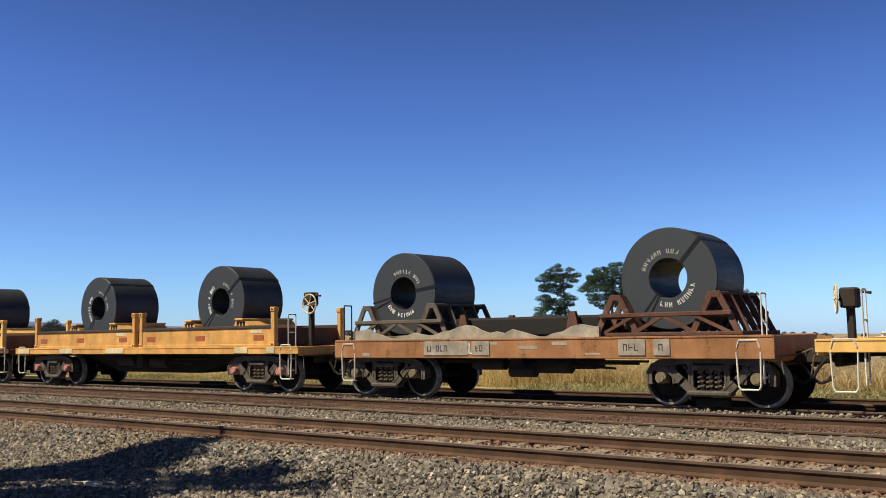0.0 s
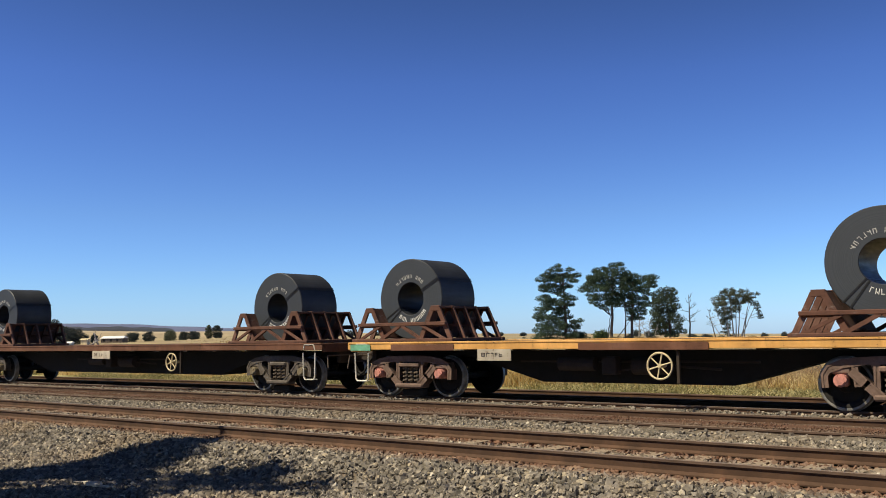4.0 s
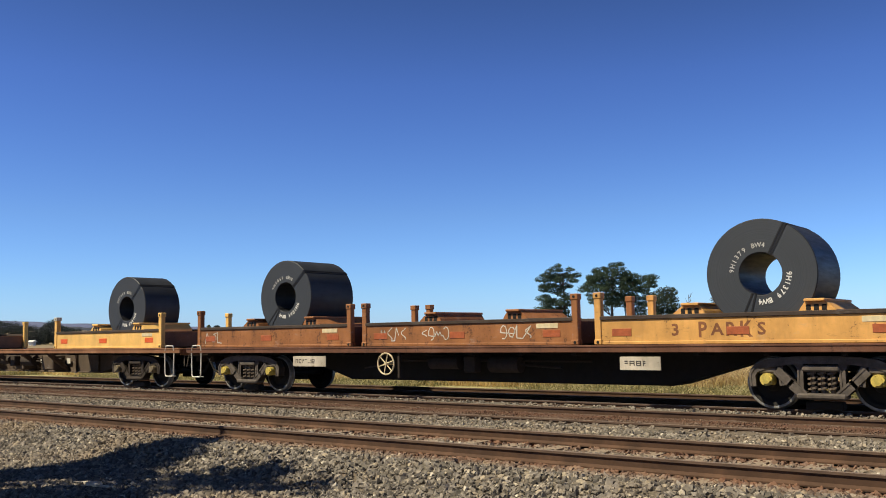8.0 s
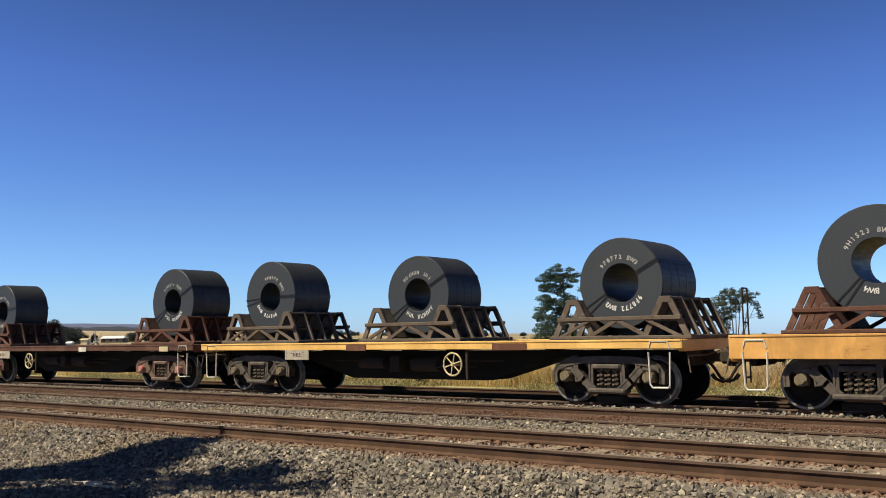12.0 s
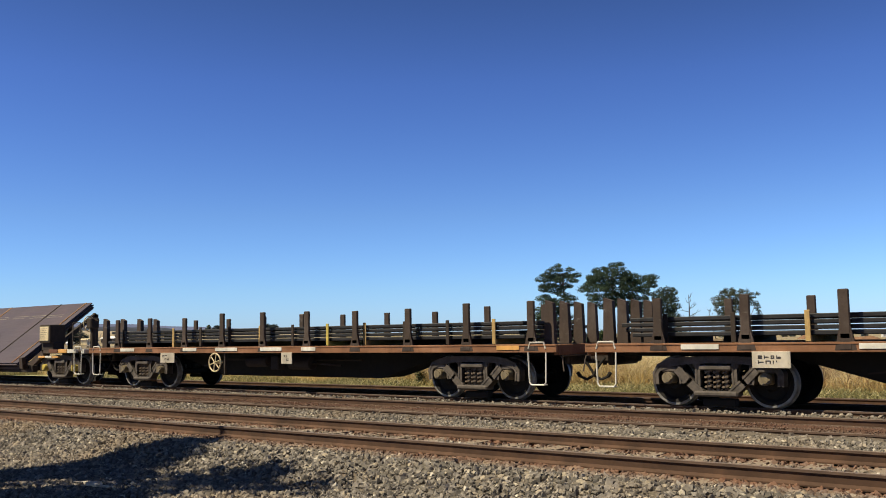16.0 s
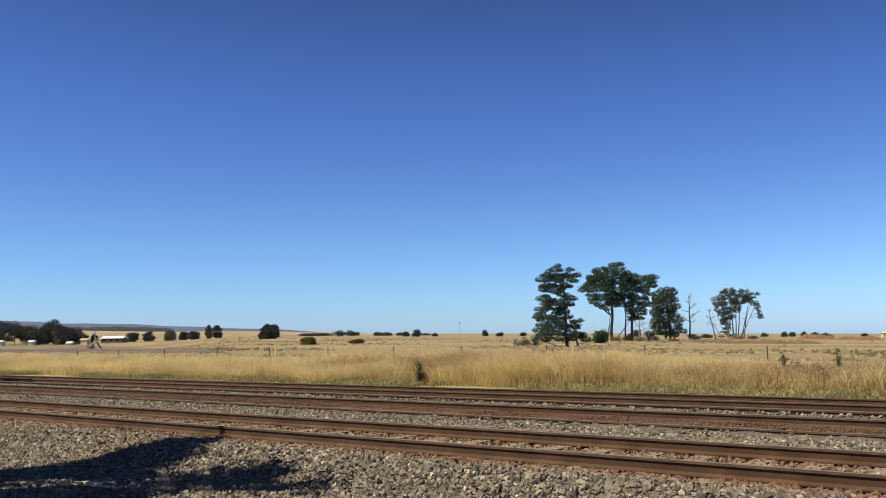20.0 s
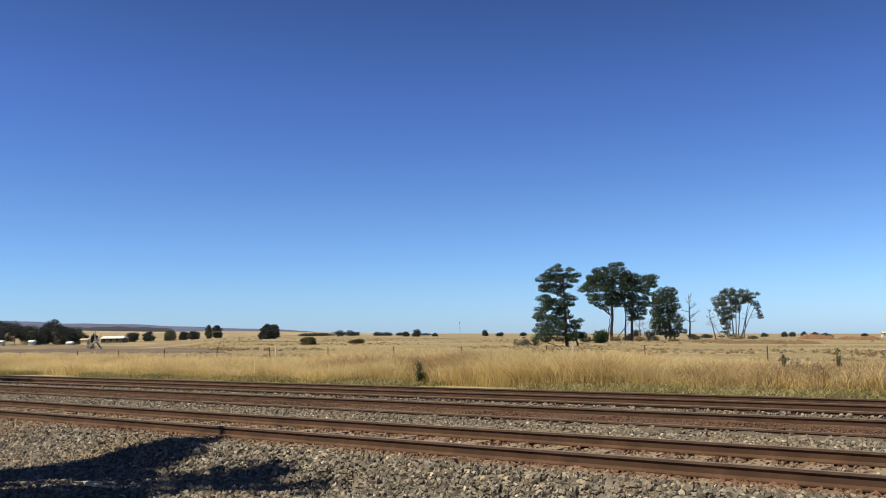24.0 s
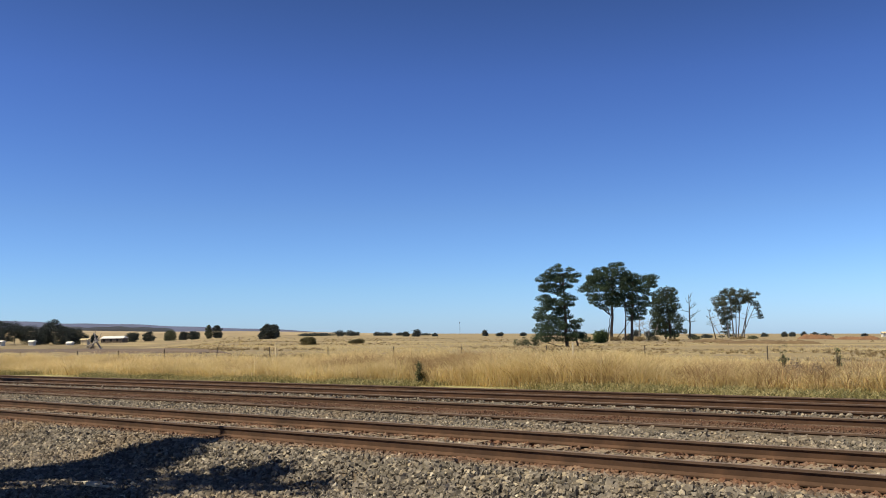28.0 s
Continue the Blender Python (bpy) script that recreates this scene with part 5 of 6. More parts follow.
    for x, cut in ((a + 0.22, 1), (a + 1.95, 1), (a + 5.65, 1), (a + 7.2, 1), (a + 10.85, 1), (e - 0.35, 1)):
        b = Build()
        sh = 0.0
        b.beam(lo + nrm * 0.012 + Vector((x, 0, 0)), hi + nrm * 0.012 + Vector((x + sh, 0, 0)), 0.012, 0.06, (1, 0, 0))
        sp = part("tie_strap", b, TIE_RUST if x in (a + 0.22, a + 7.2, e - 0.35) else UNDER, load)
        b = Build()
        b.beam(lo + nrm * 0.016 + Vector((x, 0, 0)), lo + d * 0.55 + nrm * 0.016 + Vector((x, 0, 0)), 0.014, 0.07, (1, 0, 0))
        part("edge_guard", b, CAP_YELLOW if x == a + 7.2 else BROWN_SILL, sp)
    for i in range(9):
        x = a + 1.0 + 1.25 * i
        b = Build()
        p = lo + d * (d.dot(hi - lo) * 0.80) + nrm * 0.004
        for r_ in range(2):
            xx = x
            for q in range(5):
                wd = rnd.uniform(0.10, 0.24)
                b.beam(p - d * 0.12 * r_ + Vector((xx, 0, 0)), p - d * 0.12 * r_ + Vector((xx + wd, 0, 0)), 0.018, 0.003, nrm)
                xx += wd + 0.035
        tagged(part("chalk_line", b, DUST, load, "white unreadable marks"), kind="stuff")


plate_wagon()


# ---- vegetation ----
def leaf_cloud(b_v, b_f, centre, radii, count, size, r, flat=0.6):
    """Small leaf triangles in clusters inside an ellipsoid, denser at its skin."""
    cx, cy, cz = centre
    n = max(3, count // 14)
    for _ in range(n):
        a, t = r.uniform(0, 2 * pi), math.acos(r.uniform(-1, 1))
        q = r.uniform(0.45, 1.0) ** 0.5
        px, py, pz = cx + radii[0] * q * sin(t) * cos(a), cy + radii[1] * q * sin(t) * sin(a), cz + radii[2] * q * cos(t)
        for _ in range(14):
            s = size * r.uniform(0.6, 1.4)
            ox, oy, oz = px + r.gauss(0, size * 1.4), py + r.gauss(0, size * 1.4), pz + r.gauss(0, size * flat)
            o = len(b_v)
            for _ in range(3):
                b_v.append((ox + r.uniform(-s, s), oy + r.uniform(-s, s), oz + r.uniform(-s, s) * flat))
            b_f.append((o, o + 1, o + 2))


def leaf_mesh(name, v, f, mat):
    me = bpy.data.meshes.new(name)
    me.from_pydata(v, [], f)
    me.materials.append(mat)
    return me


def limb(b, p, q, r0, r1, bend, r, n=5):
    """A tapered, slightly crooked limb."""
    p, q = Vector(p), Vector(q)
    pts = []
    for i in range(n + 1):
        t = i / n
        e = p.lerp(q, t)
        if 0 < i < n:
            e += Vector((r.uniform(-1, 1), r.uniform(-1, 1), r.uniform(-0.3, 0.3))) * bend
        pts.append((e, r0 + (r1 - r0) * t))
    for (a, ra), (c, rc) in zip(pts, pts[1:]):
        b.rod(a, c, ra, 7, rc)


def spot(x, y):
    return Vector((x, y, float(ground_height(np.array(x), np.array(y)))))


RIGHT = Vector((0.7926, 0.6095, 0)).normalized()
AWAY = Vector((-0.6095, 0.7926, 0)).normalized()


def foliage_pad(c, rx, ry, rz, n, size, g):
    """Small leaf triangles that fill a lumpy, domed clump of foliage with a flatter underside."""
    u = g.normal(size=(n, 3))
    u /= np.linalg.norm(u, axis=1)[:, None]
    a = np.arctan2(u[:, 1], u[:, 0])
    lump = 1 + 0.18 * np.sin(3 * a + g.uniform(0, 6)) + 0.14 * np.sin(6 * a + 4 * u[:, 2] + g.uniform(0, 6))
    q = g.uniform(0.35, 1.0, n) ** 0.5 * lump
    z = u[:, 2] * np.where(u[:, 2] > 0, rz, rz * 0.55)
    mid = np.stack([c.x + rx * q * u[:, 0], c.y + ry * q * u[:, 1], c.z + q * z], 1)
    off = g.uniform(-1, 1, (n, 3, 3)) * (size * g.uniform(0.6, 1.4, (n, 1, 1)))
    return (mid[:, None] + off).reshape(-1, 3)


def crown(name, label, at, trunks, zs, left, right, mat, size, seed, step=0.8, pad=1.2, per=330, gaps=0.2, deep=0.7, bark=BARK, thin=0.45, group="trees in the pasture"):
    """A tree of layered foliage pads. trunks: (foot across, top across, top height, radius); at the heights zs the crown reaches left and right of its foot."""
    g, r = np.random.default_rng(seed), random.Random(seed)
    t = tagged(new(name), label, "tree", group)
    t.location = spot(*at)
    stems = []
    for fa, ta, tz, rad in trunks:
        b = Build()
        limb(b, RIGHT * fa + Vector((0, 0, -0.3)), RIGHT * ta + Vector((0, 0, tz)), rad, rad * 0.3, 0.12, r, 6)
        stems.append((RIGHT * fa, RIGHT * ta + Vector((0, 0, tz)), b))
    v = []
    z = zs[0]
    while z <= zs[-1]:
        lo, hi = -float(np.interp(z, zs, left)), float(np.interp(z, zs, right))
        a = lo + pad * r.uniform(0.5, 0.9)
        while a < hi - pad * 0.3 or a == lo:
            if r.random() > gaps:
                rx = pad * r.uniform(0.65, 1.15)
                reach_ = max(0.3, (hi - lo) / 2 * deep)
                c = RIGHT * a + AWAY * r.uniform(-reach_, reach_) + Vector((0, 0, z + r.uniform(-0.3, 0.3) * step))
                v.append(foliage_pad(c, rx, rx * 0.9, rx * thin, int(per * (rx / pad) ** 2), size, g))
                f, tp, b = min(stems, key=lambda k: (k[1] - c).length)
                k = min(0.97, max(0.2, (z * 0.88) / max(tp.z, 0.1)))
                if r.random() < 0.35:
                    limb(b, f.lerp(tp, k), c - Vector((0, 0, 0.1)), 0.07, 0.02, 0.15, r, 3)
            a += pad * r.uniform(0.7, 1.15)
        z += step * r.uniform(0.8, 1.2)
    for f, tp, b in stems:
        part("trunk", b, bark, t, smooth=True)
    v = np.concatenate(v)
    part("crown", leaf_mesh("crown", v.tolist(), np.arange(len(v)).reshape(-1, 3).tolist(), mat), None, t)
    return t


crown("pine_tree", "tall dark pine with layered foliage standing in dry grass", (-70.4, 123.1), ((0, -0.5, 11.4, 0.3), (1.55, 1.4, 1.9, 0.2), (-0.3, -3.4, 0.75, 0.1)),
      (1.2, 1.95, 2.9, 3.7, 4.8, 6.0, 7.3, 8.8, 10.0, 11.2, 12.2, 12.6), (5.0, 4.7, 5.2, 4.5, 4.9, 4.7, 4.5, 4.2, 4.7, 3.9, 2.4, 1.2), (3.2, 3.0, 1.5, 2.1, 2.3, 0.2, 1.5, -0.2, 2.6, 1.9, 1.0, 0.7), PINE, 0.11, 31, 0.72, 0.85, 620, 0.12, 0.6, thin=0.62)
crown("pine_tree", "broad dark pine with a bare trunk and domed crown", (-106.7, 209.0), ((0, 0.9, 18.5, 0.42), (-1.1, 0.0, 6.5, 0.22), (0.6, 5.2, 5.5, 0.16)),
      (8.2, 9.6, 11.6, 13.2, 16.0, 18.0, 19.3, 19.8), (3.4, 4.8, 6.4, 7.6, 6.0, 4.6, 1.6, 0.6), (0.2, 3.9, 4.8, 5.2, 6.4, 5.8, 4.0, 2.6), PINE, 0.15, 32, 0.95, 1.35, 820, 0.04, 0.75, thin=0.7)
crown("pine_tree", "broad dark pine with leaning bare trunks", (-102.7, 212.1), ((0, 0.8, 15.0, 0.4), (-1.6, -1.2, 9.5, 0.26)),
      (5.8, 7.7, 10.0, 12.2, 14.1, 15.4, 16.6), (0.3, 1.3, 2.2, 2.8, 2.6, 1.5, 0.2), (3.4, 4.5, 4.8, 5.6, 7.0, 6.4, 3.4), PINE, 0.15, 33, 0.95, 1.3, 800, 0.06, 0.75, thin=0.7)
crown("cypress_tree", "dense dark cypress with foliage near the ground", (-110.6, 254.4), ((0, -0.6, 14.0, 0.4), (1.2, 1.2, 4.0, 0.3), (-1.4, -1.4, 4.0, 0.3)),
      (1.3, 2.3, 4.2, 6.5, 8.7, 11.0, 13.3, 15.0), (3.2, 5.2, 5.6, 5.5, 5.2, 5.5, 4.7, 2.4), (3.0, 4.2, 3.8, 3.1, 2.7, 2.3, 1.9, 1.0), CYPRESS, 0.17, 34, 0.9, 1.3, 640, 0.03, 0.7, thin=0.85)


def dead_tree(at, h, seed, label="bare grey dead tree with broken branches", lean=0.0, bark=BARK):
    r = random.Random(seed)
    t = tagged(new("dead_tree"), label, "tree", "dead trees")
    t.location = spot(*at)
    b = Build()
    top = RIGHT * lean + Vector((0, 0, h))
    limb(b, (0, 0, -0.3), top, h * 0.022, h * 0.006, h * 0.012, r, 6)
    for i in range(13):
        k = r.uniform(0.35, 0.97)
        s = top * k
        a = r.choice((-1, 1)) * r.uniform(0.4, 1.0)
        e = s + RIGHT * a * h * 0.26 * (1.15 - k) * 1.6 + Vector((0, 0, h * r.uniform(0.02, 0.16)))
        limb(b, s, e, h * 0.007, h * 0.002, h * 0.012, r, 4)
        m = s.lerp(e, 0.6)
        limb(b, m, m + RIGHT * a * h * 0.05 + Vector((0, 0, h * 0.08)), h * 0.004, h * 0.0015, h * 0.006, r, 3)
    part("trunk", b, bark, t)
    return t


dead_tree((-106.0, 258.0), 13.2, 41)
dead_tree((-105.0, 276.0), 9.0, 42, lean=-2.0)
dead_tree((-107.2, 226.0), 8.6, 43, "bleached bare trunk between the pines", 0.3, BARK_PALE)
dead_tree((-105.6, 228.0), 5.6, 46, "bleached bare branches between the pines", 0.8, BARK_PALE)
dead_tree((-109.4, 240.0), 4.2, 47, "bleached bare branches between the pines", 1.2, BARK_PALE)
dead_tree((-107.6, 232.0), 5.2, 45, "bleached bare branches between the pines", -1.6, BARK_PALE)
gum_stems = ((-2.6, -4.6, 17.5, 0.3), (-0.8, -1.8, 19.0, 0.32), (1.0, 2.6, 17.0, 0.28), (2.4, 6.4, 16.6, 0.26), (0.2, 0.8, 16.0, 0.26), (3.4, 5.2, 12.5, 0.2), (-4.2, -9.0, 16.5, 0.16), (-5.4, -10.6, 8.5, 0.16))
crown("gum_tree", "open clump of pale-stemmed gum trees with sparse crowns", (-131.0, 366.0), gum_stems,
      (6.0, 7.5, 9.5, 12.0, 14.0, 16.0, 18.0, 19.6), (6.6, 5.4, 6.6, 8.8, 8.6, 8.2, 6.8, 4.4), (-2.0, -2.0, 0.5, 2.4, 3.6, 8.6, 9.8, 1.0), GUM, 0.2, 35, 1.0, 1.35, 440, 0.12, 0.5, BARK_PALE, 0.9)
crown("gum_tree", "slender leaning gum beside the clump", (-129.4, 366.6), ((0.2, 7.6, 15.2, 0.2), (0.0, 5.4, 15.6, 0.18)),
      (8.0, 10.0, 12.0, 14.0, 15.6), (-7.6, -7.2, -6.6, -4.4, -1.6), (9.6, 9.4, 9.0, 8.6, 6.6), GUM, 0.18, 36, 1.1, 1.0, 260, 0.28, 0.4, BARK_PALE, 0.9)
crown("gum_tree", "low bushy gum at the foot of the clump", (-134.2, 366.0), ((0, 0.4, 4.6, 0.16),), (0.8, 2.0, 3.6, 5.0), (3.0, 3.4, 2.6, 1.0), (3.4, 3.2, 2.2, 1.0), GUM, 0.2, 37, 0.8, 1.1, 220, 0.1, 0.5)


def bush(at, w, h, mat, seed, label, name="bush", count=900, size=0.1, cat="bush", group="bushes"):
    r = random.Random(seed)
    t = tagged(new(name), label, cat, group)
    t.location = spot(*at)
    b = Build()
    v, f = [], []
    for i in range(9):
        a = r.uniform(-0.42, 0.42) * w
        top = 1 - 0.5 * (2 * abs(a) / w) ** 2
        c = RIGHT * a + AWAY * r.uniform(-0.3, 0.3) * w + Vector((0, 0, h * top * r.uniform(0.28, 0.72)))
        limb(b, (a * 0.2, 0, -0.1), c, 0.012 * h + 0.01, 0.006, 0.02, r, 3)
        leaf_cloud(v, f, c, (w * 0.26, w * 0.26, h * 0.27 * top), count // 8, size, r, 0.9)
        leaf_cloud(v, f, (c.x, c.y, c.z * 0.45), (w * 0.22, w * 0.22, h * 0.22), count // 16, size, r, 0.9)
    tagged(part("stems", b, BARK, t), kind="stuff")
    part("foliage", leaf_mesh("foliage", v, f, mat), None, t)
    return t


bush((-89.6, 170.8), 3.4, 3.2, SHRUB, 51, "green bush below the pines in dry grass", count=3600, size=0.14)
bush((-79.4, 124.3), 2.6, 1.6, GUM, 52, "low olive bush beside a pine", count=900, size=0.1)
bush((-77.0, 124.0), 1.5, 1.9, GUM, 62, "low olive bush beside a pine", count=600, size=0.1)
crown("round_tree", "round dark tree alone in the pasture", (-245.6, 218.5), ((0, 0, 4.6, 0.3),), (0.5, 1.4, 2.8, 4.2, 5.2), (3.4, 3.9, 3.7, 2.7, 1.2), (3.2, 3.8, 3.5, 2.5, 1.3), FARM_LEAF, 0.2, 53, 0.7, 1.0, 420, 0.0, 0.8, thin=0.85)
bush((-123.2, 119.0), 2.3, 2.2, OLIVE, 54, "low rounded olive bush in the pasture", count=5200, size=0.12)
bush((-130.3, 139.5), 2.5, 1.1, OLIVE, 55, "low spreading olive-brown bush in the pasture", count=3200, size=0.12)
bush((-19.55, 24.1), 0.27, 1.08, WEED, 56, "green weed stalk standing in the tall grass", "weed", 1100, 0.026, "weed", "weeds")
bush((-9.05, 29.5), 0.24, 1.8, WEED, 57, "thin green weed standing in the tall grass", "weed", 420, 0.03, "weed", "weeds")
bush((-7.45, 29.6), 0.15, 1.65, WEED, 58, "thin green weed standing in the tall grass", "weed", 300, 0.03, "weed", "weeds")
for x, w, h in ((-7.75, 1.0, 0.98), (-6.45, 1.0, 0.98), (-7.2, 0.7, 0.85), (-13.4, 1.3, 0.85), (-11.8, 1.0, 0.8)):
    bush((x, 26.4), w, h, THISTLE, int(60 - x), "grey-brown dead thistle clump in the tall grass", "thistle", 1500, 0.035, "weed", "weeds")
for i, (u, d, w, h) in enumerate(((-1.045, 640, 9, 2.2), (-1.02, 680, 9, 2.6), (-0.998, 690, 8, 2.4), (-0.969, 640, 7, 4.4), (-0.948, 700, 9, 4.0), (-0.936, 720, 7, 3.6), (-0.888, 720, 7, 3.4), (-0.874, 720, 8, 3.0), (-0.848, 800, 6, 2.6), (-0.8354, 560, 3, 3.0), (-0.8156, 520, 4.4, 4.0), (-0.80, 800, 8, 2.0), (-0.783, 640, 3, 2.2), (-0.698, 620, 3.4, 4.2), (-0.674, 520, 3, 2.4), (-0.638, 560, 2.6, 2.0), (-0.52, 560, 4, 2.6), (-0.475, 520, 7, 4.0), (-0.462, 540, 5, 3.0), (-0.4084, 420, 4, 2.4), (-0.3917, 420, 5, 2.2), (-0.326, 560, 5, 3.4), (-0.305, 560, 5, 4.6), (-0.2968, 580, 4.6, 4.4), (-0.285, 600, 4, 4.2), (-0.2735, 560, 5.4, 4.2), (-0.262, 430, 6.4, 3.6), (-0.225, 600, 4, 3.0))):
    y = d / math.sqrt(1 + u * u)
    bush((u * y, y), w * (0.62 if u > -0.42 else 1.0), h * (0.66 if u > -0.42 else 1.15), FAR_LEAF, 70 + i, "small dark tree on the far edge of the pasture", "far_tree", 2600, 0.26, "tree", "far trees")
# low scrub round the feet of the pines
for i, (u, d, w, h) in enumerate(((-0.505, 232, 2.6, 1.5), (-0.487, 236, 3.2, 1.9), (-0.474, 230, 2.4, 1.3), (-0.458, 240, 3.0, 1.7), (-0.43, 226, 2.4, 0.9), (-0.405, 262, 2.6, 1.2), (-0.355, 280, 3.4, 1.2), (-0.34, 300, 3.0, 1.3))):
    y = d / math.sqrt(1 + u * u)
    bush((u * y, y), w, h, GUM if i % 2 else TUSSOCK, 170 + i, "low dry scrub below the pines", count=1100, size=0.12)
# thin mast on the horizon
y = 900 / math.sqrt(1 + 0.7397 ** 2)
mast = tagged(new("mast"), "thin grey radio mast on the horizon", "mast")
mast.location = spot(-0.7397 * y, y)
part("pole", Build().rod((0, 0, -1), (0, 0, 13.0), 0.16, 6, 0.08), BARK, mast)
part("antenna", Build().rod((0, 0, 11.6), (0, 0, 13.2), 0.34, 6), BARK, mast)


# ---- grass ----
def grass_mesh(name, pts, heights, lean, width, mat, blades, seed):
    g = np.random.default_rng(seed)
    n = len(pts)
    k = blades
    base = np.repeat(pts, k, 0) + np.concatenate([g.normal(0, 0.09, (n * k, 2)), np.zeros((n * k, 1))], 1)
    h = np.repeat(heights, k) * g.uniform(0.55, 1.15, n * k)
    ang = g.uniform(0, 2 * pi, n * k)
    tilt = g.normal(0, lean, (n * k, 2)) * h[:, None]
    w = width * g.uniform(0.6, 1.4, n * k)
    dx, dy = np.cos(ang) * w, np.sin(ang) * w
    v = np.empty((n * k, 5, 3))
    v[:, 0] = base + np.stack([dx, dy, -0.05 + 0 * dx], 1)
    v[:, 1] = base + np.stack([-dx, -dy, -0.05 + 0 * dx], 1)
    m = np.stack([tilt[:, 0] * 0.35, tilt[:, 1] * 0.35, h * 0.6], 1)
    v[:, 2] = base + m + np.stack([-dx, -dy, 0 * dx], 1) * 0.8
    v[:, 3] = base + m + np.stack([dx, dy, 0 * dx], 1) * 0.8
    v[:, 4] = base + np.stack([tilt[:, 0], tilt[:, 1], h], 1)
    o = np.arange(n * k)[:, None] * 5
    quads = (o + np.array([0, 1, 2, 3])).tolist()
    tris = (o + np.array([3, 2, 4])).tolist()
    me = bpy.data.meshes.new(name)
    me.from_pydata(v.reshape(-1, 3).tolist(), [], quads + tris)
    me.materials.append(mat)
    return me


def scatter(n, y0, y1, seed, pad=6.0, power=1.0):
    """Places in the wedge of pasture that opens away from the line."""
    g = np.random.default_rng(seed)
    y = y0 + (y1 - y0) * g.random(n) ** power
    x = (-2.1 * y - pad) + g.random(n) * (1.92 * y + pad + 5.0)
    return np.stack([x, y, ground_height(x, y)], 1), g


def patchy(p, scale, seed):
    return np.array([noise.noise(Vector((x * scale + seed, y * scale, seed))) for x, y, _ in p])


def reach(p):
    """How far out the tall grass goes: it thins early on the low side of the field."""
    u = p[:, 0] / p[:, 1]
    return 33.5 + 16.0 * smooth(-1.35, -0.75, u)


def low(p):
    """The grass stays shorter towards the high side of the field."""
    return 1 - 0.27 * smooth(-0.56, -0.38, p[:, 0] / p[:, 1])


def bare(p):
    """True on the strip of turned soil."""
    d = np.hypot(p[:, 0], p[:, 1])
    u = p[:, 0] / p[:, 1]
    k = np.clip((-1.25 - u) / 0.5, 0, 1)
    return (d > 95 - 8 * k) & (d < 95 + 190 * k)


p, g = scatter(40000, 24.2, 50, 1, power=1.2)
q = patchy(p, 0.11, 3.0)
q2 = patchy(p, 0.45, 13.0)
side = smooth(-1.1, -0.6, p[:, 0] / p[:, 1])
tall = (0.42 + 0.28 * side + 0.42 * q + 0.42 * q2 + 0.26 * g.random(len(p))).clip(0.16, 1.15) * low(p)
keep = (q + 0.8 * q2 > -0.36) & (p[:, 1] < reach(p) + 3 * q2)
tagged(new("tall_grass", grass_mesh("tall_grass", p[keep], tall[keep], 0.7, 0.010, GRASS, 7, 11)), "tall dry golden grass beside the line", "grass", kind="stuff")
# browner seeding clumps, thicker towards the high side of the field
p, g = scatter(11000, 24.4, 36, 2)
q = patchy(p, 0.22, 9.0) + 0.7 * patchy(p, 0.75, 19.0)
side = smooth(-1.2, -0.4, p[:, 0] / p[:, 1])
keep = (q > 0.30 - 0.40 * side) & (p[:, 1] < reach(p) - 3)
tagged(new("seed_grass", grass_mesh("seed_grass", p[keep], ((0.38 + 0.24 * side + 0.5 * q + 0.36 * g.random(len(p)) * (0.4 + 0.6 * side)).clip(0.2, 1.15) * low(p))[keep], 0.5, 0.0095, GRASS_BROWN, 13, 12)), "brown seeding grass and dock in the verge", "grass", kind="stuff")
p, g = scatter(1500, 27, 38, 8)
keep = (patchy(p, 0.14, 29.0) > 0.30) & (p[:, 0] / p[:, 1] > -0.62)
tagged(new("thistle_patch", grass_mesh("thistle_patch", p[keep], (0.6 + 0.3 * g.random(len(p)))[keep], 0.5, 0.012, THISTLE, 26, 18)), "patches of grey dead thistle in the tall grass", "weed", kind="stuff")
p, g = scatter(15000, 20.9, 25.4, 3)
q = patchy(p, 0.2, 5.0) + 0.5 * patchy(p, 0.9, 15.0)
keep = q > -0.20
tagged(new("green_verge", grass_mesh("green_verge", p[keep], (0.12 + 0.16 * g.random(len(p)) + 0.12 * q.clip(0, 1))[keep], 0.8, 0.012, GRASS_GREEN, 5, 13)), "short green grass along the ballast edge", "grass", kind="stuff")
p, g = scatter(26000, 34, 170, 4, power=1.7)
q = patchy(p, 0.05, 7.0) + 0.4 * patchy(p, 0.3, 17.0)
keep = (q > -0.15) & (p[:, 1] > reach(p) - 2) & ~bare(p)
tagged(new("pasture_grass", grass_mesh("pasture_grass", p[keep], (0.10 + 0.14 * g.random(len(p)))[keep], 0.5, 0.016, GRASS, 6, 14)), "low dry pasture grass", "grass", kind="stuff")
p, g = scatter(15000, 50, 330, 5, power=1.3)
q = patchy(p, 0.035, 27.0) + 0.5 * patchy(p, 0.2, 37.0)
keep = (q > 0.14) & ~bare(p)
tagged(new("pasture_tussocks", grass_mesh("pasture_tussocks", p[keep], (0.12 + 0.30 * g.random(len(p)) ** 3)[keep], 0.9, 0.022, TUSSOCK, 16, 15)), "brown tussocks and weeds dotted over the pasture", "grass", kind="stuff")


# ---- fence ----
def fence_post(x, y, h, mat, lean):
    b = Build()
    b.rod((0, 0, -0.3), (lean, 0, h), 0.04, 7, 0.035)
    return b


def post_height(x):
    """The posts stand lower, sunk in the soft ground, on the low side."""
    return float(np.interp(x, [-62, -57, -42, -34], [0.70, 0.92, 0.98, 1.12]))


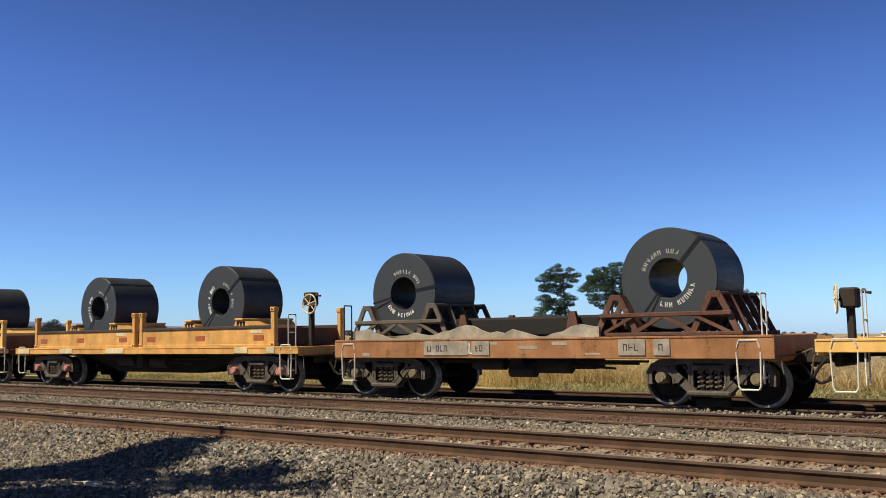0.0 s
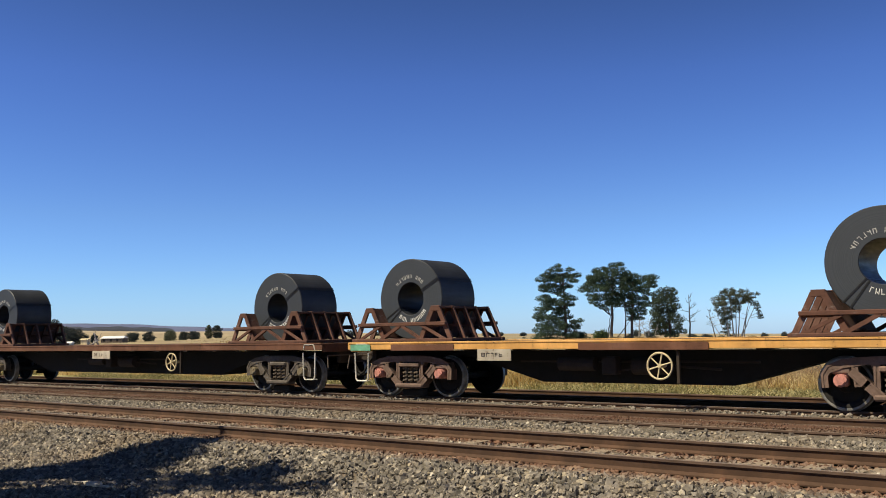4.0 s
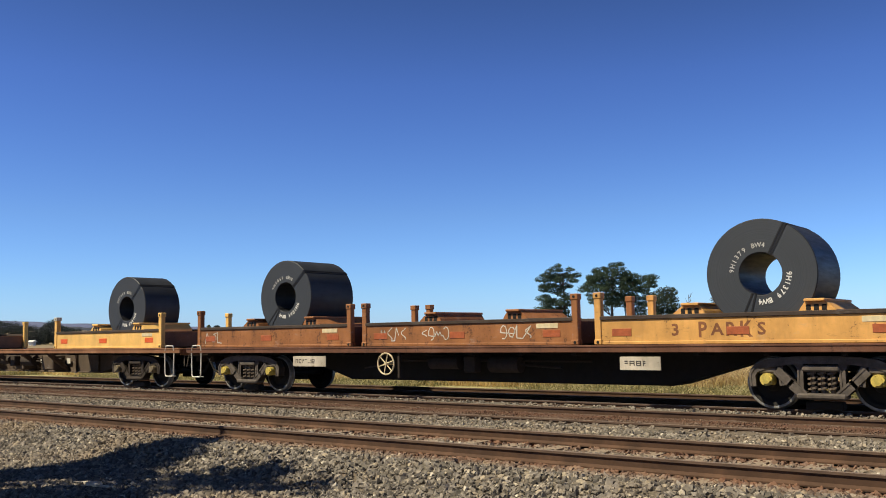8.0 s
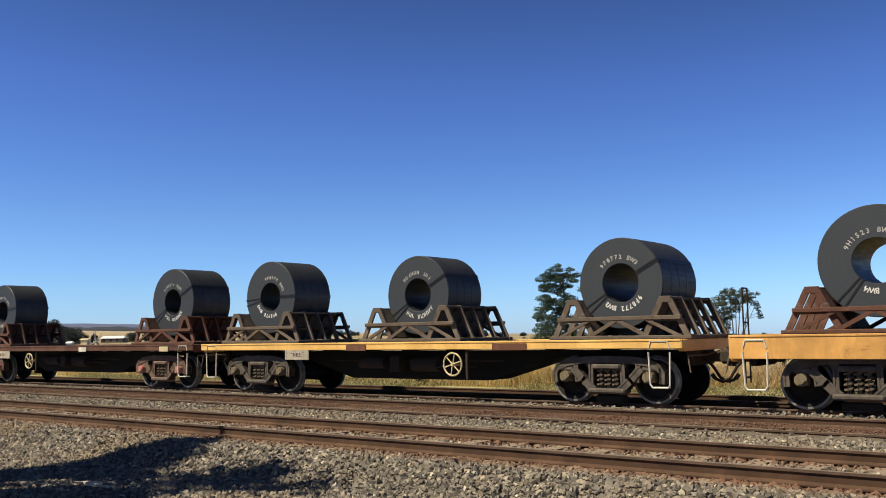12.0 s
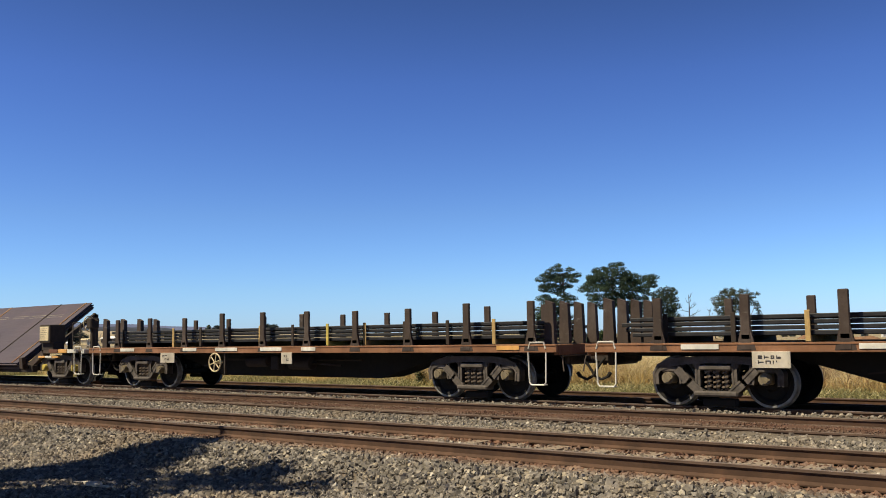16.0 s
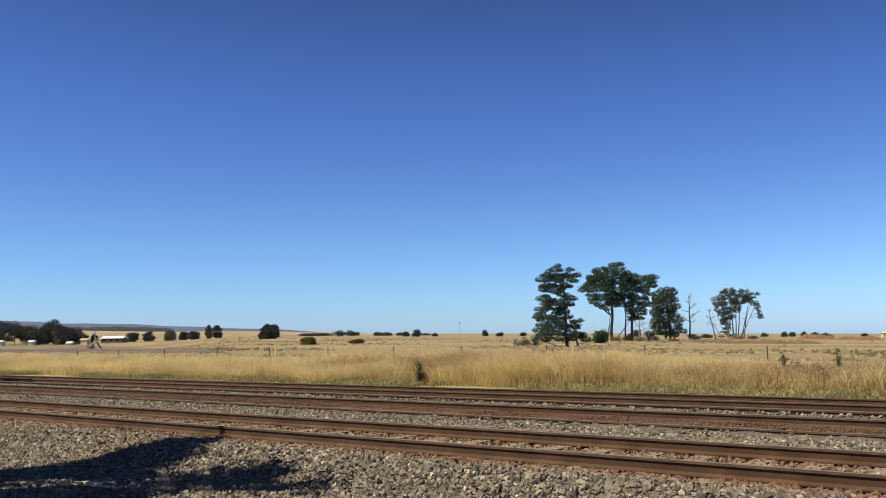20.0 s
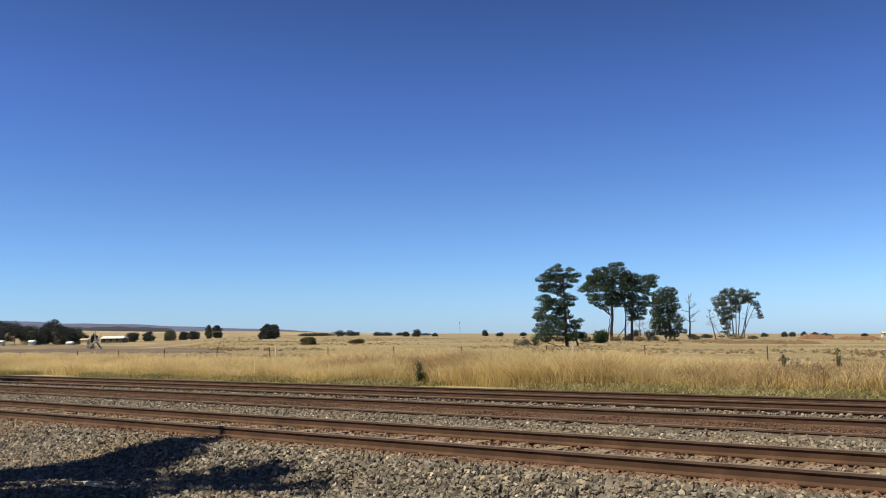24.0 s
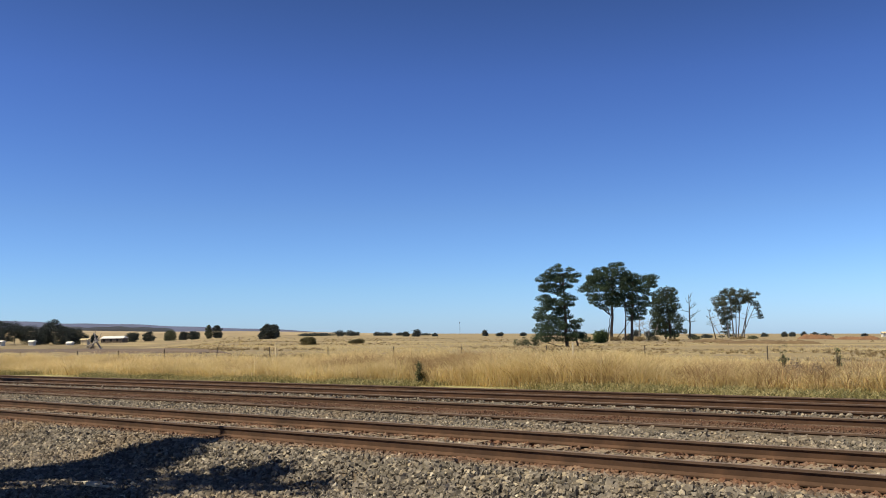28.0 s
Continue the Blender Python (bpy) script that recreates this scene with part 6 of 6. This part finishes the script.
fence = tagged(new("wire_fence"), "old wire fence with thin dark posts across the pasture", "fence")
FP = [(-72.2, 33.4), (-68.8, 35.8), (-65.3, 38.5), (-62.8, 40.4), (-60.0, 42.6), (-56.8, 45.1), (-54.6, 48.6), (-51.6, 52.0), (-46.5, 54.0), (-41.6, 56.4), (-34.8, 57.6), (-28.0, 60.0), (-20.6, 63.6), (-13.5, 68.0)]
r_ = random.Random(5)
for x, y in FP:
    z = spot(x, y).z
    part("post", fence_post(x, y, post_height(x), BARK, r_.uniform(-0.1, 0.1)), BARK, fence, at=(x, y, z))
for h in (0.4, 0.7, 0.97):
    b = Build()
    for (x, y), (x2, y2) in zip(FP, FP[1:]):
        b.rod((x, y, spot(x, y).z + h * post_height(x)), (x2, y2, spot(x2, y2).z + h * post_height(x2)), 0.004, 4)
    part("wire", b, BARK_PALE, fence)


marker = tagged(new("marker_post", Build().box(-0.06, 0.06, -0.04, 0.04, -0.2, 1.0, 0.01).mesh("marker_post", CREAM)), "pale cream marker post in the grass", "post")
marker.location = spot(-56.2, 50.6)
post2 = tagged(new("marker_post", Build().box(-0.045, 0.045, -0.04, 0.04, -0.2, 1.25, 0.01).mesh("marker_post", WHITE)), "white marker post in the grass below the pine", "post")
post2.location = spot(-0.5647 * 62, 62)


def ground_strip(name, label, cat, mat, near, far, wave, lift):
    """A ragged strip of other ground across the low pasture, from near to far, that narrows to nothing on the high side."""
    b = Build()
    n, m = 90, 12
    for i in range(n):
        u = -2.5 + 1.28 * i / (n - 1)
        k = min(1.0, (n - 1 - i) / 36.0)
        d0 = near + wave * 0.25 * sin(i * 0.9)
        d1 = d0 + max(1.0, (far - near + wave * sin(i * 0.37) + wave * 0.5 * sin(i * 1.1)) * k)
        for j in range(m):
            d = d0 + (d1 - d0) * j / (m - 1)
            y = d / math.sqrt(1 + u * u)
            b.v.append((u * y, y, float(ground_height(np.array(u * y), np.array(y))) + (lift if 0 < j < m - 1 else -0.25)))
    for i in range(n - 1):
        for j in range(m - 1):
            b.f.append((i * m + j, (i + 1) * m + j, (i + 1) * m + j + 1, i * m + j + 1))
    return tagged(new(name, b.mesh(name, mat)), label, cat, kind="structure")


SOIL = plain("dark_dry_soil", (0.150, 0.108, 0.078), 1.0, 0, 0.4, 0.05)
PADDOCK = plain("grazed_olive_paddock", (0.235, 0.185, 0.105), 1.0, 0, 0.35, 0.05)
ground_strip("bare_soil", "strip of dark bare soil in the pasture", "soil", SOIL, 92, 285, 18, 0.10)
ground_strip("paddock", "grazed olive-brown paddock before the farm", "pasture", PADDOCK, 268, 520, 20, 0.06)


def earth_mound(at, w, d, h, mat, seed, label):
    """Low uneven heap of earth."""
    r = random.Random(seed)
    b = Build()
    n, m = 18, 8
    for i in range(n + 1):
        for k in range(m + 1):
            a, c = 2 * i / n - 1, 2 * k / m - 1
            e = max(0.0, 1 - abs(a) ** 3) * max(0.0, 1 - abs(c) ** 2)
            p = RIGHT * a * w / 2 + AWAY * c * d / 2
            b.v.append((p.x, p.y, h * e * r.uniform(0.55, 1.0) - 0.12))
    for i in range(n):
        for k in range(m):
            o = i * (m + 1) + k
            b.f.append((o, o + m + 1, o + m + 2, o + 1))
    t = tagged(new("earth_mound", b.mesh("earth_mound", mat, True)), label, "mound", "earth mounds")
    t.location = spot(*at)


RED_EARTH = plain("red_brown_earth", (0.23, 0.125, 0.07), 1.0, 0, 0.35, 0.8)
DRY_EARTH = plain("brown_weedy_earth", (0.175, 0.12, 0.065), 1.0, 0, 0.4, 0.8)
for u, d, w, h, m in ((-0.34, 190, 16, 0.9, DRY_EARTH), (-0.30, 185, 12, 1.0, DRY_EARTH), (-0.277, 310, 9, 2.0, RED_EARTH), (-0.266, 312, 8, 1.7, RED_EARTH), (-0.24, 300, 9, 1.2, RED_EARTH), (-0.222, 300, 8, 1.4, RED_EARTH), (-0.385, 210, 12, 0.9, DRY_EARTH)):
    y = d / math.sqrt(1 + u * u)
    earth_mound((u * y, y), w, w * 0.5, h, m, int(d - u * 100), "low mound of bare red-brown earth" if m is RED_EARTH else "low weedy mound of brown earth")


# ---- far farm buildings ----
def shed(at, w, d, h, roof_h, wall_mat, roof_mat, label):
    t = tagged(new("farm_shed"), label, "shed", "farm buildings")
    t.location = spot(*at)
    t.rotation_euler = (0, 0, radians(30))
    b = Build()
    b.box(-w / 2, w / 2, -d / 2, d / 2, -1.0, h, 0.03)
    part("body", b, wall_mat, t)
    b = Build()
    x, y = w / 2 + 0.4, d / 2 + 0.4
    b.add([(-x, -y, h - 0.1), (x, -y, h - 0.1), (x, 0, h + roof_h), (-x, 0, h + roof_h), (x, y, h - 0.1), (-x, y, h - 0.1)], [(0, 1, 2, 3), (3, 2, 4, 5), (0, 3, 5), (1, 4, 2), (0, 5, 4, 1)])
    part("roof", b, roof_mat, t)
    for i in range(int(w / 4)):
        b = Build()
        x = -w / 2 + 2 + 4 * i
        b.box(x - 0.7, x + 0.7, -d / 2 - 0.05, -d / 2 + 0.02, 0.7, 2.0, 0.02)
        part("window", b, BLACK, t)
    return t


ROOF_WHITE = plain("sunlit_white_iron_roof", (0.80, 0.80, 0.80), 0.5, 0, 0.05)


def far_spot(u, d):
    u = 0.977 * u - 0.113
    y = d / math.sqrt(1 + u * u)
    return (u * y, y)


shed(far_spot(-1.487, 560), 13.0, 7, 2.6, 1.3, GREY_RUST, ROOF_WHITE, "long farmhouse with a pale iron roof")
shed(far_spot(-1.59, 455), 3.2, 3.2, 2.5, 0.5, CREAM, CREAM, "small pale farm shed")
shed(far_spot(-1.648, 450), 2.3, 2.6, 1.0, 0.7, WHITE, ROOF_WHITE, "small white farm shed")
shed(far_spot(-1.80, 445), 2.1, 2.6, 1.8, 0.6, WHITE, ROOF_WHITE, "small white farm shed")
shed(far_spot(-1.938, 440), 2.4, 3, 1.8, 0.6, WHITE, ROOF_WHITE, "white farm building among trees")
shed(far_spot(-0.095, 560), 3.0, 3, 2.2, 0.7, WHITE, CREAM, "pale hut on the far rise")


def farm_tree(u, d, w, h, seed, mat, foot):
    """Dark farm tree with a short trunk and a ragged crown."""
    r = random.Random(seed)
    y = d / math.sqrt(1 + u * u)
    k = [r.uniform(0.75, 1.15) * w / 2 for _ in range(8)]
    crown("farm_tree", "dark tree beside the far farm", (u * y, y), ((0, r.uniform(-0.5, 0.5), h * 0.85, 0.2),), (h * foot, h * 0.5, h * 0.75, h), (k[0] * 0.8, k[1], k[2] * 0.9, k[3] * 0.4), (k[4] * 0.8, k[5], k[6] * 0.9, k[7] * 0.4), mat, 0.2, seed, h * 0.095, w * 0.16, 300, 0.06, 0.6, thin=0.75, group="trees near the farm")


# tall ragged gums round the sheds
for i, (u, w, h, foot) in enumerate(((-2.03, 9, 10.5, 0.1), (-1.993, 8, 11.2, 0.3), (-1.948, 8.5, 11.4, 0.32), (-1.905, 6.5, 9.0, 0.4), (-1.868, 9, 8.4, 0.1), (-1.838, 8, 7.2, 0.1), (-1.805, 8, 10.4, 0.28), (-1.785, 9, 11.2, 0.2), (-1.752, 8, 8.6, 0.06), (-1.733, 7, 7.6, 0.06), (-1.695, 8, 6.8, 0.06))):
    farm_tree(u, 465 + 9 * (i % 4), w * 1.25, h, 110 + i, FARM_LEAF, foot * 0.6)
for i, (u, d, w, h) in enumerate(((-1.635, 560, 4.4, 4.4), (-1.57, 600, 4.4, 3.4), (-1.54, 600, 4.4, 3.2), (-1.505, 590, 7.6, 5.9), (-1.455, 590, 7.0, 5.8), (-1.39, 570, 7.4, 6.4), (-1.35, 580, 6, 5.0), (-1.322, 580, 7, 4.6), (-1.281, 560, 4.6, 7.6), (-1.258, 560, 5.8, 7.0))):
    farm_tree(u, d, w * 1.1, h, 130 + i, (FARM_LEAF, FARM_LEAF, GUM)[i % 3], 0.08)


def fallen_tree(at):
    """Bleached limbs of a fallen tree, propped against one another."""
    r = random.Random(44)
    t = tagged(new("dead_tree"), "bleached fallen tree skeleton near the farm", "tree", "dead trees")
    t.location = spot(*at)
    for foot, top, rad in (((0.85, 0.0), (-0.25, 2.3), 0.14), ((-0.9, 0.0), (0.45, 1.55), 0.13), ((-1.2, 0.5), (1.0, 1.35), 0.10), ((-0.55, 0.0), (-0.1, 1.6), 0.09), ((0.3, 1.2), (0.75, 2.2), 0.05), ((-0.1, 1.9), (-0.05, 2.7), 0.05), ((-0.7, 0.9), (-1.15, 1.5), 0.05)):
        b = Build()
        limb(b, RIGHT * foot[0] + Vector((0, 0, foot[1] - 0.1)), RIGHT * top[0] + AWAY * r.uniform(-0.4, 0.4) + Vector((0, 0, top[1])), rad, rad * 0.55, 0.06, r, 5)
        part("limb", b, BARK_PALE, t)
    v, f = [], []
    leaf_cloud(v, f, (-0.5, -0.3, 0.35), (0.8, 0.5, 0.4), 500, 0.07, r, 0.9)
    part("dead_twigs", leaf_mesh("dead_twigs", v, f, THISTLE), None, t)


fallen_tree((-114.0, 69.84))


# ---- distance ----
def ridge(name, label, d, u0, u1, heights, mat, seed):
    """A long low hill far off."""
    b = Build()
    n = len(heights)
    for i, h in enumerate(heights):
        u = 0.977 * (u0 + (u1 - u0) * i / (n - 1)) - 0.113
        for k, (dd, hh) in enumerate(((d, -30.0), (d * 1.06, h * 0.7), (d * 1.13, h), (d * 1.22, -30.0))):
            y = dd / math.sqrt(1 + u * u)
            b.v.append((u * y, y, hh))
    for i in range(n - 1):
        for k in range(3):
            b.f.append((i * 4 + k, (i + 1) * 4 + k, (i + 1) * 4 + k + 1, i * 4 + k + 1))
    me = b.mesh(name, mat, True)
    return tagged(new(name, me), label, "hill", kind="structure")


# the blue of the far hill is distance haze put into its colour
HILL_BLUE = plain("haze_tinted_blue_hill", (0.105, 0.125, 0.225), 1.0, 0, 0.15, 0.004, 0.0)
HILL_DRY = plain("dry_far_slope", (0.36, 0.29, 0.195), 1.0, 0, 0.25, 0.01, 0.0)
HILL_WOOD = plain("far_woodland", (0.028, 0.033, 0.048), 1.0, 0, 0.3, 0.02, 0.0)


def crest(n, f):
    return [f(i / (n - 1)) for i in range(n)]


ridge("distant_hills", "long low hill on the horizon, coloured blue for haze", 3300, -2.4, -0.86, crest(60, lambda t: float(np.interp(t, [0, 0.32, 0.61, 0.75, 0.91, 0.96, 1], [82, 76, 59, 48, 27, 18, -5])) + 1.5 * sin(t * 23) + 1.0 * sin(t * 51)), HILL_BLUE, 1)
ridge("far_slope", "pale dry slope behind the farm", 900, -2.4, -0.75, crest(50, lambda t: 15.2 - 9.3 * t - 14 * max(0, t - 0.78) + 0.4 * sin(t * 17)), HILL_DRY, 2)
ridge("far_woods", "strip of dark woodland on the far slope", 1300, -2.4, -1.3, crest(60, lambda t: 25.0 - 5.6 * t + 0.7 * sin(t * 40) + 0.6 * sin(t * 91) - 60 * max(0, t - 0.93)), HILL_WOOD, 3)


# ---- trees out of view whose shade falls on the ballast and the line ----
def shade_tree(at, trunk_h, clumps, seed):
    r = random.Random(seed)
    t = tagged(new("gum_tree"), "gum tree behind the viewer that shades the ballast", "tree", "trees beside the line")
    t.location = spot(*at)
    b = Build()
    limb(b, (0, 0, -0.3), (0, 0, trunk_h), 0.28, 0.14, 0.15, r, 6)
    v, f = [], []
    for x, y, z, rx, rz, n in clumps:
        limb(b, (0, 0, trunk_h * 0.9), (x, y, z), 0.09, 0.03, 0.15, r, 4)
        leaf_cloud(v, f, (x, y, z), (rx, rx, rz), n, 0.13, r)
    part("trunk", b, BARK, t)
    part("crown", leaf_mesh("crown", v, f, GUM), None, t)
    return t


# canopy places lie back along the sun's way from the shaded ground
def shade_from(at, trunk_h, strokes, masses, seed):
    """Boughs whose shade runs in strokes over the ground, and thick masses further back.
    strokes: (height, width, leaves per metre, points); masses: (x, y, ground, height, radius, leaves)."""
    r = random.Random(seed)
    base = spot(*at)
    clumps = []
    back = lambda x, y, z, h: Vector((x, y, z)) + SUN_DIR * (h / SUN_DIR.z) - base
    for h, w, n, pts in strokes:
        for (x, y), (x2, y2) in zip(pts, pts[1:]):
            m = max(1, round(hypot(x2 - x, y2 - y) / 0.16))
            for i in range(m):
                k = (i + r.random()) / m
                gx, gy = x + (x2 - x) * k + r.gauss(0, w * 0.35), y + (y2 - y) * k + r.gauss(0, w * 0.35)
                c = back(gx, gy, float(ground_height(np.array(gx), np.array(gy))), h + r.uniform(-0.5, 0.5))
                rx = w * r.uniform(0.5, 0.95)
                clumps.append((c.x, c.y, c.z, rx, rx * 0.7, int(n * 0.16 * r.uniform(0.6, 1.4))))
    for gx, gy, gz, h, rx, n in masses:
        c = back(gx, gy, gz, h)
        clumps.append((c.x, c.y, c.z, rx, rx * 0.6, n))
    return shade_tree(at, trunk_h, clumps, seed)


LOW = 7.4
shade_from((-17.5, -1.5), 6.0, (
    (LOW, 0.24, 1700, ((-13.6, 5.7), (-12.35, 6.2), (-12.19, 6.91), (-12.37, 7.72), (-12.09, 8.3))),
    (LOW, 0.15, 1300, ((-12.3, 7.9), (-12.0, 8.35), (-11.72, 8.64), (-11.52, 9.0))),
    (LOW, 0.18, 520, ((-12.1, 7.3), (-11.29, 7.39), (-11.42, 8.03), (-11.2, 8.46))),
    (LOW, 0.22, 1000, ((-12.6, 6.5), (-12.01, 6.75), (-11.33, 7.15), (-10.7, 7.25))),
    (LOW, 0.26, 1500, ((-11.9, 4.95), (-11.07, 5.3), (-10.15, 5.8), (-9.6, 6.2))),
    (LOW, 0.17, 900, ((-9.05, 7.45), (-9.18, 7.95), (-9.02, 8.22))),
    (LOW, 0.26, 330, ((-9.9, 6.6), (-9.65, 7.1), (-9.61, 7.7), (-10.4, 7.8))),
    (LOW, 0.16, 330, ((-8.6, 7.4), (-8.03, 7.69)))),
    # the rear masses shade only unseen ground; added to block sky light
    ((-12.9, 4.6, -0.47, 7.4, 0.8, 2400), (-11.2, 4.4, -0.47, 7.3, 0.65, 1700), (-9.6, 4.9, -0.47, 7.2, 0.8, 1900), (-10.8, 3.4, -0.4, 7.3, 1.1, 4600), (-12.6, 2.4, -0.4, 7.2, 1.7, 5600), (-9.4, 2.6, -0.4, 7.2, 1.5, 4600), (-15.5, 1.5, -0.4, 6.5, 2.2, 5600), (-11.5, 0.0, -0.4, 6.8, 2.2, 5200), (-16.0, -2.0, -0.4, 7.5, 2.6, 5600), (-20.0, 0.0, -0.4, 6.0, 2.4, 4600)), 91)
shade_from((-50.0, 2.0), 6.0, (), ((-34.5, 16.0, 1.4, 8.6, 1.1, 1600), (-36.5, 16.0, 1.8, 8.6, 1.5, 2600), (-39.0, 15.5, 1.5, 8.2, 1.6, 2600)), 92)
# row of unseen gums added behind the viewer to cut the sky's fill light
r_ = random.Random(17)
for i in range(11):
    x, h = -62 + 9.5 * i + r_.uniform(-2, 2), r_.uniform(10.5, 14.5)
    w = r_.uniform(3.8, 5.2)
    crown("gum_tree", "unseen gum added behind the viewer to block sky light", (x, -9.5 - r_.uniform(0, 3)), ((0, r_.uniform(-0.6, 0.6), h * 0.9, 0.3),), (0.8, h * 0.3, h * 0.7, h), (w * 0.7, w, w, w * 0.4), (w * 0.7, w, w, w * 0.4), GUM, 0.42, 200 + i, 1.5, 2.0, 95, 0.1, 0.7, thin=0.6, group="trees beside the line")


# ---- timber scrap on the ballast ----
SPLINTER = plain("pale_fresh_split_wood", (0.72, 0.62, 0.50), 0.9, 0, 0.2, 6.0)
for x, y, dx, dy, w in ((-11.05, 6.50, 0.50, 0.02, 0.022), (-10.80, 6.52, 0.42, -0.10, 0.05), (-10.50, 6.44, 0.40, -0.04, 0.032), (-10.70, 6.40, 0.5, 0.0, 0.02)):
    sp = tagged(new("wood_splinter", Build().beam((0, 0, 0), (dx, dy, 0.03), w, w * 0.6).beam((dx * 0.2, 0.012, 0.01), (dx * 1.15, dy + 0.02, 0.035), w * 0.5, w * 0.5).mesh("wood_splinter", SPLINTER)), "pale splinter of split timber lying on the stones", "timber", "timber splinters")
    sp.location = (x, y, float(ground_height(np.array(x), np.array(y))) + 0.045)


# ---- sleepers and ballast stones ----
def sleeper_mesh():
    b = Build()
    b.prism([(-0.13, -0.22), (0.13, -0.22), (0.11, 0.0), (-0.11, 0.0)], -1.25, 1.25)
    return b.mesh("sleeper", CONCRETE)


SLEEPER = sleeper_mesh()
for track in (near_track, far_track):
    for i in range(96):
        s = part("sleeper", SLEEPER, None, track, at=(-54 + 0.68 * i, 0, -0.165))
        s.rotation_euler = (0, 0, rnd.uniform(-0.02, 0.02))
    b = Build()
    for i in list(range(-500, 0)) + list(range(96, 400)):
        x = -54 + 0.68 * i
        b.add([(x - 0.12, -1.25, -0.17), (x + 0.12, -1.25, -0.17), (x + 0.12, 1.25, -0.17), (x - 0.12, 1.25, -0.17), (x - 0.12, -1.25, -0.3), (x + 0.12, -1.25, -0.3), (x + 0.12, 1.25, -0.3), (x - 0.12, 1.25, -0.3)], [(0, 1, 2, 3), (0, 4, 5, 1), (1, 5, 6, 2), (2, 6, 7, 3), (3, 7, 4, 0)])
    tagged(part("far_sleepers", b, CONCRETE, track, "rows of sleepers further along the track"), kind="stuff")


def stones(name, n, x_of, y0, y1, size, seed, label, power=1.0):
    """Loose crushed stones as small uneven solids."""
    g = np.random.default_rng(seed)
    y = y0 + (y1 - y0) * g.random(n) ** power
    lo, hi = x_of(y)
    x = lo + (hi - lo) * g.random(n)
    keep = (y < 15.05) | (y > 16.2) | (g.random(n) < 0.25 + 0.75 * smooth(-28, -16, x))
    x, y, n = x[keep], y[keep], int(keep.sum())
    z = ground_height(x, y)
    base = np.array([(1, 0, 0), (-1, 0, 0), (0, 1, 0), (0, -1, 0), (0, 0, 1), (0, 0, -1), (0.62, 0.62, 0.5), (-0.62, -0.62, 0.5)])
    fc = np.array([(4, 6, 2), (4, 0, 6), (6, 0, 2), (4, 2, 1), (4, 7, 3), (4, 1, 7), (7, 1, 3), (4, 3, 0), (5, 2, 0), (5, 1, 2), (5, 3, 1), (5, 0, 3)])
    m = len(base)
    v = base[None] * g.uniform(0.65, 1.25, (n, m, 1)) * (size * g.uniform(0.5, 1.35, (n, 1, 1)))
    v = v * g.uniform(0.7, 1.2, (n, 1, 3))
    a, e = g.uniform(0, 2 * pi, n), g.uniform(-0.9, 0.9, n)
    ca, sa, ce, se = np.cos(a)[:, None], np.sin(a)[:, None], np.cos(e)[:, None], np.sin(e)[:, None]
    X, Y, Z = v[..., 0], v[..., 1], v[..., 2]
    Y, Z = Y * ce - Z * se, Y * se + Z * ce
    X, Y = X * ca - Y * sa, X * sa + Y * ca
    V = np.stack([X + x[:, None], Y + y[:, None], Z + z[:, None] + size * 0.25], -1).reshape(-1, 3)
    F = (np.arange(n)[:, None, None] * m + fc[None]).reshape(-1, 3)
    me = bpy.data.meshes.new(name)
    me.from_pydata(V.tolist(), [], F.tolist())
    me.materials.append(BALLAST)
    return tagged(new(name, me), label, "ballast", kind="stuff")


wedge = lambda y: (-2.08 * y - 1.5, -0.15 * y + 0.8)
stones("ballast_stones", 48000, wedge, 4.4, 9.35, 0.038, 21, "loose grey-brown crushed stones in the foreground")
stones("track_ballast", 28000, wedge, 9.45, 14.34, 0.034, 22, "crushed stones between the tracks")
stones("shoulder_ballast", 14000, wedge, 15.1, 21.0, 0.032, 23, "crushed stones under the far track")
stones("shoulder_grit", 9000, wedge, 14.42, 14.97, 0.017, 24, "fine rust-red grit on the dirt shoulder")


# ---- the train rolls past ----
RUN = [(0.0, -0.08), (1.1, 22.85), (2.4, 49.84), (3.5, 72.52), (5.5, 113.43), (7.0, 144.04), (8.5, 174.4), (10.2, 208.42), (11.0, 224.34), (12.2, 248.6), (13.5, 274.06), (15.6, 314.45), (17.0, 341.4), (18.0, 360.2), (20.0, 397.8), (24.0, 472.5), (28.0, 547.0)]


def motions():
    for ob, s, y, z in RIDERS:
        walk(ob, [(t, pose(s + d, y, z)) for t, d in RUN])
    # wheels roll without slip while they pass in view
    times, ways = [t for t, d in RUN], [d for t, d in RUN]
    along = {ob.name: s for ob, s, y, z in RIDERS}
    for wheel, wagon, centre, x in TURNING:
        s = along[wagon.name] + centre + x
        t0, t1 = np.interp((-42.0 - s, 1.5 - s), ways, times)
        f0, f1 = max(1, round(t0 * FPS)), min(28 * FPS - 1, round(t1 * FPS))
        angle = lambda f: math.degrees(float(np.interp(f / FPS, times, ways)) / 0.46)
        rows = [(0.0, pose(x, 0, 0.446, 0, angle(f0), 0))]
        rows += [(f / FPS, pose(x, 0, 0.446, 0, angle(f), 0)) for f in range(f0, f1 + 1)]
        rows.append((28.0, pose(x, 0, 0.446, 0, angle(f1), 0)))
        walk(wheel, rows)


motions()
